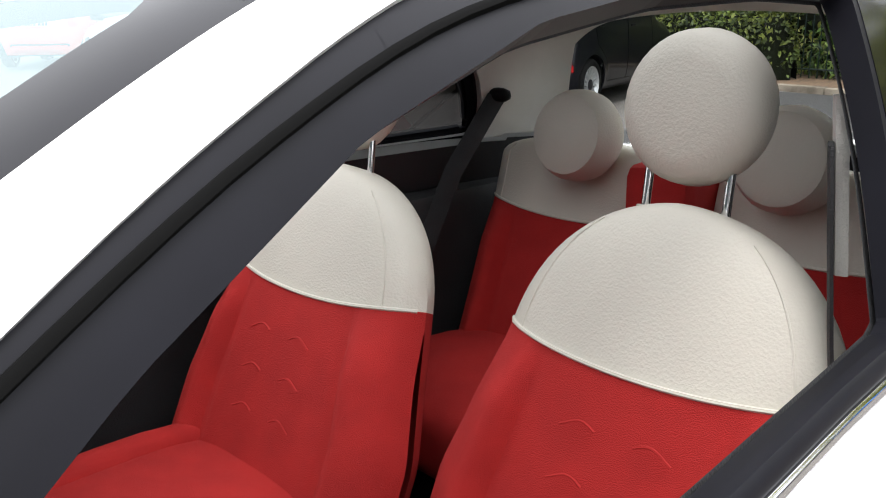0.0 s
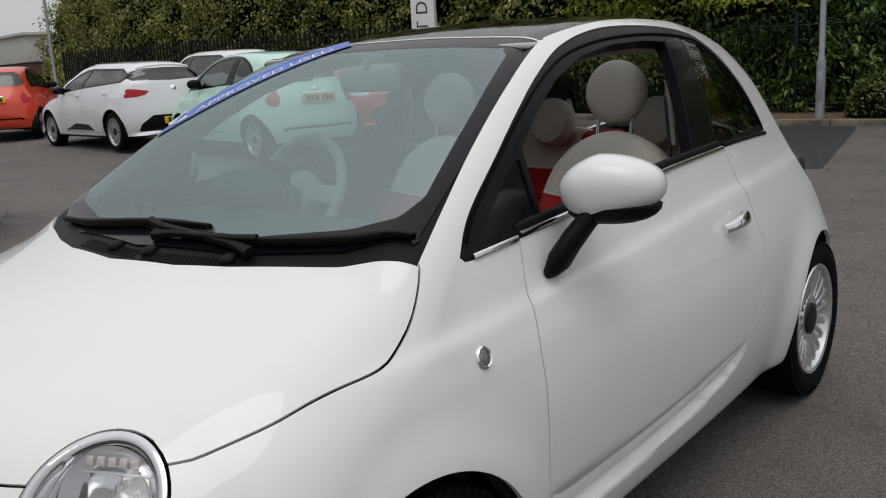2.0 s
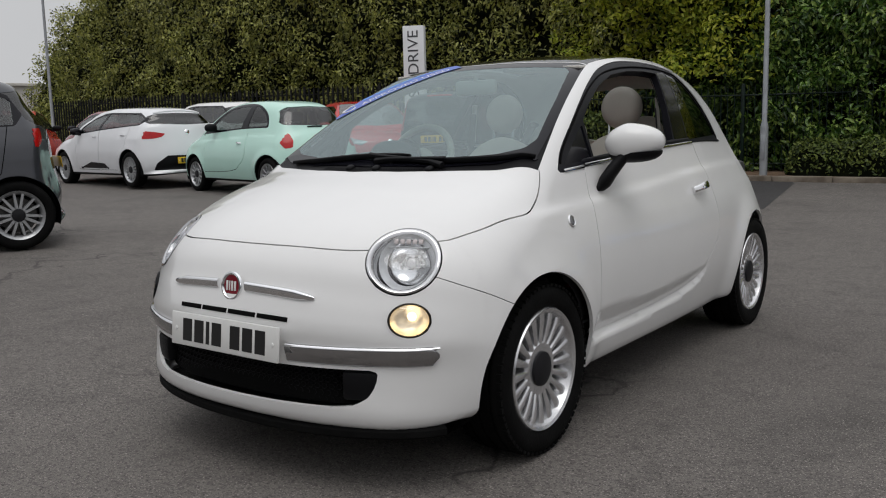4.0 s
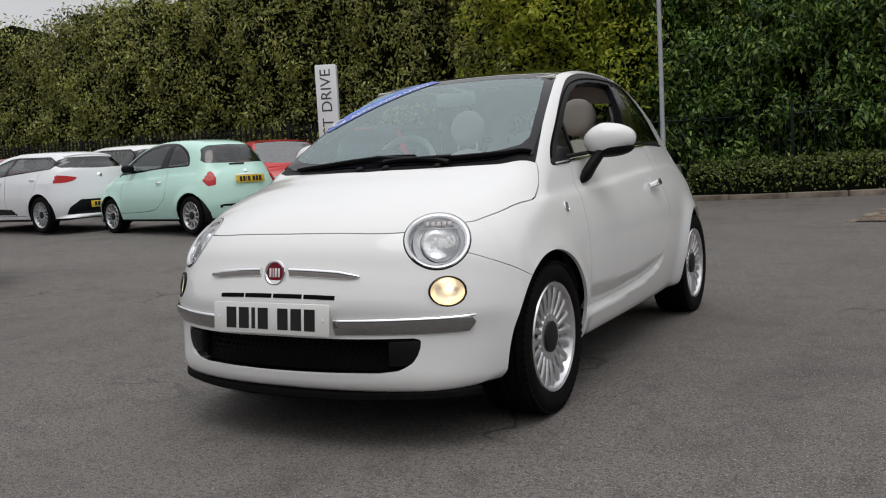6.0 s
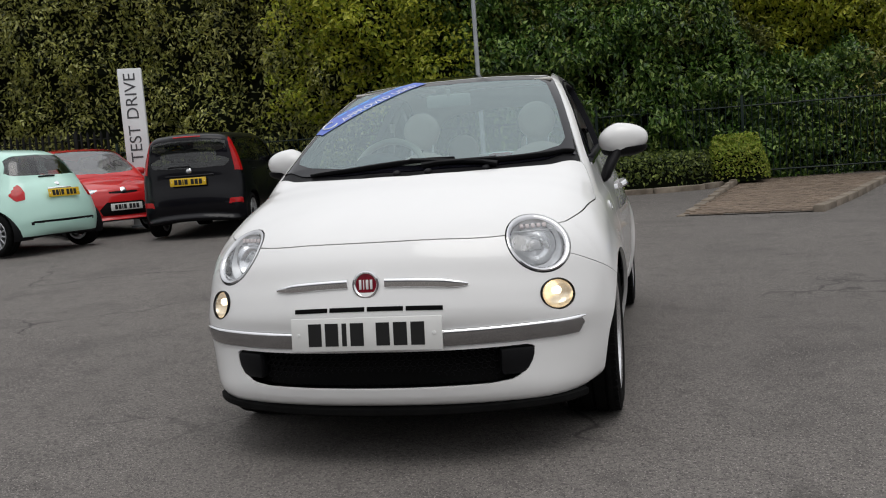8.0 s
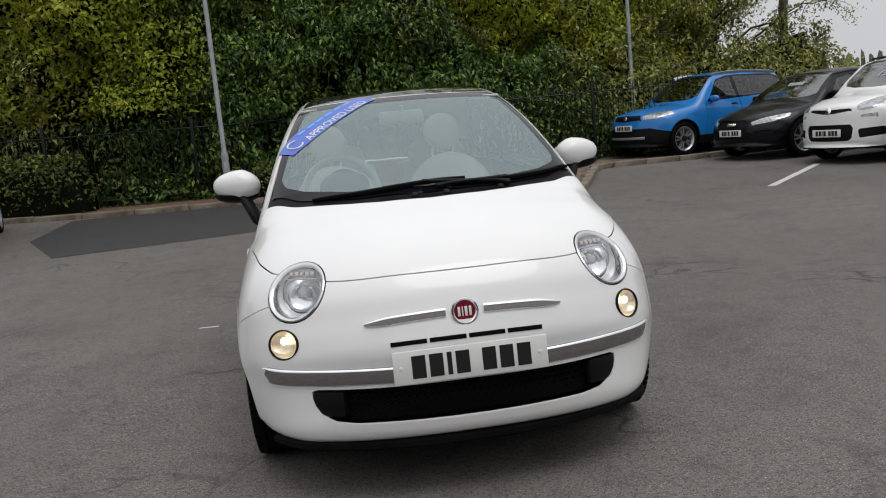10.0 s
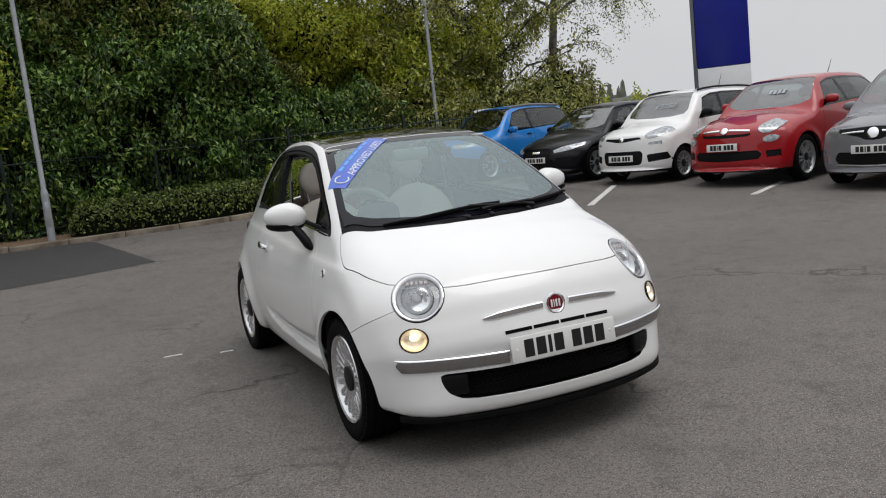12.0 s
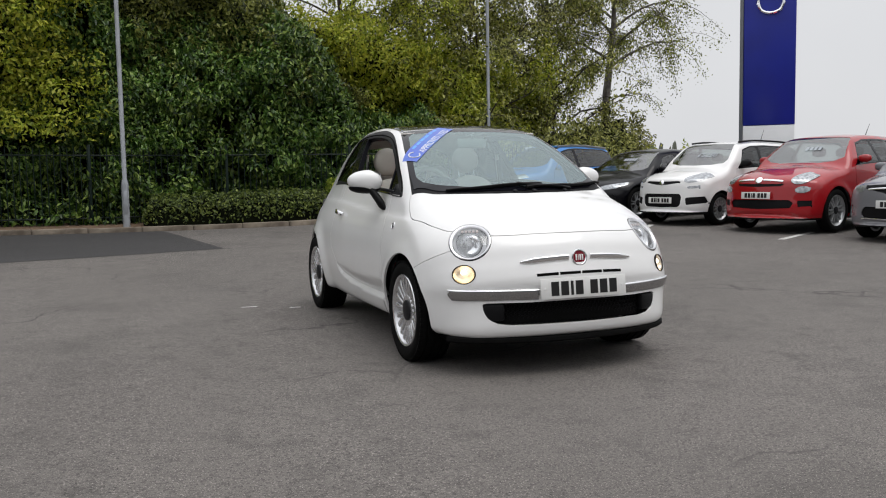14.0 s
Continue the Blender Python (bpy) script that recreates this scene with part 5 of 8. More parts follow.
for pts, w0 in (([(-0.47, -1.085), (-0.25, -1.118), (0.02, -1.096), (0.16, -1.083)], 1), ([(0.1, -1.126), (0.3, -1.108), (0.5, -1.036), (0.62, -0.962)], 1)):
    cu = spline([(*p, 0) for p in pts], 6)
    a = [on_screen(p[0], p[1], 0.007) for p in cu]
    bm = bmesh.new()
    bead(bm, [q[0] for q in a], [q[1] for q in a], [0.014 if 0.25 < k / len(a) < 0.8 else 0.01 for k in range(len(a))], [0.007 + 0.007 * math.sin(math.pi * k / len(a)) for k in range(len(a))], 5)
    wiper = part("wiper", bm, BLACK, city_car, "black windscreen wiper")
    b = [on_screen(p[0], p[1] + 0.01, 0.001) for p in cu]
    bm = bmesh.new()
    bead(bm, [q[0] for q in b], [q[1] for q in b], 0.006, 0.008, 4)
    part("wiper_blade", bm, RUBBER, wiper)
    k = len(cu) * (0.62 if pts[0][0] < 0 else 0.42)
    e = cu[int(k)]
    arm = [on_screen(e[0], e[1], 0.016), on_screen(e[0] + 0.06, e[1] - 0.02, 0.018), on_screen(e[0] + 0.3, e[1] - 0.028, 0.012), on_screen(e[0] + 0.36, e[1] - 0.035, 0.004)] if pts[0][0] < 0 else \
          [on_screen(e[0], e[1], 0.016), on_screen(e[0] - 0.06, e[1] - 0.02, 0.018), on_screen(e[0] - 0.24, e[1] - 0.035, 0.012), on_screen(e[0] - 0.3, e[1] - 0.04, 0.004)]
    bm = bmesh.new()
    bead(bm, [q[0] for q in arm], [q[1] for q in arm], [0.018, 0.014, 0.015, 0.028], [0.009, 0.009, 0.009, 0.014], 5)
    part("wiper_arm", bm, BLACK, wiper)
# air holes in the scuttle: flat black discs that paint the shade inside
holes = []
bm = bmesh.new()
for j in range(4):
    for i in range(52):
        x = -0.2 + i * 0.0108 + (0.0054 if j % 2 else 0)
        if 0.05 < x < 0.075:
            continue
        holes.append((x, -1.213 + 0.0095 * j + 0.42 * (x - 0.02) ** 2, 0.98))
q, nn = rest(SHELL, holes, -0.0047)
for a0, b0 in zip(q, nn):
        mm = axis_pose(a0, b0, (0, 1, 0))
        vs = [bm.verts.new(mm @ Vector((0.0042 * math.cos(a), 0.0036 * math.sin(a), 0.0))) for a in np.linspace(0, 2 * math.pi, 6, endpoint=False)]
        bm.faces.new(vs)
tagged(part("scuttle_grille", bm, GAP, city_car), kind="stuff")
for x in (-0.06, 0.07, 0.3):
    q, nn = on_screen(x, -1.19 + 0.35 * x * x, -0.004)
    bm = bmesh.new()
    blob(bm, (0, 0, 0), (0.016, 0.02, 0.012), 2, 2.5, axis_pose(q, nn, (0, 1, 0)))
    part("washer_jet", bm, BLACK, city_car)
# windscreen banner, stuck across the upper corner
BANNER = material("banner_blue", (0.09, 0.1, 0.48), rough=0.35, hue=(0.05, 0.16, 0.52), scale=4.0)
o, u = np.array((-0.57, -0.69, 1.176)), np.array((0.39, 0.385, 0.215))
ln = np.linalg.norm(u)
u = u / ln
_, nn = rest(SHELL, [o + u * 0.3])
v = np.cross(nn[0], u)
def banner_point(a, b, lift):
    q, _ = rest(SHELL, [o + u * a + v * b], lift)
    return q[0]


bm = bmesh.new()
g = []
for b in (-0.06, -0.03, 0.0, 0.03, 0.052):
    q, _ = rest(SHELL, [o + u * a + v * b for a in np.linspace(-0.01, ln + 0.02, 30)], 0.0015)
    g.append([bm.verts.new(p) for p in q])
for a, b in zip(g, g[1:]):
    for k in range(29):
        bm.faces.new((a[k], a[k + 1], b[k + 1], b[k]))
bm.normal_update()
banner = part("windscreen_banner", bm, BANNER, screen, "blue banner with white lettering on the windscreen")


def stuck_letters(text, size, a0, b0, parent, wide=1.0, mat=None):
    me = letters(text, size)
    flat = np.array([k.co for k in me.vertices])
    q, _ = rest(SHELL, o + np.outer(a0 + flat[:, 0] * wide, u) + np.outer(b0 + flat[:, 1], v), 0.003)
    me.vertices.foreach_set("co", q.ravel())
    me.update()
    return part("lettering", me, mat or PLAIN_WHITE, parent)


stuck_letters("APPROVED USED", 0.062, 0.34, -0.035, banner, 0.92)
bm = bmesh.new()
tube(bm, [banner_point(0.065 + 0.034 * math.cos(a), -0.012 + 0.034 * math.sin(a), 0.003) for a in np.linspace(0.6, 5.6, 24)], 0.004, 6)
part("banner_mark", bm, PLAIN_WHITE, banner)
bm = bmesh.new()
for k in range(6):
    a = 0.14 + 0.066 * k
    vs = [bm.verts.new(banner_point(a + q[0], 0.024 + q[1], 0.003)) for q in ((0, 0), (0.05, 0), (0.05, 0.016), (0, 0.016))]
    bm.faces.new(vs)
part("banner_small_print", bm, material("banner_pale_blue", (0.1, 0.35, 0.75), rough=0.4), banner)


# ---- the cabin ----
IVORY = material("ivory_leather", (0.66, 0.62, 0.54), rough=0.45, bump=0.18, bscale=260, vary=0.08, scale=5, rvary=0.1)
SEAT_RED = material("red_seat_cloth", (0.5, 0.02, 0.018), rough=0.85, bump=0.5, bscale=700, hue=(0.43, 0.016, 0.015), scale=14)
CARPET = material("black_carpet", (0.012, 0.012, 0.013), rough=0.95, bump=0.5, bscale=500, vary=0.4, scale=30)
BELT = material("black_webbing", (0.02, 0.02, 0.022), rough=0.6, bump=0.4, bscale=600, vary=0.2, scale=40)

above = mid[:, 2] > 1.03
cabin_y = (mid[:, 1] > -0.75) & (mid[:, 1] < 1.45)
part("headlining", skin.mesh("headlining", ((z_roof & (mid[:, 1] > 0.62)) | (z_body & above & cabin_y) | (z_tail & above)), sink=0.035), LINING, city_car, "pale headlining and pillar trim")
for pick in (left, right):
    part("pillar_lining", skin.mesh("pillar_lining", z_trim & pick & (mid[:, 1] < 0.42) & (mid[:, 2] > 1.0), sink=0.04), CABIN_GREY, city_car)
part("inner_side", skin.mesh("inner_side", z_body & ~above & cabin_y & (mid[:, 2] > 0.3), sink=0.055), CABIN_GREY, city_car, "dark cabin side trim")
for pick in (left, right):
    part("inner_quarter", skin.mesh("inner_quarter", z_wing & pick & (mid[:, 1] > -1.0) & (mid[:, 2] > 0.3), sink=0.05), CABIN_GREY, city_car)
part("inner_tail", skin.mesh("inner_tail", (z_tail | z_rear_bumper) & ~above, sink=0.05), CABIN_GREY, city_car)
for k, pick in enumerate((left, right)):
    part("door_card", skin.mesh("door_card", z_door & pick, sink=0.06, rim=0.0), CABIN_GREY, doors[k], "dark inner door panel")
bm = bmesh.new()
box(bm, (-0.72, -1.0, 0.25), (0.72, 1.4, 0.29), 0.01)
part("cabin_floor", bm, CARPET, city_car, "black cabin carpet")
bm = bmesh.new()
box(bm, (-0.68, -0.98, 0.28), (0.68, -0.9, 0.93), 0.01)
part("bulkhead", bm, CABIN_GREY, city_car)
bm = bmesh.new()
box(bm, (-0.07, -0.85, 0.28), (0.07, 0.35, 0.46), 0.05)
part("centre_tunnel", bm, CABIN_GREY, city_car)


def seat_back(x0, w, H, th, base, lean, seam, dome, parent, ivory_label, red_label, flare=0.0):
    """A padded backrest: dome-topped, side bolsters, the upper part in another cover."""
    m = pose(*base, lean, 0, 0)
    cols, lo_rows, hi_rows = 48, 18, 16
    def half(h):
        t = np.clip((h - dome) / (H - dome), 0, 1)
        return w * (1 + flare * min(1, max(0.0, (0.46 - h) / 0.24)) ** 1.3) * math.sqrt(max(0.0, 1 - t ** 2.3))
    def swell(u):
        k = min(1, max(0.0, (abs(u) - 0.56) / 0.14))
        return 0.034 * k * k * (3 - 2 * k) * (1 - 0.6 * max(0.0, abs(u) - 0.75) / 0.25) - 0.006 * math.exp(-((abs(u) - 0.57) / 0.03) ** 2)

    def line(u):
        return seam - 0.03 * (1 - u * u)
    made = []
    for name, mat, rows, lab in (("lower_cover", SEAT_RED, lo_rows, red_label), ("upper_cover", IVORY, hi_rows, ivory_label)):
        bm = bmesh.new()
        grids = []
        for face in (-1, 1):
            g = []
            for r in range(rows + 1):
                row = []
                for c in range(cols + 1):
                    u = -1 + 2 * c / cols
                    f = r / rows
                    h = line(u) * f if name == "lower_cover" else line(u) + (H - 0.001 - line(u)) * math.sin(f * math.pi / 2)
                    ww = half(h)
                    edge = (1 - abs(u) ** 3.5) ** 0.5
                    top = math.sqrt(max(0.0, 1 - max(0, (h - dome) / (H - dome)) ** 5))
                    d = th / 2 * edge * (0.35 + 0.65 * top)
                    bolster = swell(u) * min(1, max(0, (seam - 0.02 - h) / 0.1)) if face < 0 else 0
                    y = face * d - bolster
                    row.append(bm.verts.new(m @ Vector((u * ww, y + 0.02 * math.sin(h * 4), h))))
                g.append(row)
            grids.append(g)
            for r in range(rows):
                for c in range(cols):
                    bm.faces.new((g[r][c], g[r][c + 1], g[r + 1][c + 1], g[r + 1][c]))
        bmesh.ops.remove_doubles(bm, verts=bm.verts, dist=0.0015)
        made.append(part(name, bm, mat, parent, lab))
    # welt along the joint of the two covers
    bm = bmesh.new()
    pts = []
    for c in range(25):
        u = -0.985 + 1.97 * c / 24
        h = line(u)
        pts.append(m @ Vector((u * half(h), -th / 2 * (1 - abs(u) ** 3.5) ** 0.5 - 0.001 - swell(u) * min(1, max(0, (seam - 0.02 - h) / 0.1)) + 0.02 * math.sin(h * 4), h)))
    tube(bm, pts, 0.0035, 6)
    part("seam_welt", bm, IVORY, parent)
    # stitched seams beside the rounded edges of the upper cover
    for q in (-1, 1):
        bm = bmesh.new()
        pts = []
        for k in range(16):
            h = seam - 0.008 + (H * 0.955 - seam) * k / 15
            u = q * 0.8
            top = math.sqrt(max(0.0, 1 - max(0, (h - dome) / (H - dome)) ** 5))
            d = th / 2 * (1 - abs(u) ** 3.5) ** 0.5 * (0.35 + 0.65 * top) 
            pts.append(m @ Vector((u * half(h), -d + 0.02 * math.sin(h * 4) - 0.0005, h)))
        tube(bm, pts, 0.0016, 5)
        part("stitched_seam", bm, IVORY, parent)
    return m


def headrest(m, parent, r=0.105, posts=True, th=0.052):
    bm = bmesh.new()
    lathe(bm, [(0, -th), (r * 0.6, -th * 0.96), (r * 0.85, -th * 0.78), (r * 0.97, -th * 0.4), (r, 0), (r * 0.97, th * 0.4), (r * 0.85, th * 0.78), (r * 0.6, th * 0.96), (0, th)], 40, m @ pose(0, 0, 0, 90, 0, 0))
    part("headrest", bm, IVORY, parent, "round ivory headrest")
    if posts:
        for x in (-0.062, 0.062):
            bm = bmesh.new()
            tube(bm, [m @ Vector((x, 0.0, -r - 0.075)), m @ Vector((x, 0.0, -r * 0.4))], 0.0065, 10)
            part("headrest_post", bm, CHROME, parent, "chrome headrest post")
            bm = bmesh.new()
            tube(bm, [m @ Vector((x, 0, -r - 0.052)), m @ Vector((x, 0, -r - 0.036))], 0.013, 12)
            part("post_collar", bm, IVORY, parent)


for s in (1, -1):
    x0, dy, dz = (0.32, 0.0, 0.0) if s > 0 else (-0.345, -0.06, -0.015)
    seat = new("front_seat")
    seat.parent = city_car
    tagged(seat, "front seat in red cloth and ivory leather")
    bm = bmesh.new()
    blob(bm, (x0, -0.08, 0.475), (0.245, 0.29, 0.085), 4, 3.0, None)
    part("seat_cushion", bm, SEAT_RED, seat, "red cloth seat cushion")
    for q in (-1, 1):
        bm = bmesh.new()
        blob(bm, (x0 + q * 0.205, -0.06, 0.51), (0.045, 0.27, 0.06), 3, 2.4)
        part("cushion_bolster", bm, SEAT_RED, seat)
    m = seat_back(x0, 0.262, 0.685, 0.15, (x0, 0.2 + dy, 0.43 + dz), -21, 0.47, 0.4, seat, "smooth ivory upper backrest", "red cloth lower backrest", 0.2)
    headrest(pose(x0 - 0.02, 0.475 + dy, 1.2 + dz, -8), seat, 0.107)
    bm = bmesh.new()
    box(bm, (x0 - 0.2, -0.3, 0.29), (x0 + 0.2, 0.15, 0.42), 0.02)
    part("seat_base", bm, CABIN_GREY, seat)
    bm = bmesh.new()
    lathe(bm, [(0, 0.035), (0.04, 0.035), (0.05, 0.025), (0.052, 0.0), (0.0, 0.0)], 24, pose(x0 - s * 0.262, 0.14, 0.46, 0, -90 * s, 0))
    part("recline_knob", bm, BLACK, seat, "black recliner knob")
    for k in range(3):
        for j in (-1, 1):
            bm = bmesh.new()
            tube(bm, [m @ Vector((j * (0.03 + 0.035 * q) + 0.01, -0.0735 - 0.0015, 0.36 - 0.075 * k + 0.008 * math.sin(q * 2.5))) for q in np.linspace(0, 1.6, 7)], 0.0022, 5)
            part("stitched_motif", bm, SEAT_RED, seat)
bench = new("rear_bench")
bench.parent = city_car
tagged(bench, "rear bench in red cloth and ivory leather")
bm = bmesh.new()
blob(bm, (0, 0.68, 0.5), (0.56, 0.24, 0.1), 4, 4.0)
part("bench_cushion", bm, SEAT_RED, bench, "red cloth rear cushion")
for s in (1, -1):
    seat_back(s * 0.27, 0.262, 0.56, 0.13, (s * 0.272, 0.87, 0.5), -17, 0.4, 0.5, bench, "ivory upper rear backrest", "red cloth rear backrest")
    headrest(pose(s * 0.235, 0.93, 1.06, -10), bench, 0.1, False, 0.062)
bm = bmesh.new()
box(bm, (-0.075, 0.86, 0.55), (0.075, 1.02, 1.03), 0.03, None)
part("bench_middle", bm, SEAT_RED, bench)
bm = bmesh.new()
box(bm, (-0.55, 1.1, 0.9), (0.55, 1.38, 0.92), 0.006)
part("parcel_shelf", bm, CARPET, city_car, "black parcel shelf")
for s in (1, -1):
    bm = bmesh.new()
    box(bm, (min(s * 0.575, s * 0.66), 0.5, 0.3), (max(s * 0.575, s * 0.66), 1.36, 0.9), 0.03)
    part("rear_side_trim", bm, CABIN_GREY, city_car, "dark rear side panel")
    arc = [p for p in DLO[:70]]
    c = np.array((0.05, 1.15))
    pts = [np.array(p) + 0.017 * (c - p) / np.linalg.norm(c - p) for p in arc[2:]]
    q, nn = rest(SHELL, [(s * (0.7 - 0.4 * (p[1] - 0.95)), p[0], p[1]) for p in pts], -0.002)
    bm = bmesh.new()
    bead(bm, q, nn, 0.007, 0.004, 4)
    part("seal_ridge", bm, GAP, city_car, "black rubber lip of the window surround")
# belts
for s in (1, -1):
    bm = bmesh.new()
    bead(bm, [(s * 0.52, 0.98, 1.12), (s * 0.55, 0.86, 0.95), (s * 0.56, 0.74, 0.72), (s * 0.55, 0.68, 0.55)], [(-s * 0.7, -0.7, 0.1)] * 4, 0.045, 0.003, 4)
    part("rear_belt", bm, BELT, city_car, "black rear seat belt")
    bm = bmesh.new()
    blob(bm, (s * 0.52, 0.99, 1.125), (0.035, 0.02, 0.018), 2, 2.5)
    part("belt_guide", bm, BLACK, city_car)
    bm = bmesh.new()
    bead(bm, [(s * 0.53, 0.35, 1.19), (s * 0.54, 0.352, 1.08), (s * 0.553, 0.355, 0.95), (s * 0.6, 0.36, 0.6)], [(-s, -0.4, 0)] * 4, 0.045, 0.003, 4)
    part("front_belt", bm, BELT, city_car, "black front seat belt")
    bm = bmesh.new()
    bead(bm, [(s * 0.53, 0.375, 1.24), (s * 0.54, 0.375, 1.14), (s * 0.55, 0.375, 1.04)], [(-s, -0.5, 0)] * 3, 0.03, 0.012, 4)
    part("belt_slider", bm, LINING, city_car, "pale belt height slider")
# dashboard
bm = bmesh.new()
prof = [(-0.98, 0.93), (-0.95, 0.955), (-0.8, 0.968), (-0.66, 0.962), (-0.59, 0.93), (-0.57, 0.86), (-0.6, 0.72), (-0.68, 0.56), (-0.95, 0.55)]
rows = []
for x in np.linspace(-0.66, 0.66, 27):
    rows.append([bm.verts.new((x, y + 0.06 * abs(x / 0.66) ** 2.5, z - 0.03 * abs(x / 0.66) ** 3)) for y, z in prof])
for a, b in zip(rows, rows[1:]):
    for k in range(len(prof) - 1):
        bm.faces.new((a[k], a[k + 1], b[k + 1], b[k]))
dash = part("dashboard", bm, CABIN_GREY, city_car, "dark grained dashboard")
bm = bmesh.new()
blob(bm, (-0.32, -0.6, 0.995), (0.115, 0.085, 0.075), 3, 2.4)
part("instrument_hood", bm, CABIN_GREY, dash, "dark grained instrument hood")
bm = bmesh.new()
lathe(bm, [(0, 0.0), (0.085, 0.0), (0.09, 0.01), (0.095, 0.0)], 32, pose(-0.32, -0.52, 0.985, 80, 0, 0))
part("dial", bm, BLACK, dash)
bm = bmesh.new()
box(bm, (-0.6, -0.6, 0.74), (0.6, -0.556, 0.86), 0.015)
part("dash_panel", bm, WHITE, dash, "body-coloured dashboard panel")
ms = pose(-0.33, -0.4, 0.965, 64, 0, 0)
bm = bmesh.new()
tube(bm, [ms @ Vector((0.178 * math.cos(a), 0.178 * math.sin(a), 0)) for a in np.linspace(0, 2 * math.pi, 48, endpoint=False)], 0.0165, 12, closed=True)
swheel = part("steering_wheel", bm, IVORY, city_car, "ivory leather steering wheel")
bm = bmesh.new()
lathe(bm, [(0, 0.02), (0.055, 0.015), (0.072, 0.0), (0.07, -0.03), (0, -0.04)], 32, ms)
part("wheel_boss", bm, IVORY, swheel, "round ivory wheel boss")
for a in (0, 180, 270):
    bm = bmesh.new()
    box(bm, (0.05, -0.028, -0.015), (0.172, 0.028, 0.005), 0.008, ms @ pose(0, 0, 0, 0, 0, a))
    part("wheel_spoke", bm, IVORY, swheel)
bm = bmesh.new()
tube(bm, [(-0.33, -0.42, 0.955), (-0.33, -0.62, 0.86)], 0.045, 14)
part("steering_column", bm, CABIN_GREY, swheel)
bm = bmesh.new()
box(bm, (-0.118, -0.4, 1.262), (0.1, -0.37, 1.328), 0.015)
rear_mirror = part("interior_mirror", bm, LINING, city_car, "pale rear-view mirror on the windscreen")
bm = bmesh.new()
tube(bm, [(-0.005, -0.39, 1.32), (-0.005, -0.4, 1.35)], 0.01, 8)
part("mirror_stalk", bm, LINING, rear_mirror)
for x in (-0.3, 0.3):
    bm = bmesh.new()
    box(bm, (x - 0.19, -0.35, 1.352), (x + 0.19, -0.2, 1.368), 0.007, None)
    part("sun_visor", bm, LINING, city_car)


# ---- the parked cars ----
PRICE_INK = material("price_lettering", (0.34, 0.37, 0.4), rough=0.5)
TAIL_RED = material("tail_lamp_red", (0.45, 0.006, 0.008), rough=0.2, spec=0.2, coat=0.5, vary=0.25, scale=25)
AMBER = material("amber_lens", (0.7, 0.22, 0.03), rough=0.15)
CLEAR_LAMP = material("clear_lamp", (0.5, 0.52, 0.54), rough=0.14, metal=0.6, vary=0.6, scale=22)
STEEL_RIM = material("silver_wheel_paint", (0.45, 0.46, 0.47), rough=0.35, metal=0.7, vary=0.15, scale=20)
DIM_GLASS = glass("car_glass", (0.5, 0.55, 0.54))
PARKED_SCREEN = glass("parked_windscreen", (0.45, 0.51, 0.5), ior=1.95)
SEAT_GREY = material("grey_seat_cloth", (0.05, 0.05, 0.055), rough=0.85, vary=0.3, scale=20)


def smooth_poly(pts, n=5):
    return [tuple(p) for p in spline(pts, n, True)]


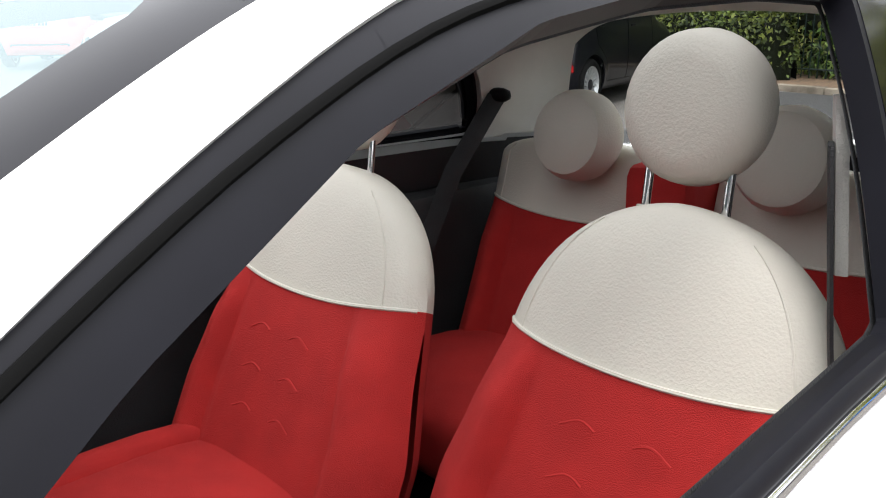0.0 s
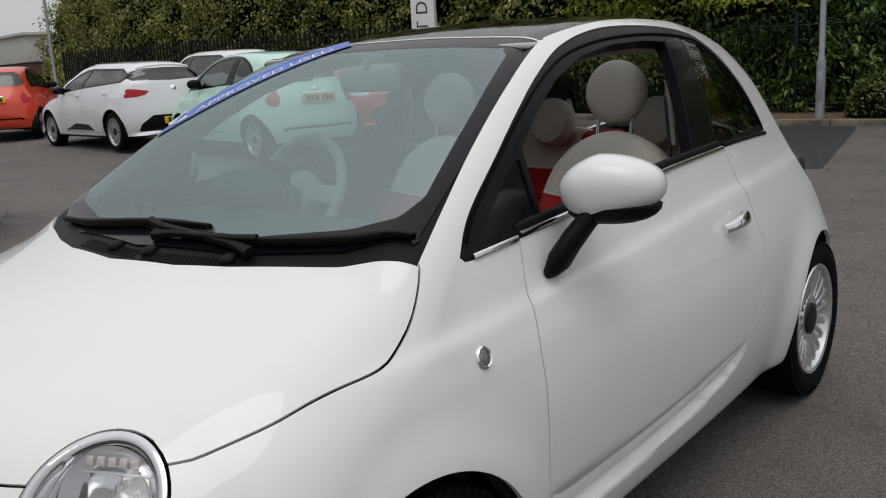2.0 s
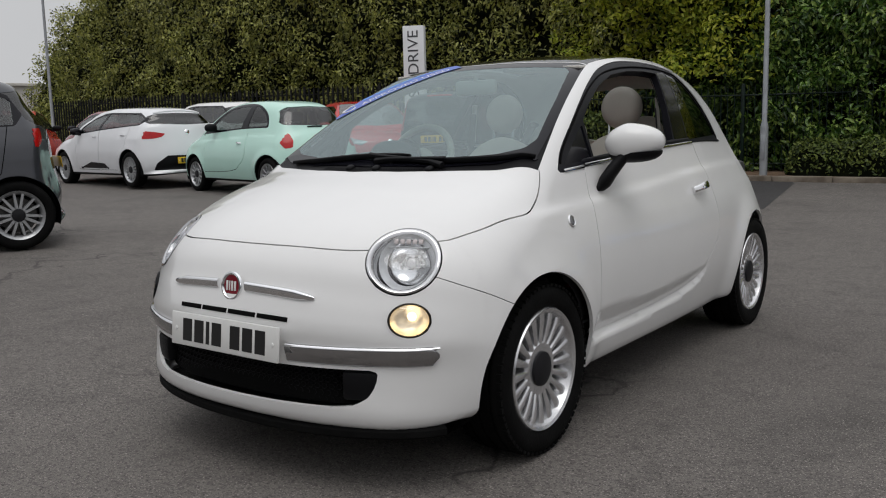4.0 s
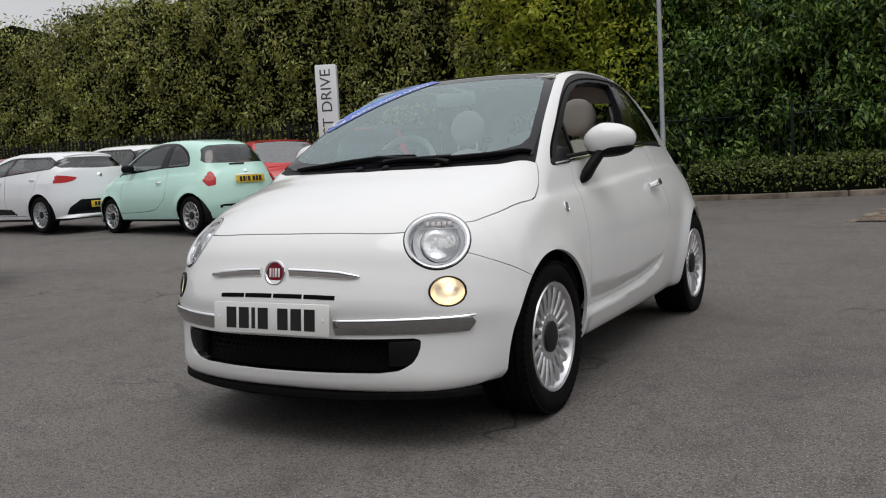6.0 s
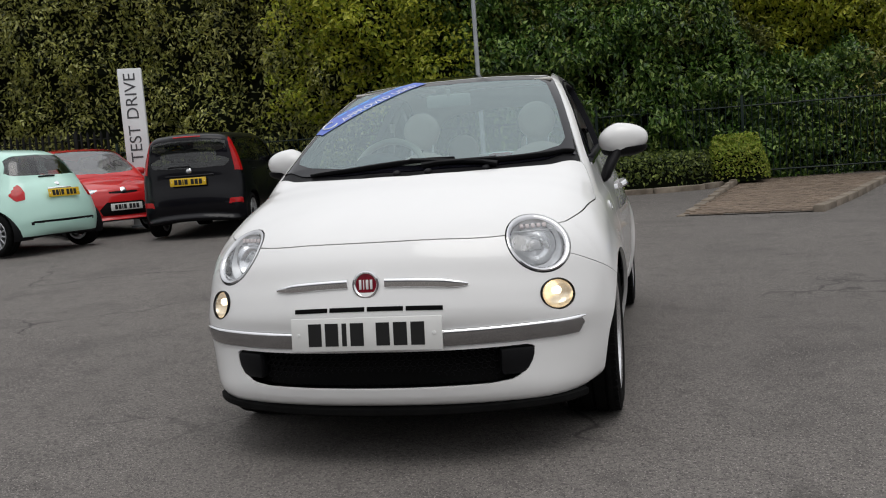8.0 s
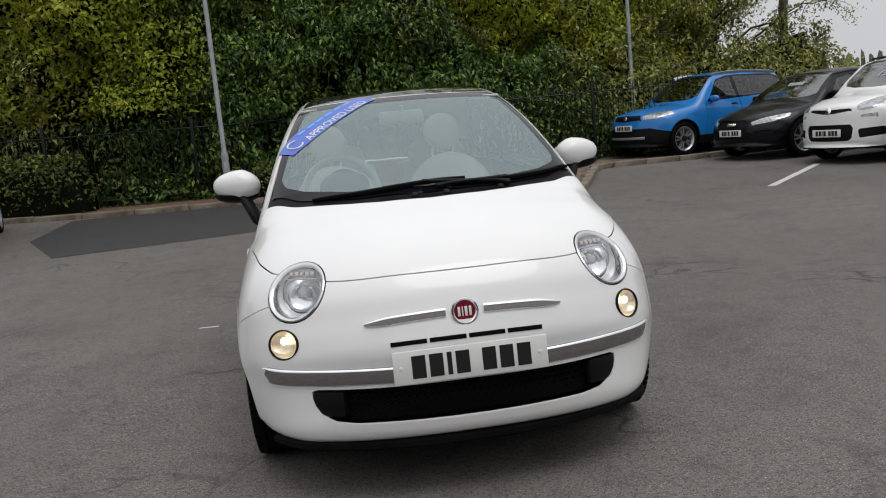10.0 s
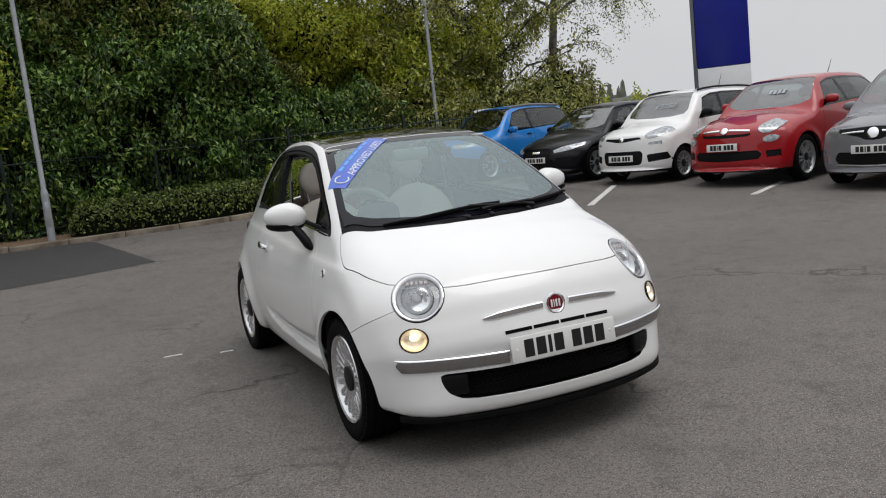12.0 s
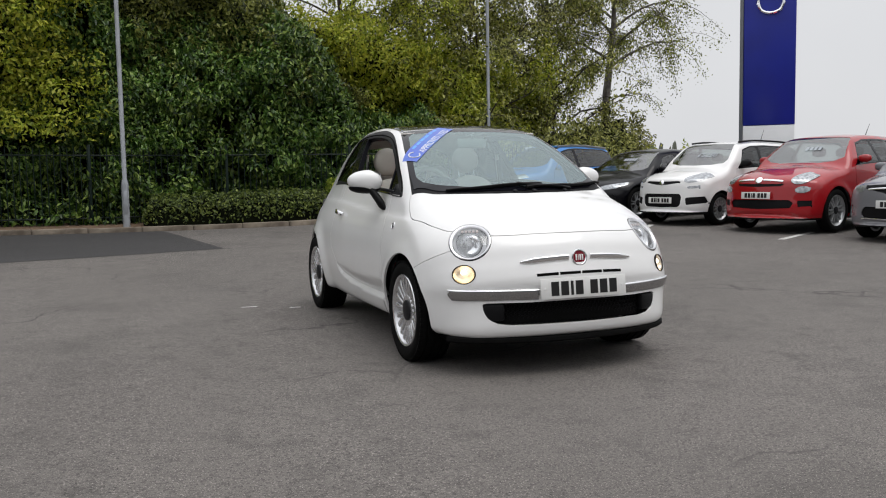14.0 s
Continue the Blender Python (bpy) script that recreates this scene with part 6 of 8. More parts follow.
def parked_car(name, label, where, heading, spec, colour, group=""):
    """A parked car from its outlines: shell, windows, lamps, grille, doors, wheels, mirrors and plates."""
    sp = spec
    sh = Shell(sp["side"], sp["width"], sp["plan"], sp.get("bow_f", (0.16, 2.3, sp["wf"] + 0.2)), sp.get("bow_r", (0.12, 2.4, sp["wr"] - 0.2)), sp["crown"], sp["round"], sp.get("floor", 0.2), sp.get("flare", ()), sp.get("creases", ()), 0.02, sp.get("taper", (0.6, 0.85, 0.2)))
    sk = Skin(sh, sp.get("h", 0.045))
    wf, wr, r, ar = sp["wf"], sp["wr"], sp["r"], sp["arch"]
    arches = [lambda p, c=c: np.hypot(p[:, 1] - c, p[:, 2] - r) - ar for c in (wf, wr)]
    far_side = lambda m: np.abs(m[:, 0]) > 0.4
    for a in arches:
        sk.cut(a, far_side)
    windows = [yz(q) for q in sp["windows"]]
    dlo = yz(sp["dlo"])
    sk.cut(dlo, far_side)
    for w in windows:
        sk.cut(w, far_side)
    screen_f, screen_r = xy(mirrored(sp["screen"])), xz(mirrored(sp["backlight"]))
    mid_y = (wf + wr) / 2
    sk.cut(screen_f, lambda m: (m[:, 2] > sp["belt"] - 0.12) & (m[:, 1] < mid_y + 0.3))
    sk.cut(screen_r, lambda m: m[:, 1] > wr - 0.15)
    patches = []
    nose_y, tail = min(q[0] for q in sp["side"]), max(q[0] for q in sp["side"])
    for pname, proj, side_of, poly, mat, sink in sp["patches"]:
        fn = {"front": xz, "rear": xz, "side": yz, "top": xy}[proj](poly)
        if side_of == "both":
            base = fn
            fn = lambda p, base=base: base(np.column_stack([np.abs(p[:, 0]), p[:, 1], p[:, 2]]))
        zone = {"front": lambda m: m[:, 1] < nose_y + 0.6, "rear": lambda m: m[:, 1] > tail - 0.3, "side": far_side, "top": lambda m: m[:, 2] > 0.6}[proj]
        sk.cut(fn, zone)
        patches.append((pname, fn, zone, mat, sink))
    shut = [yz(q) for q in sp["doors"]]
    for d in shut:
        for s in (-0.004, 0.004):
            sk.cut(lambda p, d=d: d(p) + s, far_side)
    sk.cut(lambda p: p[:, 2] - sp.get("skirt", 0.24))
    sk.settle()
    mid = sk.mid
    free = np.ones(len(sk.F), bool)

    def grab(cond):
        pick = free & cond
        free[pick] = False
        return pick

    car = tagged(new(name), label, "car", group)
    a = math.degrees(math.atan2(heading[0], -heading[1]))
    car.matrix_basis = pose(where[0], where[1], ground_z(*where), 0, 0, a)
    fs = np.abs(mid[:, 0]) > 0.4
    grab(np.logical_or.reduce([q(mid) < 0 for q in arches]) & fs)
    under = grab(mid[:, 2] < sp.get("skirt", 0.24))
    part("underbody", sk.mesh("underbody", under), BLACK, car)
    for pname, fn, zone, mat, sink in patches:
        pick = grab((fn(mid) < 0) & zone(mid))
        if not pick.any():
            continue
        both = [pick & (mid[:, 0] > 0), pick & (mid[:, 0] < 0)] if np.abs(mid[pick][:, 0]).min() > 0.06 else [pick]
        for q in both:
            if q.any():
                part(pname, sk.mesh(pname, q, sink=sink, rim=0.01), mat, car)
    for w in windows:
        pick = grab((w(mid) < 0) & fs)
        for q in (pick & (mid[:, 0] > 0), pick & (mid[:, 0] < 0)):
            if q.any():
                part("side_window", sk.mesh("side_window", q, sink=0.006), sp.get("glass", DIM_GLASS), car)
    pick = grab((dlo(mid) < 0) & fs)
    part("window_surround", sk.mesh("window_surround", pick, sink=0.002, rim=0.02), GLOSS_BLACK, car)
    pick = grab((screen_f(mid) < 0) & (mid[:, 2] > sp["belt"] - 0.12) & (mid[:, 1] < mid_y + 0.3))
    part("windscreen", sk.mesh("windscreen", pick, sink=0.004), PARKED_SCREEN, car)
    pick = grab((screen_r(mid) < 0) & (mid[:, 1] > wr - 0.15))
    part("rear_window", sk.mesh("rear_window", pick, sink=0.004), sp.get("back_glass", DARK_GLASS), car)
    paintm = colour
    gaps = np.zeros(len(free), bool)
    for d in shut:
        gaps |= (np.abs(d(mid)) < 0.004) & fs
    pick = grab(gaps)
    for piece in pieces(sk, pick):
        part("shut_line", sk.mesh("shut_line", piece, sink=0.01), GAP, car)
    for d in shut:
        pick = grab((d(mid) < 0) & fs)
        for q in (pick & (mid[:, 0] > 0), pick & (mid[:, 0] < 0)):
            o = part("door", sk.mesh("door", q, rim=0.012), paintm, car)
            s = 1 if mid[q][:, 0].mean() > 0 else -1
            hy = sp["handles"][min(shut.index(d), len(sp["handles"]) - 1)]
            P0, N0 = rest(sh, [(s * 0.8, hy[0] + 0.14 * t, hy[1]) for t in (0, 0.3, 0.7, 1)], 0.0)
            bm = bmesh.new()
            bead(bm, [p + n * k for p, n, k in zip(P0, N0, (0.0, 0.022, 0.022, 0.0))], N0, 0.026, 0.012, 4)
            part("door_handle", bm, sp.get("handle_mat", paintm), o)
    if sp.get("roof_bar"):
        for s in (1, -1):
            P0, N0 = rest(sh, [(s * sp["roof_bar"][0], y, sp["roof_bar"][3]) for y in np.linspace(sp["roof_bar"][1], sp["roof_bar"][2], 12)])
            bm = bmesh.new()
            bead(bm, P0 + N0 * 0.02, N0, 0.025, 0.03, 4)
            part("roof_rail", bm, BLACK, car)
    pick = grab((mid[:, 1] < wf) & (mid[:, 2] < sp.get("bonnet_z", 0.72)))
    part("front_bumper", sk.mesh("front_bumper", pick, rim=0.01), sp.get("bumper_mat", paintm), car)
    pick = grab((mid[:, 1] > wr + 0.15) & (mid[:, 2] < 0.55))
    part("rear_bumper", sk.mesh("rear_bumper", pick, rim=0.01), sp.get("rear_mat", paintm), car)
    pick = grab((mid[:, 1] < wf + 0.55) & (np.abs(mid[:, 0]) < 0.62) & (mid[:, 2] > 0.6))
    part("bonnet", sk.mesh("bonnet", pick, rim=0.01), paintm, car)
    pick = grab(free)
    part("body_shell", sk.mesh("body_shell", pick, rim=0.014), paintm, car)
    for s in (1, -1):
        for c in (wf, wr):
            bm = bmesh.new()
            x1 = sp["track"] + 0.1
            ring = [[bm.verts.new((s * xx, c + (ar + 0.006) * math.cos(t), r + (ar + 0.006) * math.sin(t))) for t in np.linspace(-0.3, math.pi + 0.3, 20)] for xx in (x1 - 0.02, 0.45)]
            for k in range(19):
                bm.faces.new((ring[0][k], ring[0][k + 1], ring[1][k + 1], ring[1][k]))
            bm.faces.new(ring[1])
            part("arch_liner", bm, BLACK, car)
    wheel_set(car, [(sx * sp["track"], c) for c in (wf, wr) for sx in (1, -1)], r, sp["rim"], 0.19, sp.get("wheel_style", "star"), sp.get("spokes", 5), sp.get("rim_mat", STEEL_RIM))
    # mirrors
    for s in (1, -1):
        y0, z0 = sp["mirror"]
        P0, N0 = rest(sh, [(s * 0.7, y0, z0 - 0.05)])
        bm = bmesh.new()
        blob(bm, (P0[0][0] + s * 0.1, y0 - 0.01, z0), (0.105, 0.06, 0.065), 3, 2.6)
        mm = part("door_mirror", bm, sp.get("mirror_mat", paintm), car)
        bm = bmesh.new()
        box(bm, (min(P0[0][0] - s * 0.03, P0[0][0] + s * 0.06), y0 - 0.03, z0 - 0.07), (max(P0[0][0] - s * 0.03, P0[0][0] + s * 0.06), y0 + 0.02, z0 - 0.03), 0.01)
        part("mirror_foot", bm, BLACK, mm)
    # cabin
    b0 = sp["belt"]
    bm = bmesh.new()
    box(bm, (-0.66, wf + 0.25, 0.25), (0.66, wr + 0.1, 0.45), 0.03)
    part("cabin_floor", bm, CARPET, car)
    bm = bmesh.new()
    box(bm, (-0.64, wf + 0.3, 0.55), (0.64, wf + 0.62, b0 - 0.05), 0.05)
    part("dashboard", bm, CABIN_GREY, car)
    for sx in (-0.35, 0.35):
        for yy in (mid_y + 0.02, mid_y + 0.82):
            bm = bmesh.new()
            box(bm, (sx - 0.23, yy, 0.4), (sx + 0.23, yy + 0.14, b0 + 0.1), 0.06, pose(0, yy, 0.4, -16, 0, 0) @ pose(0, -yy, -0.4))
            st = part("seat", bm, sp.get("seat_mat", SEAT_GREY), car)
            bm = bmesh.new()
            blob(bm, (sx, yy + 0.25, b0 + 0.2), (0.13, 0.05, 0.085), 2, 3)
            part("headrest", bm, sp.get("seat_mat", SEAT_GREY), st)
    # plates
    if sp.get("front_plate"):
        y, z, tilt = sp["front_plate"]
        number_plate(car, axis_pose((0, y, z), (0, -1, tilt)), PLATE, "white plate with black bars")
    if sp.get("rear_plate"):
        y, z, tilt = sp["rear_plate"]
        number_plate(car, axis_pose((0, y, z), (0, 1, tilt)), YELLOW_PLATE, "yellow plate with black bars")
    for kind, data in sp.get("extras", ()):
        if kind == "bar":
            nm_, pts, w, h, mat = data
            P0, N0 = rest(sh, pts)
            bm = bmesh.new()
            bead(bm, P0, N0, w, h, 5)
            part(nm_, bm, mat, car)
        elif kind == "disc":
            nm_, c, rad, mat = data
            P0, N0 = rest(sh, [c])
            bm = bmesh.new()
            lathe(bm, [(0, 0.012), (rad * 0.8, 0.011), (rad, 0.004), (rad, -0.004)], 24, axis_pose(P0[0], N0[0]))
            part(nm_, bm, mat, car)
        elif kind == "text":
            txt, c, size = data
            P0, N0 = rest(sh, [c], 0.004)
            me = letters(txt, size)
            me.transform(axis_pose(P0[0], N0[0]))
            part("price_lettering", me, PRICE_INK, car, "price lettered on the windscreen")
        elif kind == "bars":
            c, n, w, h = data
            P0, N0 = rest(sh, [c], 0.004)
            for k in range(n):
                bm = bmesh.new()
                box(bm, ((k - n / 2) * w * 1.35, -h / 2, 0), ((k - n / 2) * w * 1.35 + w, h / 2, 0.002), 0, axis_pose(P0[0], N0[0]))
                part("price_bar", bm, PRICE_INK, car)
        elif kind == "aerial":
            bm = bmesh.new()
            tube(bm, data, [0.008, 0.003], 6)
            part("roof_aerial", bm, BLACK, car)
    return car


def inset(poly, d):
    """An outline drawn in by d towards its middle."""
    p = np.array(poly, float)
    c = p.mean(0)
    q = p - c
    n = np.linalg.norm(q, axis=1)[:, None]
    return [tuple(v) for v in c + q * np.maximum(0, 1 - d / n)]


def hatch(wb, fo, ro, H, W, nose_z, cowl, top_y, roof_end, slant, belt, r=0.3, five=True, pillar=0.15, tail_z=1.0, **more):
    """Outlines of a hatchback from its main sizes: wheelbase, overhangs, height, width, bonnet, screen, roof and tail."""
    wf, wr = -wb / 2, wb / 2
    yf, yr = wf - fo, wr + ro
    cy, cz = cowl
    hw = W / 2
    side = [(yf + 0.02, 0.3), (yf, 0.42), (yf + 0.01, 0.54), (yf + 0.045, nose_z - 0.1), (yf + 0.12, nose_z), (yf + 0.4, nose_z + 0.45 * (cz - nose_z)), (yf + 0.75, cz - 0.055), (cy, cz), ((cy * 2 + top_y) / 3, cz + 0.37 * (H - 0.06 - cz)),
            ((cy + top_y * 2) / 3, cz + 0.72 * (H - 0.06 - cz)), (top_y, H - 0.055), (top_y + 0.35, H - 0.012), (0.35, H), (roof_end - 0.35, H - 0.025), (roof_end, H - 0.085), (roof_end + slant * 0.5, (H - 0.085 + tail_z) / 2), (roof_end + slant, tail_z),
            (yr - 0.05, 0.8), (yr, 0.55), (yr - 0.02, 0.36), (yr - 0.14, 0.22), (0, 0.18), (yf + 0.15, 0.2)]
    bf, br = belt
    b = (bf + br) / 2
    width = [(0.1, 0.9 * hw), (0.3, 0.965 * hw), (0.48, 0.995 * hw), (0.66, hw), (b - 0.16, 0.98 * hw), (b, 0.93 * hw), (b + 0.1, 0.88 * hw), (H - 0.16, 0.715 * hw), (H, 0.6 * hw), (H + 0.2, 0.48 * hw)]
    plan = [(yf - 0.3, 0.9), (yf + 0.25, 0.95), (wf + 0.1, 0.99), (0, 1.0), (wr - 0.2, 0.99), (yr - 0.25, 0.94), (yr + 0.3, 0.86)]
    crown = [(yf, 0.02), (cy, 0.05), (top_y, 0.04), (roof_end, 0.05), (yr, 0.04)]
    rounds = [(yf, 0.14), (wf, 0.12), (cy, 0.09), (top_y, 0.07), (roof_end, 0.1), (yr, 0.14)]
    screen = [(0, cy + 0.015), (0.35, cy + 0.05), (0.58, cy + 0.12), (0.79 * hw, cy + 0.2), (0.63 * hw, top_y + 0.06), (0.3, top_y + 0.01), (0, top_y)]
    zt = tail_z
    backlight = [(0, H - 0.13), (0.4, H - 0.14), (0.62 * hw, H - 0.18), (0.74 * hw, zt + 0.07), (0.68 * hw, zt + 0.02), (0, zt)]
    dlo = [(cy + 0.3, bf), (cy + 0.42, bf + 0.1), (top_y + 0.02, H - 0.17), (top_y + 0.3, H - 0.105), (0.3, H - 0.092), (roof_end - 0.3, H - 0.12), (roof_end - 0.08, H - 0.2), (roof_end + 0.03, br + 0.12), (roof_end - 0.05, br + 0.01), (pillar, (bf + br) / 2)]
    def cut_at(lo, hi):
        ys = np.linspace(lo, hi, 9)
        top = [(y, float(np.interp(y, [p[0] for p in dlo[:8]], [p[1] for p in dlo[:8]])) - 0.025) for y in ys]
        low = [(y, float(np.interp(y, [cy + 0.3, pillar, roof_end], [bf, (bf + br) / 2, br + 0.01])) + 0.022) for y in ys[::-1]]
        return [p for p in top if p[1] > bf + 0.03] + [p for p in low if p[1] < H]
    windows = [cut_at(cy + 0.44, pillar - 0.03), cut_at(pillar + 0.04, roof_end - 0.06)]
    front_door = [(cy + 0.27, bf - 0.02), (cy + 0.24, 0.6), (cy + 0.26, 0.3), (pillar, 0.3), (pillar + 0.02, 0.8), (pillar, b + 0.02), (cy + 0.4, b + 0.02)]
    rear_door = [(pillar + 0.01, b + 0.02), (pillar + 0.03, 0.8), (pillar + 0.01, 0.3), (wr - 0.42, 0.3), (wr - 0.36, 0.55), (wr - 0.12, 0.72), (wr - 0.02, br + 0.02)]
    spec = dict(side=side, width=width, plan=plan, crown=crown, round=rounds, wf=wf, wr=wr, r=r, arch=r + 0.045, belt=b, dlo=dlo, windows=windows, screen=screen, backlight=backlight, patches=[], doors=[front_door, rear_door] if five else [front_door],
                handles=[(pillar - 0.22, b - 0.12), (wr - 0.28, b - 0.1)], rim=r * 0.71, track=hw - 0.12, mirror=(cy + 0.42, bf + 0.05), h=0.034, flare=[(wf, r, r + 0.04, 0.012, 0.07), (wr, r, r + 0.04, 0.014, 0.08)])
    spec.update(more)
    return spec


def lamp_poly(cx, cz, rx, rz, tilt=0.0, n=14):
    t = radians(tilt)
    return [(cx + rx * math.cos(a) * math.cos(t) - rz * math.sin(a) * math.sin(t), cz + rx * math.cos(a) * math.sin(t) + rz * math.sin(a) * math.cos(t)) for a in np.linspace(0, 2 * math.pi, n, endpoint=False)]


MINT = paint("mint_paint", (0.48, 0.73, 0.64))
ORANGE = paint("orange_red_paint", (0.62, 0.055, 0.02))
RED = paint("red_paint", (0.3, 0.006, 0.01))
BRIGHT_RED = paint("bright_red_paint", (0.5, 0.012, 0.014))
DARK_RED = paint("dark_red_paint", (0.2, 0.01, 0.02))
SILVER_WHITE = paint("pale_silver_paint", (0.72, 0.73, 0.75))
BLACK_PAINT = material("black_paint", (0.003, 0.003, 0.005), rough=0.3, spec=0.12, coat=0.35, coat_rough=0.02, vary=0.2, scale=3)
GREY_PAINT = paint("dark_grey_paint", (0.032, 0.034, 0.042))
MID_GREY = paint("steel_grey_paint", (0.16, 0.16, 0.172))
BLUE = paint("blue_paint", (0.01, 0.17, 0.5))

city_spec = dict(side=CITY_SIDE, width=CITY_WIDTH, plan=CITY_PLAN, crown=CITY_CROWN, round=CITY_ROUND, bow_f=(0.15, 2.4, -1.0), bow_r=(0.13, 2.4, 1.0), flare=CITY_FLARE, creases=CITY_CREASES[:1], taper=(0.6, 0.8, 0.25), wf=-1.15, wr=1.15, r=0.292, arch=0.34,
                 belt=1.0, dlo=DLO, windows=[[(-0.78, 1.0), (-0.67, 1.075)] + DOOR_GLASS[1:9] + [(0.27, 1.04), (-0.13, 1.02)], QUARTER], screen=[(0, -1.17), (0.3, -1.135), (0.52, -1.05), (0.64, -0.97), (0.6, -0.755), (0.54, -0.5), (0.484, -0.278), (0.3, -0.305), (0, -0.32)],
                 backlight=[(0, 1.345), (0.38, 1.33), (0.47, 1.28), (0.56, 1.09), (0.52, 1.06), (0, 1.05)], doors=[DOOR], handles=[(0.26, 0.815)], rim=0.205, track=0.678, mirror=(-0.5, 1.05), h=0.045, handle_mat=CHROME, wheel_style="fan", spokes=12, rear_plate=(1.645, 0.8, 0.12),
                 patches=[("tail_lamp", "rear", "both", [(0.51, 0.94), (0.65, 0.92), (0.67, 0.81), (0.635, 0.715), (0.53, 0.73), (0.5, 0.83)], TAIL_RED, -0.004), ("rear_grille", "rear", "", mirrored([(0, 0.44), (0.5, 0.44), (0.53, 0.42), (0.5, 0.4), (0, 0.4)]), BLACK, 0.004)],
                 extras=[("bar", ("plate_bar", [(x, 1.6, 0.885) for x in np.linspace(-0.2, 0.2, 6)], 0.025, 0.014, CHROME)), ("disc", ("badge", (0, 1.57, 0.96), 0.035, CHROME)), ("bar", ("rear_wiper", [(x, 1.5, 1.08 + 0.02 * abs(x)) for x in np.linspace(-0.05, 0.22, 6)], 0.02, 0.02, BLACK))],
                 mirror_mat=BLACK, back_glass=DIM_GLASS)


def along(wheel_rear, heading, side, track, wr):
    """The middle of a car from the place of one rear wheel; side: +1 for the car's left."""
    d = Vector((heading[0], heading[1])).normalized()
    # local +x is the car's left when the front looks to -y
    lx = Vector((-d.y, d.x))
    p = Vector(wheel_rear) - lx * side * track + d * wr
    return p.x, p.y


HL_ROW = (-0.98, 0.2)
parked_car("mint_car", "pale mint three-door retro hatchback, rear towards the lane", along((-7.62, 5.33), HL_ROW, 1, 0.74, 1.15), HL_ROW, city_spec, MINT, "parked cars")
orange_spec = dict(city_spec)
parked_car("orange_car", "orange-red retro hatchback parked tail out", (-17.3, 6.7), (-0.8, 0.6), orange_spec, ORANGE, "parked cars")
clio = hatch(2.59, 0.83, 0.64, 1.42, 1.73, 0.76, (-0.95, 0.98), -0.25, 1.55, 0.25, (0.95, 1.07), 0.315, True, 0.2, 1.08, rear_plate=(1.93, 0.46, 0.05), spokes=8, back_glass=DARK_GLASS,
             patches=[("tail_lamp", "rear", "both", [(0.4, 0.93), (0.6, 0.965), (0.78, 0.985), (0.86, 0.95), (0.86, 0.88), (0.78, 0.84), (0.6, 0.845), (0.46, 0.875)], TAIL_RED, -0.004), ("rear_diffuser", "rear", "", mirrored([(0, 0.55), (0.42, 0.55), (0.6, 0.42), (0.64, 0.3), (0, 0.3)]), BLACK, 0.004), ("door_strip", "side", "both", [(-0.55, 0.33), (0.55, 0.33), (0.4, 0.42), (-0.1, 0.44)], GLOSS_BLACK, -0.006)],
             extras=[("disc", ("badge", (0, 1.9, 0.97), 0.045, CHROME)), ("bar", ("roof_spoiler", [(x, 1.58, 1.365) for x in np.linspace(-0.5, 0.5, 8)], 0.05, 0.02, SILVER_WHITE))], mirror_mat=GLOSS_BLACK)
parked_car("white_hatchback", "silvery white five-door hatchback, tail towards the lane", along((-11.3, 5.5), (-0.993, 0.115), 1, 0.8, 1.295), (-0.993, 0.115), clio, SILVER_WHITE, "parked cars")
mpv = hatch(2.6, 0.8, 0.75, 1.54, 1.78, 0.8, (-0.95, 1.02), -0.3, 1.75, 0.2, (0.98, 1.05), 0.31, True, 0.2, 1.02, rear_plate=(2.02, 0.8, 0.0), back_glass=DARK_GLASS, h=0.07)
parked_car("white_family_car", "white family car behind the mint hatchback", (-14.2, 9.8), (-0.97, 0.25), mpv, WHITE, "parked cars")
parked_car("dark_red_car", "dark red hatchback behind the white hatchback", (-17.4, 9.3), (-0.97, 0.25), dict(clio, h=0.07), DARK_RED, "parked cars")
grey_spec = hatch(2.6, 0.85, 0.5, 1.66, 1.8, 0.9, (-0.95, 1.1), -0.3, 1.4, 0.3, (1.05, 1.15), 0.325, True, 0.2, 1.15, rear_plate=(1.81, 0.8, 0.1), spokes=7,
                  patches=[("tail_lamp", "rear", "both", [(0.6, 1.14), (0.74, 1.13), (0.9, 1.08), (0.88, 0.98), (0.76, 0.96), (0.64, 1.02)], TAIL_RED, -0.005)])
parked_car("grey_hatchback", "dark grey hatchback standing in the lane", along((-5.9, 0.575), (-0.36, -0.93), 1, 0.83, 1.3), (-0.36, -0.93), grey_spec, GREY_PAINT, "parked cars")
PANDA_WIDTH = [(0.1, 0.71), (0.3, 0.76), (0.48, 0.785), (0.66, 0.79), (0.85, 0.78), (1.03, 0.752), (1.15, 0.73), (1.37, 0.66), (1.53, 0.6), (1.73, 0.5)]
panda = hatch(2.3, 0.75, 0.6, 1.53, 1.58, 0.86, (-0.95, 1.06), -0.4, 1.62, 0.06, (1.0, 1.06), 0.287, True, 0.12, 0.98, bow_r=(0.08, 3.0, 1.0), bow_f=(0.15, 2.6, -1.0), taper=(0.9, 0.9, 0.12), width=PANDA_WIDTH, backlight=[(0, 1.39), (0.42, 1.385), (0.53, 1.35), (0.575, 1.06), (0.52, 1.0), (0, 0.985)], roof_bar=(0.53, -0.3, 1.45, 1.53), spokes=7, handle_mat=BLACK, mirror_mat=BLACK, mirror=(-0.5, 1.1))
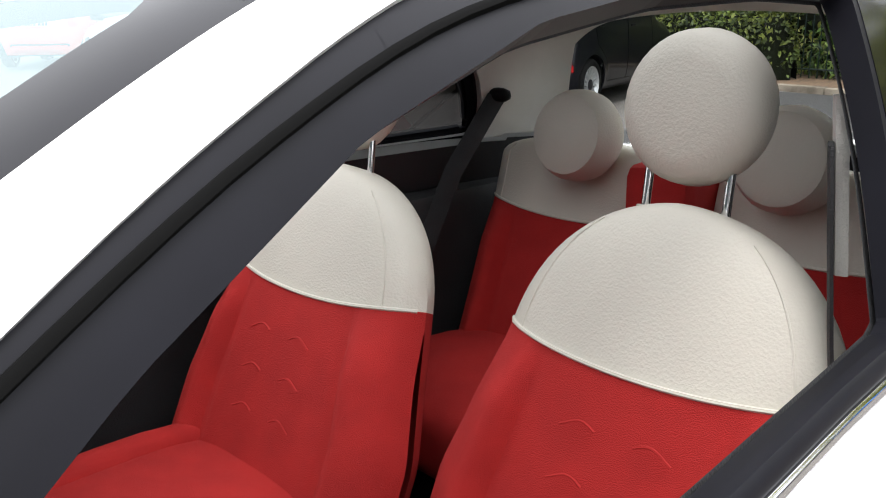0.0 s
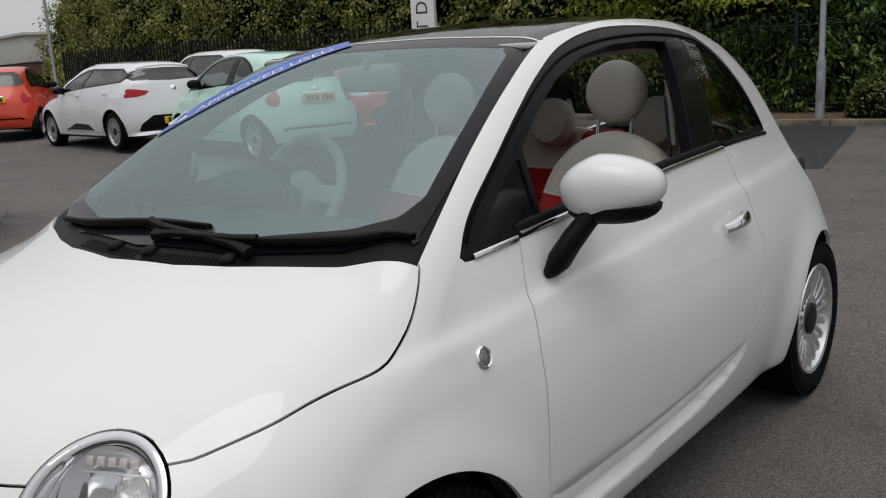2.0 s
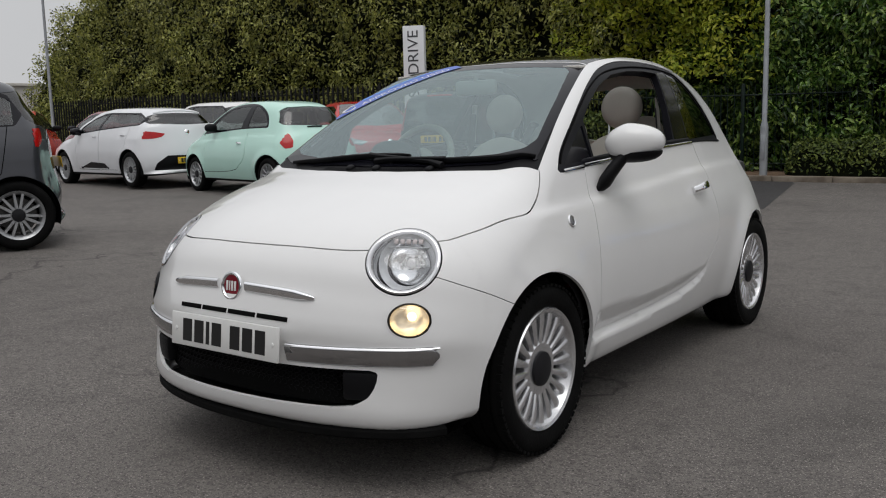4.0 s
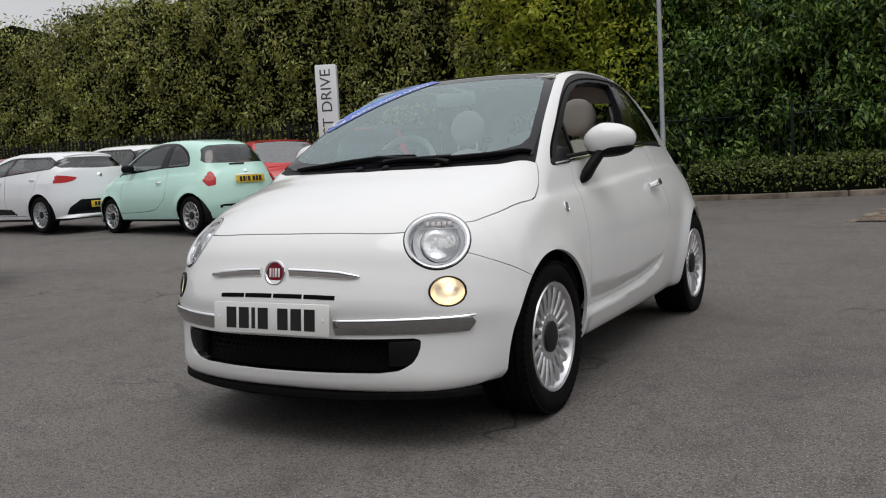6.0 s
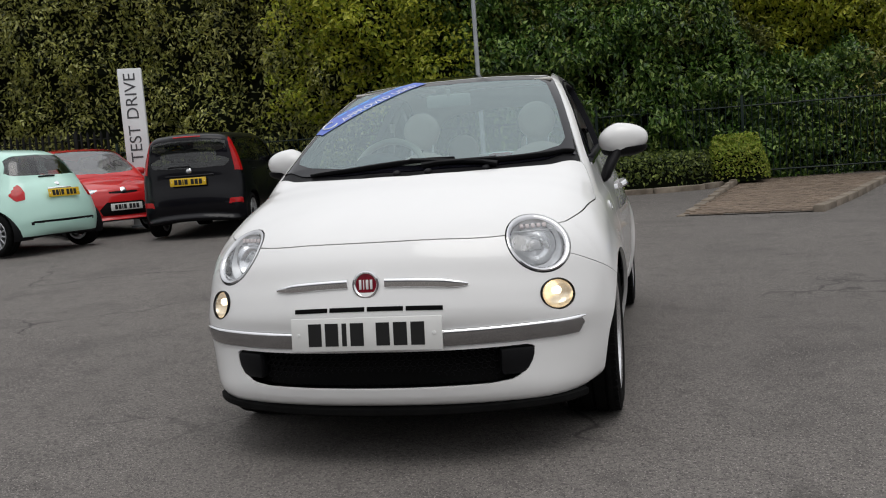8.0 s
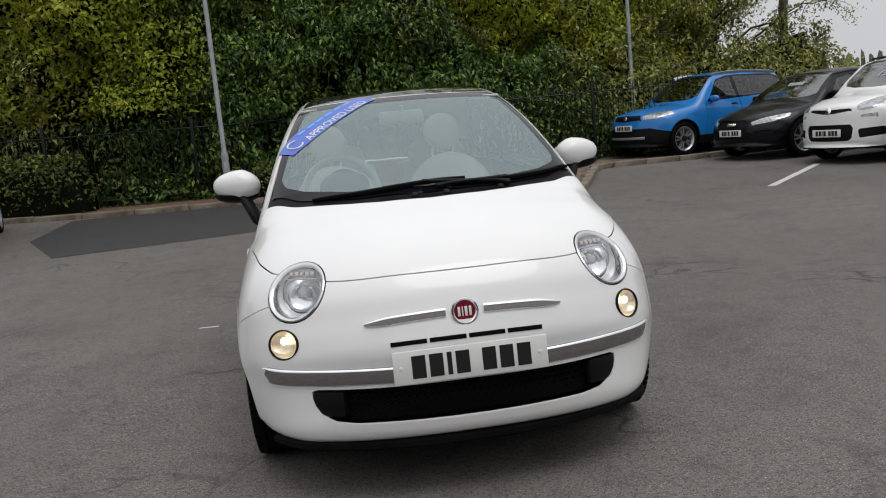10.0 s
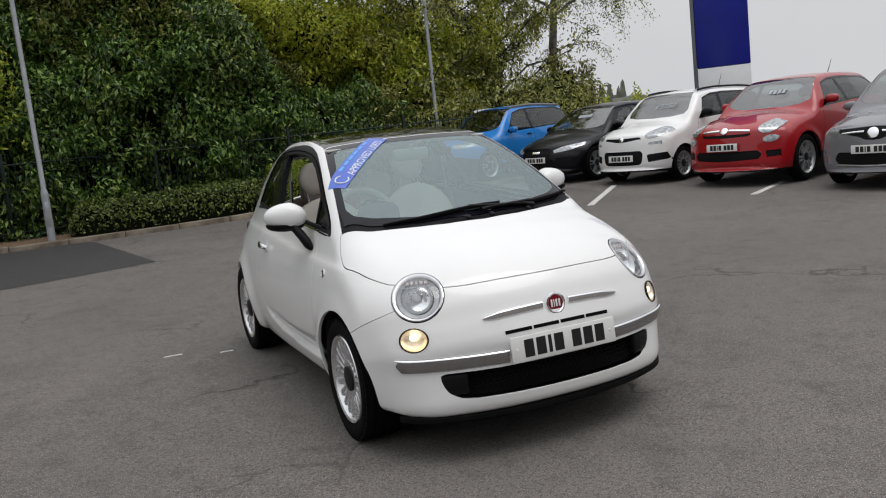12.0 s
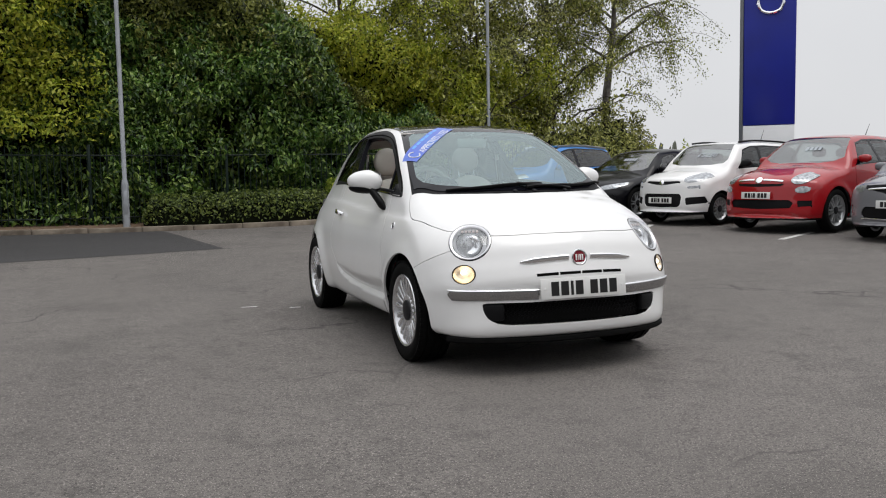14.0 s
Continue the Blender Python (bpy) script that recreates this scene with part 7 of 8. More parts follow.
black_panda = dict(panda, rear_plate=(1.765, 0.8, 0.03), patches=[("tail_lamp", "rear", "both", [(0.55, 1.45), (0.68, 1.44), (0.74, 1.2), (0.84, 1.0), (0.84, 0.9), (0.64, 0.93), (0.605, 1.15)], TAIL_RED, -0.004), ("reflector", "rear", "both", [(0.55, 0.53), (0.72, 0.53), (0.72, 0.46), (0.55, 0.46)], TAIL_RED, -0.002)],
                   extras=[("disc", ("badge", (0, 1.74, 0.96), 0.04, CHROME)), ("bar", ("tailgate_bar", [(x, 1.75, 0.885) for x in np.linspace(-0.36, 0.36, 8)], 0.03, 0.015, BLACK_PAINT)), ("bar", ("rear_wiper", [(x, 1.72, 1.02) for x in np.linspace(-0.02, 0.3, 6)], 0.02, 0.02, BLACK))], back_glass=DIM_GLASS, roof_bar=None)
black_panda["extras"].append(("bar", ("roof_lamp", [(x, 1.66, 1.475) for x in np.linspace(-0.2, 0.2, 6)], 0.022, 0.01, TAIL_RED)))
parked_car("black_panel_hatchback", "black upright five-door hatchback, tail towards the lane", along((-5.0, 7.5), (-0.22, 0.975), -1, 0.69, 1.15), (-0.22, 0.975), black_panda, BLACK_PAINT, "parked cars")
aygo = hatch(2.34, 0.62, 0.5, 1.46, 1.61, 0.76, (-1.0, 0.97), -0.4, 1.35, 0.15, (0.95, 1.0), 0.285, True, 0.12, 1.0, front_plate=(-1.8, 0.44, 0.05), spokes=6,
             patches=[("headlamp", "front", "both", [(0.38, 0.72), (0.55, 0.76), (0.7, 0.83), (0.74, 0.8), (0.66, 0.7), (0.5, 0.66)], CLEAR_LAMP, -0.003), ("grille", "front", "", mirrored([(0, 0.52), (0.3, 0.52), (0.42, 0.4), (0.36, 0.3), (0, 0.3)]), BLACK, 0.015), ("fog_recess", "front", "both", lamp_poly(0.62, 0.42, 0.05, 0.04), BLACK, 0.01), ("upper_slot", "front", "", mirrored([(0, 0.69), (0.2, 0.69), (0.26, 0.66), (0, 0.645)]), BLACK, 0.006)],
             extras=[("disc", ("badge", (0, -1.75, 0.72), 0.05, CHROME))])
parked_car("red_hatchback", "bright red small hatchback, nose towards the lane", (-8.82, 8.8), (0.85, -0.53), aygo, BRIGHT_RED, "parked cars")

HR_ROW = (-0.963, -0.27)
def in_row(front_axle, heading, wb):
    d = Vector(heading).normalized()
    return front_axle[0] - d.x * wb / 2, front_axle[1] - d.y * wb / 2


audi = hatch(2.47, 0.82, 0.67, 1.42, 1.74, 0.72, (-0.98, 0.95), -0.3, 1.4, 0.35, (0.93, 1.0), 0.32, True, 0.15, 1.0, front_plate=(-2.06, 0.46, 0.02), spokes=5,
             patches=[("headlamp", "front", "both", [(0.38, 0.63), (0.52, 0.68), (0.78, 0.74), (0.8, 0.68), (0.7, 0.62), (0.42, 0.58)], CLEAR_LAMP, -0.003), ("grille", "front", "", mirrored([(0, 0.67), (0.28, 0.67), (0.36, 0.62), (0.33, 0.4), (0.26, 0.36), (0, 0.36)]), BLACK, 0.012), ("side_intake", "front", "both", [(0.45, 0.48), (0.72, 0.5), (0.74, 0.38), (0.5, 0.36)], BLACK, 0.012)],
             extras=[("bars", ((0.1, -0.62, 1.2), 5, 0.05, 0.09))] + [("disc", ("ring_mark", (x, -2.06, 0.62), 0.028, CHROME)) for x in (-0.075, -0.025, 0.025, 0.075)])
parked_car("black_hatchback", "black low hatchback with price on the windscreen", in_row((7.32, 9.75), HR_ROW, 2.47), HR_ROW, audi, BLACK_PAINT, "cars for sale in the row")
white_panda = dict(panda, front_plate=(-1.905, 0.45, 0.02), handle_mat=WHITE, mirror_mat=BLACK,
                   patches=[("headlamp", "front", "both", lamp_poly(0.585, 0.86, 0.165, 0.085, 18, 24), CLEAR_LAMP, -0.004), ("grille", "front", "", mirrored([(0, 0.57), (0.38, 0.57), (0.42, 0.51), (0.4, 0.37), (0.35, 0.33), (0, 0.32)]), BLACK, 0.015), ("upper_slot", "front", "", mirrored([(0, 0.79), (0.36, 0.8), (0.37, 0.765), (0.1, 0.73), (0, 0.725)]), BLACK, 0.008),
                            ("fog_recess", "front", "both", [(0.48, 0.5), (0.74, 0.52), (0.76, 0.4), (0.5, 0.37)], BLACK, 0.012), ("driving_lamp", "front", "both", [(0.5, 0.7), (0.68, 0.72), (0.68, 0.67), (0.5, 0.66)], CLEAR_LAMP, -0.002)],
                   extras=[("disc", ("badge", (0, -1.87, 0.775), 0.05, CHROME)), ("text", ("£5250", (0.14, -0.72, 1.28), 0.17)), ("aerial", [(0, 1.2, 1.54), (0, 1.32, 1.78)])])
parked_car("white_hatchback_for_sale", "white upright hatchback with a price on its windscreen", in_row((7.78, 7.72), HR_ROW, 2.3), HR_ROW, white_panda, WHITE, "cars for sale in the row")
redx = hatch(2.57, 0.88, 0.8, 1.6, 1.8, 0.88, (-1.0, 1.1), -0.4, 1.55, 0.35, (1.06, 1.14), 0.345, True, 0.12, 1.1, front_plate=(-2.19, 0.6, 0.05), spokes=6, bonnet_z=0.82, mirror=(-0.52, 1.17),
             patches=[("headlamp", "front", "both", lamp_poly(0.62, 0.87, 0.13, 0.095, 12, 26), CLEAR_LAMP, -0.012), ("running_lamp", "front", "both", lamp_poly(0.66, 0.69, 0.095, 0.052, 5, 22), CLEAR_LAMP, -0.008), ("grille", "front", "", mirrored([(0, 0.53), (0.5, 0.53), (0.56, 0.48), (0.52, 0.4), (0, 0.38)]), BLACK, 0.015), ("fog_recess", "front", "both", [(0.6, 0.52), (0.78, 0.52), (0.78, 0.43), (0.62, 0.42)], BLACK, 0.01),
                      ("upper_slot", "front", "", mirrored([(0, 0.785), (0.4, 0.785), (0.38, 0.745), (0, 0.735)]), BLACK, 0.008), ("sill_cladding", "side", "both", [(-0.9, 0.4), (0.9, 0.4), (0.9, 0.2), (-0.9, 0.2)], BLACK, -0.004)],
             extras=[("disc", ("badge", (0, -2.12, 0.86), 0.06, CHROME)), ("bars", ((0.12, -0.7, 1.36), 4, 0.055, 0.1)), ("aerial", [(0, 1.2, 1.6), (0, 1.35, 1.82)])] + [("bar", ("chrome_whisker", [(s * x, -2.1, 0.855) for x in np.linspace(0.08, 0.42, 8)], 0.035, 0.014, CHROME)) for s in (1, -1)])
parked_car("red_crossover", "red rounded crossover with chrome nose strip", in_row((8.25, 5.62), HR_ROW, 2.57), HR_ROW, redx, RED, "cars for sale in the row")
scenic = hatch(2.7, 0.88, 0.79, 1.64, 1.84, 0.84, (-1.15, 1.05), -0.45, 1.6, 0.3, (1.02, 1.1), 0.33, True, 0.1, 1.08, front_plate=(-2.26, 0.54, 0.03), spokes=5,
               patches=[("headlamp", "front", "both", [(0.52, 0.78), (0.66, 0.86), (0.84, 0.98), (0.88, 0.9), (0.82, 0.76), (0.64, 0.7), (0.54, 0.71)], CLEAR_LAMP, -0.004), ("grille", "front", "", mirrored([(0, 0.5), (0.5, 0.5), (0.56, 0.4), (0.5, 0.34), (0, 0.33)]), BLACK, 0.015), ("upper_slot", "front", "", mirrored([(0, 0.83), (0.5, 0.8), (0.52, 0.76), (0.2, 0.7), (0.1, 0.66), (0, 0.65)]), BLACK, 0.01),
                        ("fog_recess", "front", "both", [(0.66, 0.5), (0.84, 0.53), (0.84, 0.36), (0.66, 0.36)], CLEAR_LAMP, 0.004)],
               extras=[("bar", ("chrome_strip", [(s * x, -2.25, 0.79) for x in np.linspace(0.12, 0.52, 8)], 0.03, 0.012, CHROME)) for s in (1, -1)] + [("disc", ("badge", (0, -2.26, 0.77), 0.075, CHROME)), ("bar", ("lip_strip", [(x, -2.2, 0.33) for x in np.linspace(-0.6, 0.6, 12)], 0.02, 0.01, CHROME))])
parked_car("grey_family_car", "steel grey family car with chrome grille strips", in_row((8.62, 3.28), HR_ROW, 2.7), HR_ROW, scenic, MID_GREY, "cars for sale in the row")
dacia = hatch(2.59, 0.8, 0.66, 1.56, 1.73, 0.85, (-0.98, 1.03), -0.3, 1.6, 0.2, (0.98, 1.04), 0.325, True, 0.15, 1.02, front_plate=(-2.09, 0.6, 0.03), spokes=5, handle_mat=BLACK, mirror_mat=BLUE,
              patches=[("headlamp", "front", "both", [(0.42, 0.84), (0.6, 0.87), (0.8, 0.92), (0.82, 0.82), (0.7, 0.75), (0.45, 0.75)], CLEAR_LAMP, -0.004), ("grille", "front", "", mirrored([(0, 0.84), (0.38, 0.83), (0.4, 0.74), (0, 0.72)]), BLACK, 0.01), ("lower_bumper", "front", "", mirrored([(0, 0.58), (0.6, 0.58), (0.85, 0.5), (0.85, 0.2), (0, 0.2)]), BLACK, 0.002), ("sill_cladding", "side", "both", [(-1.0, 0.36), (0.95, 0.36), (0.95, 0.2), (-1.0, 0.2)], BLACK, -0.004)],
              extras=[("bar", ("roof_rail", [(s * 0.55, y, 1.53) for y in np.linspace(-0.3, 1.45, 12)], 0.03, 0.05, STEEL_RIM)) for s in (1, -1)] + [("disc", ("badge", (0, -2.06, 0.79), 0.05, CHROME)), ("bar", ("skid_plate", [(x, -2.08, 0.4) for x in np.linspace(-0.55, 0.55, 10)], 0.05, 0.012, STEEL_RIM))])
HB = (-0.95, -0.31)
parked_car("blue_hatchback", "bright blue raised hatchback with roof rails", (7.5, 12.6), HB, dacia, BLUE, "cars for sale in the row")


# ---- hedge, shrubs and trees ----
rng = np.random.default_rng(7)

def leaf_material(name, tones, shade=(0.72, 0.7, 0.62), patch=0.55, rough=0.42, glow=0.3):
    """Leaves: each its own tone, the palest lifted as painted glints, drifting in broad patches, and letting some light
    through.
    """
    m = material(name, tones[1], rough=rough, spec=0.4, island=0.5, tone=tones)
    n, l = m.node_tree.nodes, m.node_tree.links
    b, out = n["Principled BSDF"], n["Material Output"]
    src = b.inputs["Base Color"].links[0].from_socket
    co, t, s = n.new("ShaderNodeTexCoord"), n.new("ShaderNodeTexNoise"), n.new("ShaderNodeMapRange")
    t.inputs["Scale"].default_value, t.inputs["Detail"].default_value = patch, 4
    s.inputs[1].default_value, s.inputs[2].default_value = 0.38, 0.62
    mx, ml = n.new("ShaderNodeMix"), n.new("ShaderNodeMix")
    for k in (mx, ml):
        k.data_type = "RGBA"
    mx.inputs[6].default_value, mx.inputs[7].default_value = (1.05, 1.05, 1.0, 1), (*shade, 1)
    ml.blend_type = "MULTIPLY"
    ml.inputs[0].default_value = 1.0
    l.new(co.outputs["Object"], t.inputs["Vector"])
    l.new(t.outputs["Fac"], s.inputs[0])
    l.new(s.outputs[0], mx.inputs[0])
    l.new(src, ml.inputs[6])
    l.new(mx.outputs[2], ml.inputs[7])
    l.new(ml.outputs[2], b.inputs["Base Color"])
    tr, mix = n.new("ShaderNodeBsdfTranslucent"), n.new("ShaderNodeMixShader")
    mix.inputs[0].default_value = glow
    l.new(ml.outputs[2], tr.inputs["Color"])
    l.new(b.outputs[0], mix.inputs[1])
    l.new(tr.outputs[0], mix.inputs[2])
    l.new(mix.outputs[0], out.inputs["Surface"])
    return m


# last tone of each list is raised so stray leaves sparkle
LAUREL = leaf_material("laurel_leaf", [(0.012, 0.036, 0.006), (0.042, 0.1, 0.016), (0.105, 0.2, 0.034), (0.3, 0.41, 0.11)], (0.8, 0.74, 0.6), 0.5, 0.3)
OLIVE = leaf_material("olive_leaf", [(0.03, 0.04, 0.012), (0.18, 0.2, 0.044), (0.4, 0.405, 0.095), (0.48, 0.49, 0.2)], (0.68, 0.66, 0.58), 0.45, 0.4)
DARK_OLIVE = leaf_material("dark_olive_leaf", [(0.02, 0.032, 0.008), (0.09, 0.115, 0.023), (0.26, 0.285, 0.06), (0.42, 0.45, 0.14)], (0.55, 0.52, 0.45), 0.5, 0.42)
SPRING = leaf_material("spring_leaf", [(0.1, 0.135, 0.014), (0.28, 0.36, 0.033), (0.47, 0.49, 0.053), (0.48, 0.5, 0.1)], (0.9, 0.86, 0.65), 0.6, 0.5, 0.45)
BOX_GREEN = leaf_material("box_leaf", [(0.017, 0.030, 0.007), (0.052, 0.082, 0.017), (0.125, 0.168, 0.037), (0.227, 0.277, 0.065)], (0.7, 0.65, 0.5), 0.8, 0.5)
BIRCH_LEAF = leaf_material("birch_leaf", [(0.055, 0.068, 0.015), (0.18, 0.21, 0.038), (0.4, 0.42, 0.09)], (0.7, 0.66, 0.55), 0.4, 0.5, 0.4)
BRIGHT_LEAF = leaf_material("bright_bush_leaf", [(0.101, 0.158, 0.017), (0.246, 0.338, 0.038), (0.420, 0.420, 0.088)], (0.9, 0.9, 0.8), 1.0, 0.5, 0.4)
# near-black colour that paints the shade deep inside the hedges
HEDGE_SHADE = material("hedge_depth", (0.006, 0.008, 0.003), rough=0.95, spec=0.1, vary=0.4, scale=3)
BARK = material("brown_bark", (0.06, 0.048, 0.036), rough=0.9, hue=(0.03, 0.025, 0.02), scale=12, bump=1.0, bscale=30)
BIRCH_BARK = material("birch_bark", (0.17, 0.155, 0.135), rough=0.8, hue=(0.07, 0.06, 0.055), scale=7, bump=0.6, bscale=25)


def leaf_cloud(name, P, N, size, mat, droop=0.4, wide=0.42, spread=0.9, parent=None, label=""):
    """Many folded leaves at the points P, facing roughly along N."""
    n = len(P)
    N = N + rng.normal(0, spread, (n, 3))
    N /= np.linalg.norm(N, axis=1)[:, None]
    T = rng.normal(0, 1, (n, 3)) + np.array((0, 0, -droop * 2))
    T -= (T * N).sum(1)[:, None] * N
    T /= np.maximum(np.linalg.norm(T, axis=1), 1e-6)[:, None]
    B = np.cross(N, T)
    L = size * rng.uniform(0.65, 1.25, n)[:, None]
    W = L * wide
    fold = rng.uniform(0.05, 0.22, n)[:, None] * L
    co = np.stack([P - T * L / 2, P + B * W / 2 - T * L * 0.05 + N * fold, P + T * L / 2 - N * fold * 0.5, P - B * W / 2 - T * L * 0.05 + N * fold], 1).reshape(-1, 3)
    me = bpy.data.meshes.new(name)
    me.vertices.add(4 * n)
    me.vertices.foreach_set("co", co.ravel())
    base = np.arange(n)[:, None] * 4
    tri = np.concatenate([base + np.array([0, 1, 2]), base + np.array([0, 2, 3])], 1).reshape(-1)
    me.loops.add(6 * n)
    me.loops.foreach_set("vertex_index", tri)
    me.polygons.add(2 * n)
    me.polygons.foreach_set("loop_start", np.arange(2 * n) * 3)
    me.update(calc_edges=True)
    me.validate()
    return part(name, me, mat, parent, label)


def waves(x, z, seed, amp=1.0):
    """A lumpy surface out of a few crossed waves."""
    r = np.random.default_rng(seed)
    out = 0
    for f, a in ((0.5, 0.4), (0.9, 0.32), (1.7, 0.34), (3.1, 0.28), (5.5, 0.17)):
        for _ in range(2):
            k = r.uniform(0, math.pi)
            out = out + a * np.sin(f * 2.2 * (x * math.cos(k) + z * math.sin(k)) + r.uniform(0, 6.3))
    return amp * out * 0.5


HEDGE_LINE = [(-31, 14.2), (-27, 13.9), (-18, 13.4), (-10, 13.0), (-5, 12.45), (-3, 12.2), (0.5, 12.2), (2.5, 12.6), (5, 13.0), (8, 13.6), (11, 15), (14, 17)]


def hedge_wall(name, x0, x1, h0, h1, count, size, mat, seed, label, low=0.1, back=0.5, amp=0.55, droop=0.5, wide=0.42, lean=0.06, end=0.01, dy=0.0, feather=(1.6, 1.6), tail=0.01):
    """A dense hedge: a near-black lumpy sheet painting its inner shade, and many leaves over it."""
    root = tagged(new(name), label, "hedge")
    cols, rows = int((x1 - x0) / 0.35), 22
    bm = bmesh.new()
    X = np.linspace(x0, x1, cols)
    H = (h0 + (h1 - h0) * (X - x0) / (x1 - x0)) * np.clip(0.72 + 0.28 * (X - x0) / end, 0, 1) * np.clip(0.4 + 0.6 * (x1 - X) / tail, 0, 1) + waves(X, X * 0 + 3, seed + 5, 0.7)
    grid = []
    for i, x in enumerate(X):
        yb = float(curve1(HEDGE_LINE, x)) + dy
        col = []
        for t in np.linspace(0, 1, rows):
            z = low + (H[i] - 0.35 - low) * t
            y = yb + back + float(waves(np.array(x), np.array(z), seed, amp)) + lean * z + 0.5 * t ** 8
            col.append(bm.verts.new((x, y, z)))
        col.append(bm.verts.new((x, yb + back + 2.2, H[i] - 0.5)))
        grid.append(col)
    for a, b in zip(grid, grid[1:]):
        for k in range(len(a) - 1):
            bm.faces.new((a[k], b[k], b[k + 1], a[k + 1]))
    part("hedge_core", bm, HEDGE_SHADE, root)
    x = rng.uniform(x0, x1, 3 * count)
    q = rng.uniform(0, 1, 3 * count)
    hole = 0.5 * waves(x * 1.9, q * 12.0, seed + 9) + 0.7 * waves(x * 4.7, q * 29.0, seed + 19)
    fade = np.clip((x - x0 + 0.2) / feather[0], 0, 1) * np.clip((x1 + 0.2 - x) / feather[1], 0, 1)
    ok = np.flatnonzero(rng.uniform(0, 1, 3 * count) < fade / (1 + np.exp((hole - 0.22) * 8)))[:count]
    x, q, count = x[ok], q[ok], len(ok)
    hh = np.interp(x, X, H)
    t = q ** 0.92
    z = low + (hh - low) * t + rng.normal(0, 0.09, count)
    yb = curve1(HEDGE_LINE, x) + dy
    y = yb + waves(x, z, seed, amp) + lean * z + np.clip(rng.normal(0.12, 0.2, count), -0.25, 0.55) + 0.6 * np.clip(t, 0, 1.05) ** 10
    top = t > 0.95
    y[top] += rng.uniform(0, 1.6, top.sum())
    e = 0.08
    dx = (waves(x + e, z, seed, amp) - waves(x - e, z, seed, amp)) / (2 * e)
    dz = (waves(x, z + e, seed, amp) - waves(x, z - e, seed, amp)) / (2 * e)
    N = np.stack([dx, -np.ones(count), dz * 0.9 + 0.75 + 1.2 * (t > 0.93)], 1)
    N /= np.linalg.norm(N, axis=1)[:, None]
    tagged(leaf_cloud("foliage", np.stack([x, y, z], 1), N, size, mat, droop, wide, 0.55, root), kind="stuff")
    return root


hedge_wall("olive_hedge", -30.2, -4.2, 6.4, 7.0, 64000, 0.125, OLIVE, 11, "tall dense olive-green hedge behind the parked cars", amp=0.8, end=3.0, feather=(0.2, 1.6))
hedge_wall("spring_shrubs", -6.8, -2.2, 7.2, 7.4, 14000, 0.115, SPRING, 23, "tall yellow-green shrubs in spring leaf", low=1.9, back=0.9, amp=0.9, droop=0.2, wide=0.5, dy=-0.5)
hedge_wall("laurel_hedge", -4.8, 3.6, 5.0, 4.5, 40000, 0.13, LAUREL, 31, "tall glossy green laurel hedge behind the fence", amp=0.6, droop=0.7, wide=0.42, tail=1.8)
hedge_wall("upper_shrubs", -3.2, 3.2, 6.9, 6.0, 26000, 0.11, DARK_OLIVE, 37, "dark olive shrubs grown over the laurel", low=2.6, back=0.8, amp=0.9, droop=0.3, wide=0.48, dy=0.35, tail=2.4)
hedge_wall("mixed_shrubs", 1.2, 9.5, 5.2, 3.8, 24000, 0.12, SPRING, 41, "loose yellow-green shrubs beyond the laurel", back=0.8, amp=0.9, low=0.9, dy=0.95)
hedge_wall("lower_laurel", 2.6, 6.3, 2.5, 1.9, 13000, 0.115, LAUREL, 43, "dark laurel behind the fence and the ramp", amp=0.4, droop=0.7, dy=0.2, feather=(0.4, 0.8))
hedge_wall("dark_shrubs", 4.0, 13.5, 2.6, 2.3, 10000, 0.12, OLIVE, 47, "low dark shrubs behind the row of cars", back=0.6, amp=0.6)


def low_hedge(name, line, h, depth, count, size, mat, label, seed):
    root = tagged(new(name), label, "hedge")
    cu = spline([(*p, 0) for p in line], 12)[:, :2]
    seg = np.linalg.norm(np.diff(cu, axis=0), axis=1)
    s = np.concatenate([[0], np.cumsum(seg)])
    bm = bmesh.new()
    rings = []
    for d in np.linspace(0, s[-1], 40):
        x, y = np.interp(d, s, cu[:, 0]), np.interp(d, s, cu[:, 1])
        z0 = ground_z(x, y) + 0.07
        end = min(1, 0.3 + 4 * min(d, s[-1] - d))
        rings.append([bm.verts.new((x, y + depth / 2 * 0.8 * math.cos(a) * end, z0 + h * 0.88 * end * max(0, math.sin(a)) ** 0.5)) for a in np.linspace(0, math.pi, 9)])
    for a, b in zip(rings, rings[1:]):
        for k in range(8):
            bm.faces.new((a[k], a[k + 1], b[k + 1], b[k]))
    # near-black sheet under the leaves, for the shade within
    part("hedge_core", bm, HEDGE_SHADE, root)
    d = rng.uniform(0, s[-1], count)
    a = rng.uniform(0.0, math.pi, count)
    x, y = np.interp(d, s, cu[:, 0]), np.interp(d, s, cu[:, 1])
    z0 = np.array([ground_z(p, q) for p, q in zip(x, y)]) + 0.07
    k = 1 + 0.12 * waves(d * 2, a * 2, seed) + rng.normal(0, 0.05, count)
    end = np.minimum(1, 0.3 + 4 * np.minimum(d, s[-1] - d))
    P = np.stack([x, y + depth / 2 * np.cos(a) * k * end, z0 + h * end * np.sin(a) ** 0.5 * k], 1)
    N = np.stack([np.zeros(count), np.cos(a), np.sin(a) * 0.8], 1)
    tagged(leaf_cloud("foliage", P, N, size, mat, 0.2, 0.5, 0.7, root), kind="stuff")
    return root


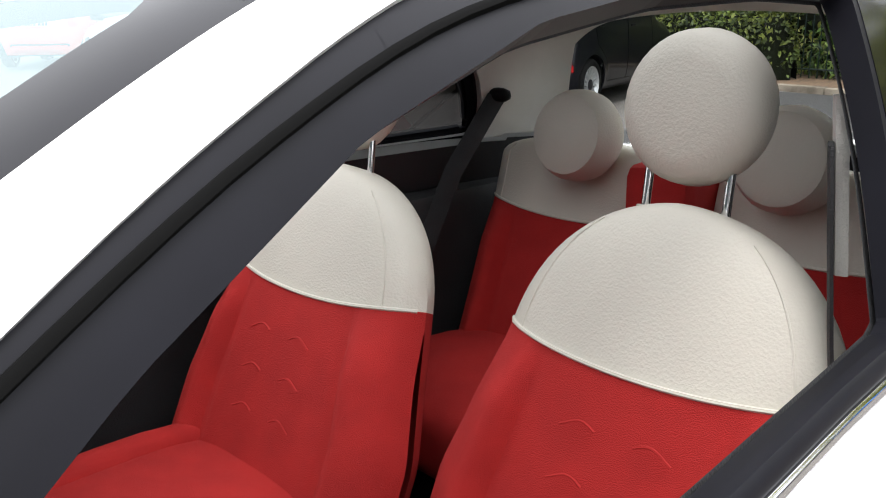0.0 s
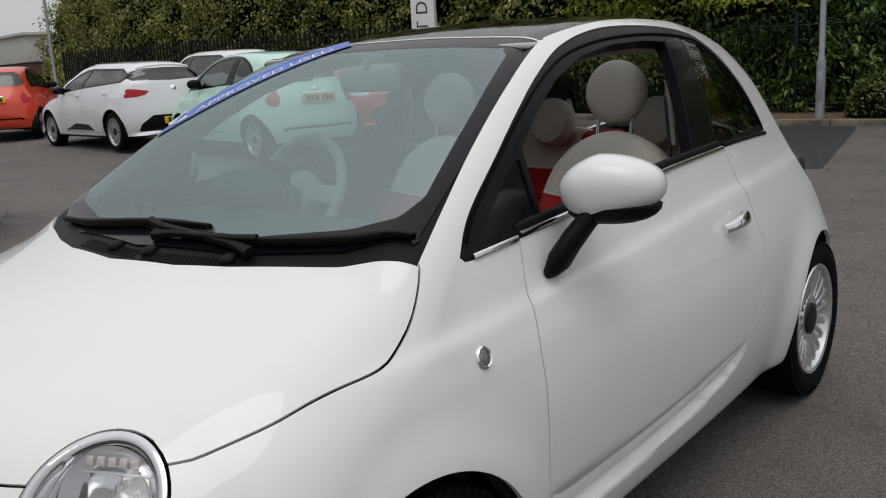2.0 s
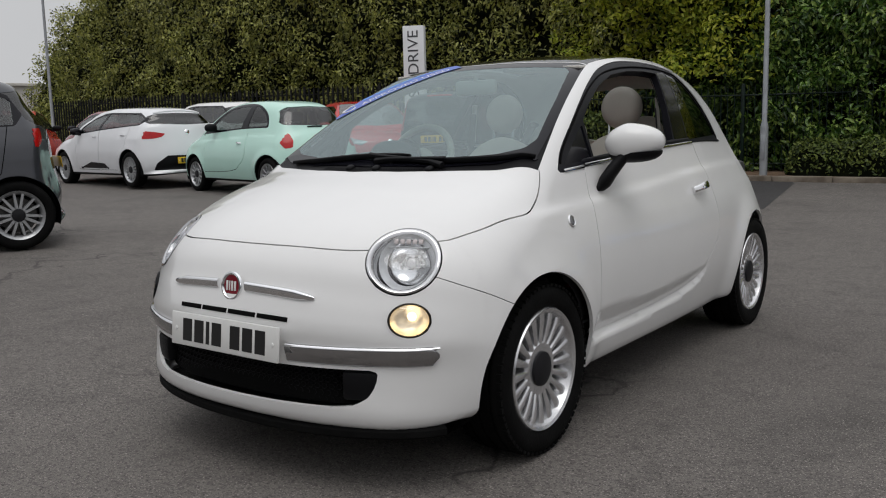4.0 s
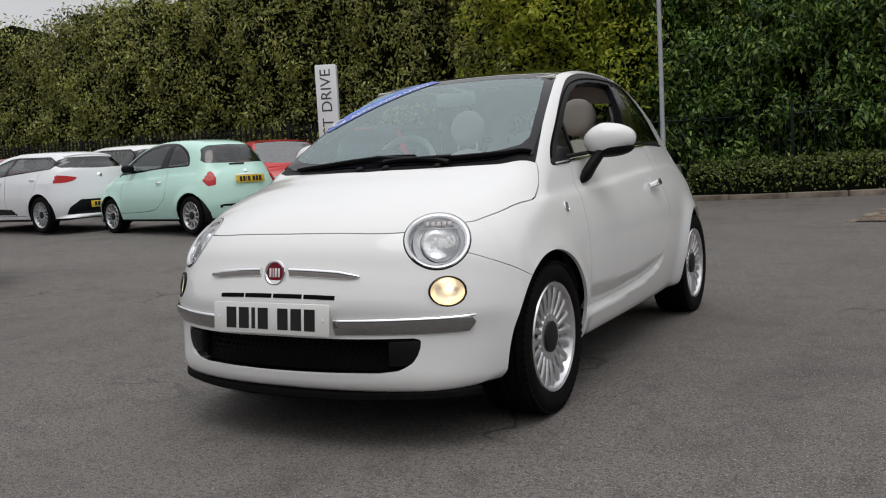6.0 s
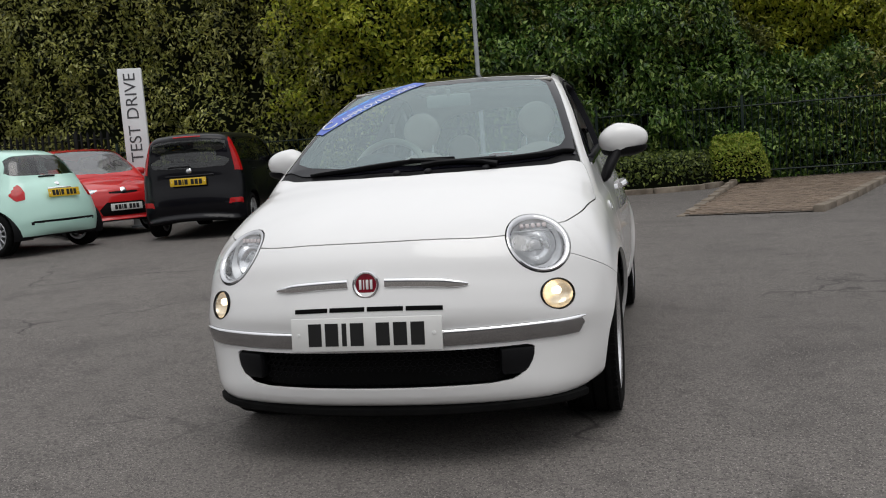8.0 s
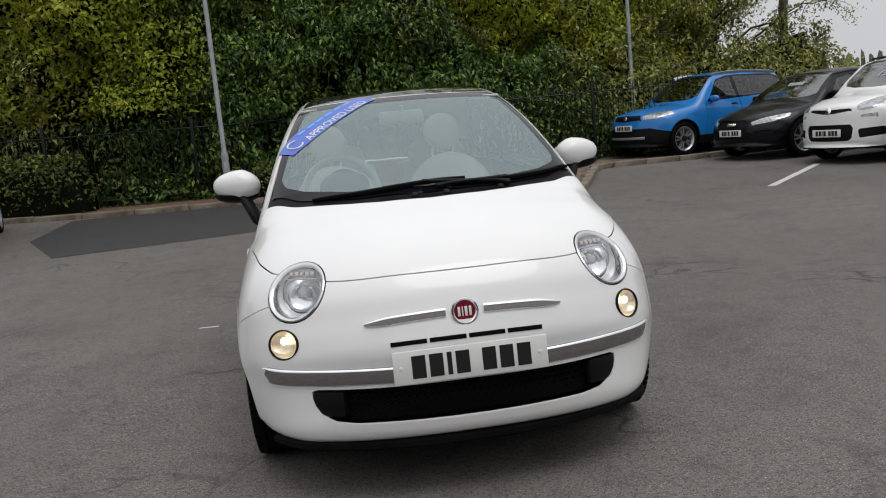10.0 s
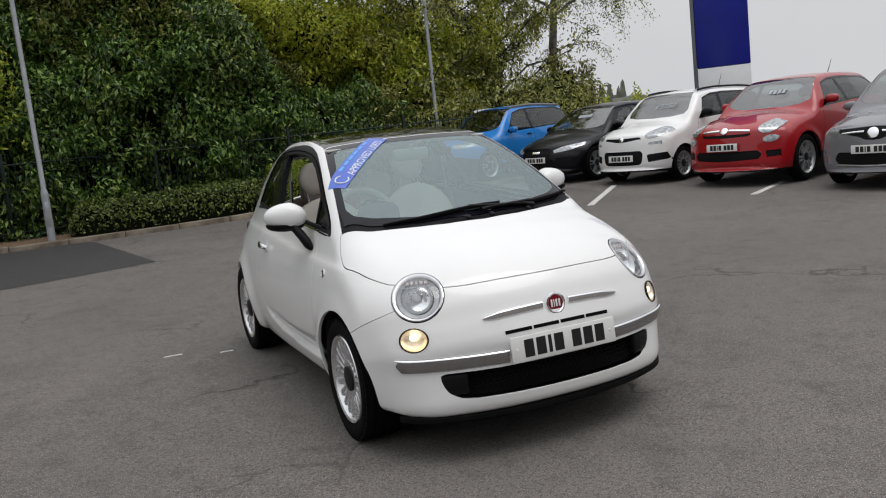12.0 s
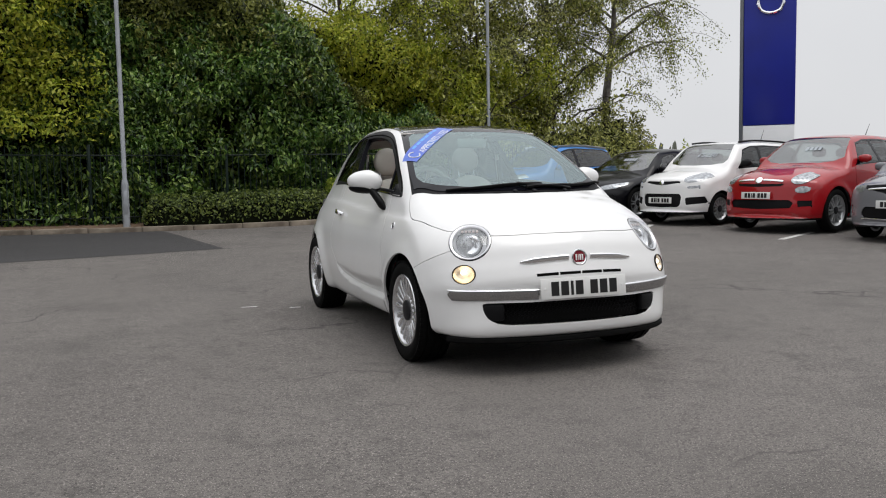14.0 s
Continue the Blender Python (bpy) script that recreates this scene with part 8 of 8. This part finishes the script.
low_hedge("box_hedge", [(-1.75, 11.3), (0.0, 11.35), (1.4, 11.55), (2.0, 11.9)], 0.55, 0.75, 5200, 0.075, BOX_GREEN, "low clipped hedge along the kerb", 3)
low_hedge("low_hedge", [(-12, 12.35), (-9, 12.2), (-6.5, 11.9), (-5.2, 11.6), (-4.4, 11.5)], 0.95, 0.8, 6500, 0.09, BOX_GREEN, "clipped hedge beyond the black hatchback", 5)
low_hedge("bright_bush", [(1.8, 11.85), (2.35, 11.92), (2.9, 11.98)], 0.72, 0.85, 5200, 0.06, BRIGHT_LEAF, "rounded bright green bush beside the fence", 9)


def tree(name, base, height, r0, lean, crown, leaf, count, size, label, seed, bark, start=0.3, droop=0.8):
    """A tree: tapered trunk, forking limbs and twigs, and leaves hung on the twigs."""
    r = np.random.default_rng(seed)
    root = tagged(new(name), label, "tree")
    root.matrix_basis = pose(base[0], base[1], ground_z(*base))
    bm = bmesh.new()
    tips = []
    n = 9
    trunk = [np.array((lean[0] * (k / n) ** 1.4 + 0.1 * math.sin(k * 1.1 + seed), lean[1] * (k / n), height * k / n)) for k in range(n + 1)]
    tube(bm, trunk, [r0 * (1 - 0.88 * k / n) for k in range(n + 1)], 9)
    part("trunk", bm, bark, root)
    bm = bmesh.new()
    for k in range(22):
        t = start + (0.97 - start) * (k + r.uniform(0, 0.6)) / 22
        i = min(n - 1, int(t * n))
        p0 = trunk[i] + (trunk[i + 1] - trunk[i]) * (t * n - i)
        a = k * 2.4 + r.uniform(-0.4, 0.4)
        ln = crown * (1.05 - 0.55 * t) * r.uniform(0.7, 1.15)
        d = np.array((math.cos(a), math.sin(a), 0.75))
        limb = [p0 + d * ln * q + np.array((0, 0, -droop * 0.35 * ln * q * q)) + r.normal(0, 0.04, 3) * q * ln for q in np.linspace(0, 1, 6)]
        tube(bm, limb, [r0 * 0.34 * (1 - t * 0.6) * (1 - 0.85 * q) + 0.006 for q in np.linspace(0, 1, 6)], 5)
        for q in range(11):
            u = r.uniform(0.25, 1.0)
            j = min(4, int(u * 5))
            s0 = limb[j] + (limb[j + 1] - limb[j]) * (u * 5 - j)
            d2 = d * 0.5 + r.normal(0, 0.55, 3)
            l2 = ln * r.uniform(0.25, 0.5)
            twig = [s0 + d2 * l2 * w + np.array((0, 0, -droop * l2 * 0.9 * w * w)) for w in np.linspace(0, 1, 5)]
            tube(bm, twig, [0.012, 0.009, 0.007, 0.005, 0.003], 4)
            tips.append(twig)
    tagged(part("branchwork", bm, bark, root), kind="stuff")
    pick = r.integers(0, len(tips), count)
    w = r.uniform(0.15, 1.0, count)
    T = np.array(tips)
    k = np.minimum(3, (w * 4).astype(int))
    P = T[pick, k] + (T[pick, k + 1] - T[pick, k]) * (w * 4 - k)[:, None] + r.normal(0, 0.11, (count, 3)) + np.array((0, 0, -0.12)) * droop
    tagged(leaf_cloud("crown", P, np.tile((0, -0.4, 0.5), (count, 1)), size, leaf, 0.8, 0.55, 1.0, root), kind="stuff")
    return root


tree("birch_tree", (11.9, 17.2), 9.4, 0.17, (0.5, 0.2), 2.9, BIRCH_LEAF, 30000, 0.07, "silver birch with drooping twigs in first leaf", 2, BIRCH_BARK, 0.42, 1.2)
tree("slender_tree", (9.7, 17.0), 8.4, 0.12, (0.3, 0), 2.7, BIRCH_LEAF, 22000, 0.075, "slender tree with thin spring foliage", 4, BARK, 0.2, 0.8)
tree("slender_tree", (7.4, 16.6), 8.8, 0.13, (-0.3, 0), 2.9, SPRING, 20000, 0.08, "slender tree with thin spring foliage", 6, BARK, 0.2, 0.8)
tree("slender_tree", (5.2, 16.0), 8.2, 0.12, (0.2, 0), 2.9, BIRCH_LEAF, 22000, 0.08, "tree behind the hedge in light green leaf", 8, BARK, 0.25, 0.8)
tree("slender_tree", (3.2, 15.4), 8.0, 0.12, (0.1, 0), 2.7, SPRING, 18000, 0.085, "tree behind the hedge in light green leaf", 10, BARK, 0.3, 0.7)
tree("slender_tree", (-5.4, 15.6), 8.6, 0.12, (0.1, 0), 2.5, SPRING, 7000, 0.09, "tree behind the hedge in light green leaf", 12, BARK, 0.4, 0.7)
tree("dark_tree", (6.6, 15.2), 5.8, 0.1, (0.2, 0), 2.3, OLIVE, 9000, 0.1, "dark bushy tree behind the shrubs", 14, BARK, 0.12, 0.5)
tree("dark_tree", (9.2, 15.6), 5.4, 0.1, (-0.2, 0), 2.2, OLIVE, 9000, 0.1, "dark bushy tree behind the shrubs", 16, BARK, 0.12, 0.5)

# distant trees on the horizon
bm = bmesh.new()
r = np.random.default_rng(5)
for k in range(260):
    a = radians(r.uniform(49, 66))
    d = r.uniform(85, 120)
    h = r.uniform(1.2, 2.5)
    tall = 0.93 < a < 0.99 and r.random() < 0.4
    blob(bm, (d * math.cos(a), d * math.sin(a), h * (0.9 if tall else 0.5)), (0.3 if tall else r.uniform(0.9, 2.2), 0.4 if tall else 0.8, h * (1.1 if tall else 0.55)), 2, 2.0)
for v in bm.verts:
    v.co += Vector(r.normal(0, 0.09, 3))
# tree colour paled to paint in the haze of distance
tagged(part("far_trees", bm, material("far_woodland", (0.1, 0.108, 0.085), rough=0.95, hue=(0.15, 0.15, 0.12), scale=0.6), None), "hazy distant line of trees on the horizon", "trees", kind="stuff")
bush = tagged(new("far_bush"), "low yellow-green bushes beyond the car park", "bush")
u = rng.uniform(0, 1, 2600)
P = np.stack([15.5 + 5.5 * u, 23.5 + 1.0 * u, 0.5 + 1.5 * rng.uniform(0, 1, 2600) * (0.75 + 0.25 * np.sin(17 * u) + 0.15 * np.sin(41 * u))], 1) + rng.normal(0, 0.12, (2600, 3))
tagged(leaf_cloud("foliage", P, np.tile((0, -0.6, 0.6), (2600, 1)), 0.17, SPRING, 0.4, 0.5, 1.0, bush), kind="stuff")


# ---- fence, posts, signs, building ----
FENCE_GREEN = material("fence_green_paint", (0.004, 0.014, 0.01), rough=0.5, spec=0.3, vary=0.3, scale=20)
PALE_STEEL = material("dark_palisade", (0.01, 0.01, 0.01), rough=0.7, spec=0.2, vary=0.4, scale=10)
GALV = material("galvanised_steel", (0.36, 0.38, 0.4), rough=0.5, metal=0.4, vary=0.2, scale=6)


def fence_run(name, pts, h, gap, mat, label, bar_r, base=0.08):
    root = tagged(new(name), label, "fence")
    cu = spline([(*p, 0) for p in pts], 8)[:, :2]
    seg = np.linalg.norm(np.diff(cu, axis=0), axis=1)
    s = np.concatenate([[0], np.cumsum(seg)])
    def at(d):
        x, y = np.interp(d, s, cu[:, 0]), np.interp(d, s, cu[:, 1])
        return x, y, ground_z(x, y) + base
    bm = bmesh.new()
    tube(bm, [(0, 0, 0), (0, 0, h - 0.02), (0, 0, h + 0.05)], [bar_r, bar_r, bar_r * 0.3], 5)
    bar = None
    for d in np.arange(gap / 2, s[-1], gap):
        if bar is None:
            bar = part("bar", bm, mat, root)
            o = bar
        else:
            o = new("bar", bar.data)
            o.parent = root
        o.matrix_basis = pose(*at(d), 0, 0, 0)
    for z in (0.12, h - 0.12):
        bm = bmesh.new()
        tube(bm, [Vector(at(d)) + Vector((0, 0, z)) for d in np.linspace(0, s[-1], 30)], 0.013, 5)
        part("rail", bm, mat, root)
    post = None
    for d in np.arange(0, s[-1], 2.6):
        if post is None:
            bm = bmesh.new()
            box(bm, (-0.026, -0.026, -0.05), (0.026, 0.026, h + 0.08), 0.005)
            post = part("post", bm, mat, root)
            o = post
        else:
            o = new("post", post.data)
            o.parent = root
        o.matrix_basis = pose(*at(d), 0, 0, 0)


fence_run("green_fence", [(-10.4, 12.4), (-7.2, 12.15), (-4.5, 11.75), (-2.2, 11.85), (-1.2, 12.1), (1.0, 12.15), (2.9, 12.3), (5.2, 12.5), (8, 12.9)], 1.42, 0.115, FENCE_GREEN, "dark green vertical-bar fence before the hedge", 0.009)
fence_run("palisade_fence", [(-27, 13.2), (-18, 12.7), (-10.5, 12.42)], 1.75, 0.17, PALE_STEEL, "dark steel palisade fence before the hedge", 0.03)


def lamp_post(name, x, y, h, label, head=False):
    root = tagged(new(name), label, "lamp post")
    root.matrix_basis = pose(x, y, ground_z(x, y) + 0.02)
    bm = bmesh.new()
    lathe(bm, [(0.064, -0.05), (0.064, 0.82), (0.06, 0.86), (0.042, 0.93), (0.038, h * 0.6), (0.032, h)], 16)
    part("column", bm, GALV, root)
    bm = bmesh.new()
    box(bm, (-0.032, -0.07, 0.3), (0.032, -0.05, 0.7), 0.006)
    part("service_door", bm, GALV, root)
    if head:
        bm = bmesh.new()
        tube(bm, [(-0.45, 0, h), (0.45, 0, h)], 0.03, 8)
        part("cross_arm", bm, GALV, root)
    for sx in ((-0.5, 0.5) if head else (0.0,)):
        bm = bmesh.new()
        box(bm, (sx - 0.16, -0.3, h - 0.02), (sx + 0.16, 0.12, h + 0.13), 0.03, pose(0, 0, 0, 0, 0, 0))
        part("flood_lamp", bm, BLACK, root, "dark floodlight head")


lamp_post("lamp_post", -2.05, 11.03, 8.2, "slim grey steel lamp post by the kerb")
lamp_post("lamp_post", 6.26, 13.35, 8.2, "slim grey steel lamp post behind the shrubs")
lamp_post("lamp_post", -21.0, 9.7, 5.3, "steel lamp post with twin floodlights", True)

# upright sign board
SIGN_WHITE = material("sign_white", (0.72, 0.73, 0.74), rough=0.4, vary=0.06, scale=4, coat=0.2)
SIGN_GREY = material("sign_letter_grey", (0.06, 0.06, 0.065), rough=0.5)
mt = pose(-7.98, 9.4, ground_z(-7.98, 9.4), 0, 0, 27)
totem = tagged(new("sign_totem"), "white upright sign board with dark letters", "sign")
totem.matrix_basis = mt
bm = bmesh.new()
box(bm, (-0.2, -0.06, 0.0), (0.2, 0.14, 2.8), 0.015)
part("board", bm, SIGN_WHITE, totem)
for word, z in (("TEST", 1.48), ("DRIVE", 2.31)):
    me = letters(word, 0.285)
    me.transform(pose(0.0, -0.064, z, 90, 0, 0) @ pose(0, 0, 0, 0, 0, 90) @ Matrix.Diagonal((1.06, 1, 1, 1)))
    part("lettering", me, SIGN_GREY, totem, "dark grey letters reading upwards")
bm = bmesh.new()
box(bm, (-0.24, -0.1, -0.05), (0.24, 0.18, 0.04), 0.01)
part("foot_plate", bm, GALV, totem)

# tall blue pylon
BLUE_SIGN = material("pylon_blue", (0.006, 0.016, 0.26), rough=0.35, vary=0.15, scale=2)
pylon = tagged(new("pylon_sign"), "tall blue pylon sign on a white base", "sign")
pylon.matrix_basis = pose(11.95, 10.2, ground_z(11.95, 10.2), 0, 0, -42)
bm = bmesh.new()
box(bm, (-0.62, -0.12, 1.95), (0.5, 0.12, 6.6), 0.02)
part("blue_panel", bm, BLUE_SIGN, pylon)
bm = bmesh.new()
box(bm, (-0.62, -0.115, 0.0), (0.5, 0.115, 1.945), 0.02)
part("white_base", bm, SIGN_WHITE, pylon)
bm = bmesh.new()
box(bm, (-0.7, -0.14, 0.0), (-0.625, 0.14, 6.65), 0.01)
part("edge_post", bm, material("pylon_grey", (0.12, 0.13, 0.14), rough=0.5), pylon)
bm = bmesh.new()
tube(bm, [Vector((-0.04 + 0.27 * math.cos(a) * (1 if abs(math.cos(a)) < 0.8 else 0.95), -0.14, 4.66 + 0.2 * math.sin(a))) for a in np.linspace(math.pi, 2 * math.pi, 20)] , 0.04, 8)
part("silver_mark", bm, CHROME, pylon, "plain silver emblem")
bm = bmesh.new()
tube(bm, [(-0.31, -0.14, 4.66), (-0.31, -0.14, 4.94), (0.23, -0.14, 4.94), (0.23, -0.14, 4.66)], 0.04, 8)
part("silver_mark", bm, CHROME, pylon, "plain silver emblem")

# unseen plain wall added behind the camera to block low sky and darken reflections
bm = bmesh.new()
box(bm, (-26, -21.0, -0.5), (26, -20.6, 6.5), 0.02)
tagged(part("wall_south", bm, material("grey_cladding_wall", (0.16, 0.16, 0.165), rough=0.6, vary=0.2, scale=0.8)), "plain grey unseen wall added to block low sky", "wall", kind="structure")

# building beyond the palisade
BRICK_WALL = material("dark_brick", (0.11, 0.055, 0.042), rough=0.9, hue=(0.07, 0.04, 0.034), scale=6, bump=0.6, bscale=20)
CLAD = material("pale_cladding", (0.52, 0.5, 0.46), rough=0.7, vary=0.1, scale=2)
house = tagged(new("low_building"), "low building with pale cladding over dark brick", "building")
house.matrix_basis = pose(-52, 21, 0.4, 0, 0, -8)
bm = bmesh.new()
box(bm, (-14, 0, -0.5), (9.9, 8, 2.0), 0.03)
part("brick_wall", bm, BRICK_WALL, house)
bm = bmesh.new()
box(bm, (-14.1, -0.12, 2.0), (10.0, 8.1, 3.3), 0.03)
part("cladding", bm, CLAD, house)
bm = bmesh.new()
box(bm, (-14.3, -0.3, 3.3), (10.2, 8.3, 3.45), 0.02)
part("roof_edge", bm, CLAD, house)

# brick pavers of the ramp, the nearest as single pieces
def in_ramp(x, y):
    return float(poly_sd(RAMP, np.array([x]), np.array([y]))[0]) < -0.07


paver = None
loose = bmesh.new()
count = 0
d = Vector((0.36, 0.93)).normalized()
e = Vector((d.y, -d.x))
for j in range(60):
    for i in range(-14, 40):
        q = Vector((1.3, 6.75)) + d * (0.108 * j) + e * (0.214 * i + (0.107 if j % 2 else 0))
        if q.y > 12.6 or q.x > 6.5 or not in_ramp(q.x, q.y):
            continue
        m = pose(q.x, q.y, ground_z(q.x, q.y) + 0.012 + random.uniform(-0.002, 0.003), random.uniform(-0.6, 0.6), random.uniform(-0.6, 0.6), math.degrees(math.atan2(e.y, e.x)) + random.uniform(-0.7, 0.7))
        if count < 300:
            if paver is None:
                bm = bmesh.new()
                box(bm, (-0.102, -0.049, -0.03), (0.102, 0.049, 0.014), 0.004)
                paver = part("paver", bm, PAVER, ramp)
                o = paver
            else:
                o = new("paver", paver.data)
                o.parent = ramp
            o.matrix_basis = m
            count += 1
        else:
            for v in bmesh.ops.create_cube(loose, size=1)["verts"]:
                v.co = m @ Vector((v.co.x * 0.204, v.co.y * 0.098, v.co.z * 0.03))
tagged(part("far_pavers", loose, PAVER, ramp), kind="stuff")
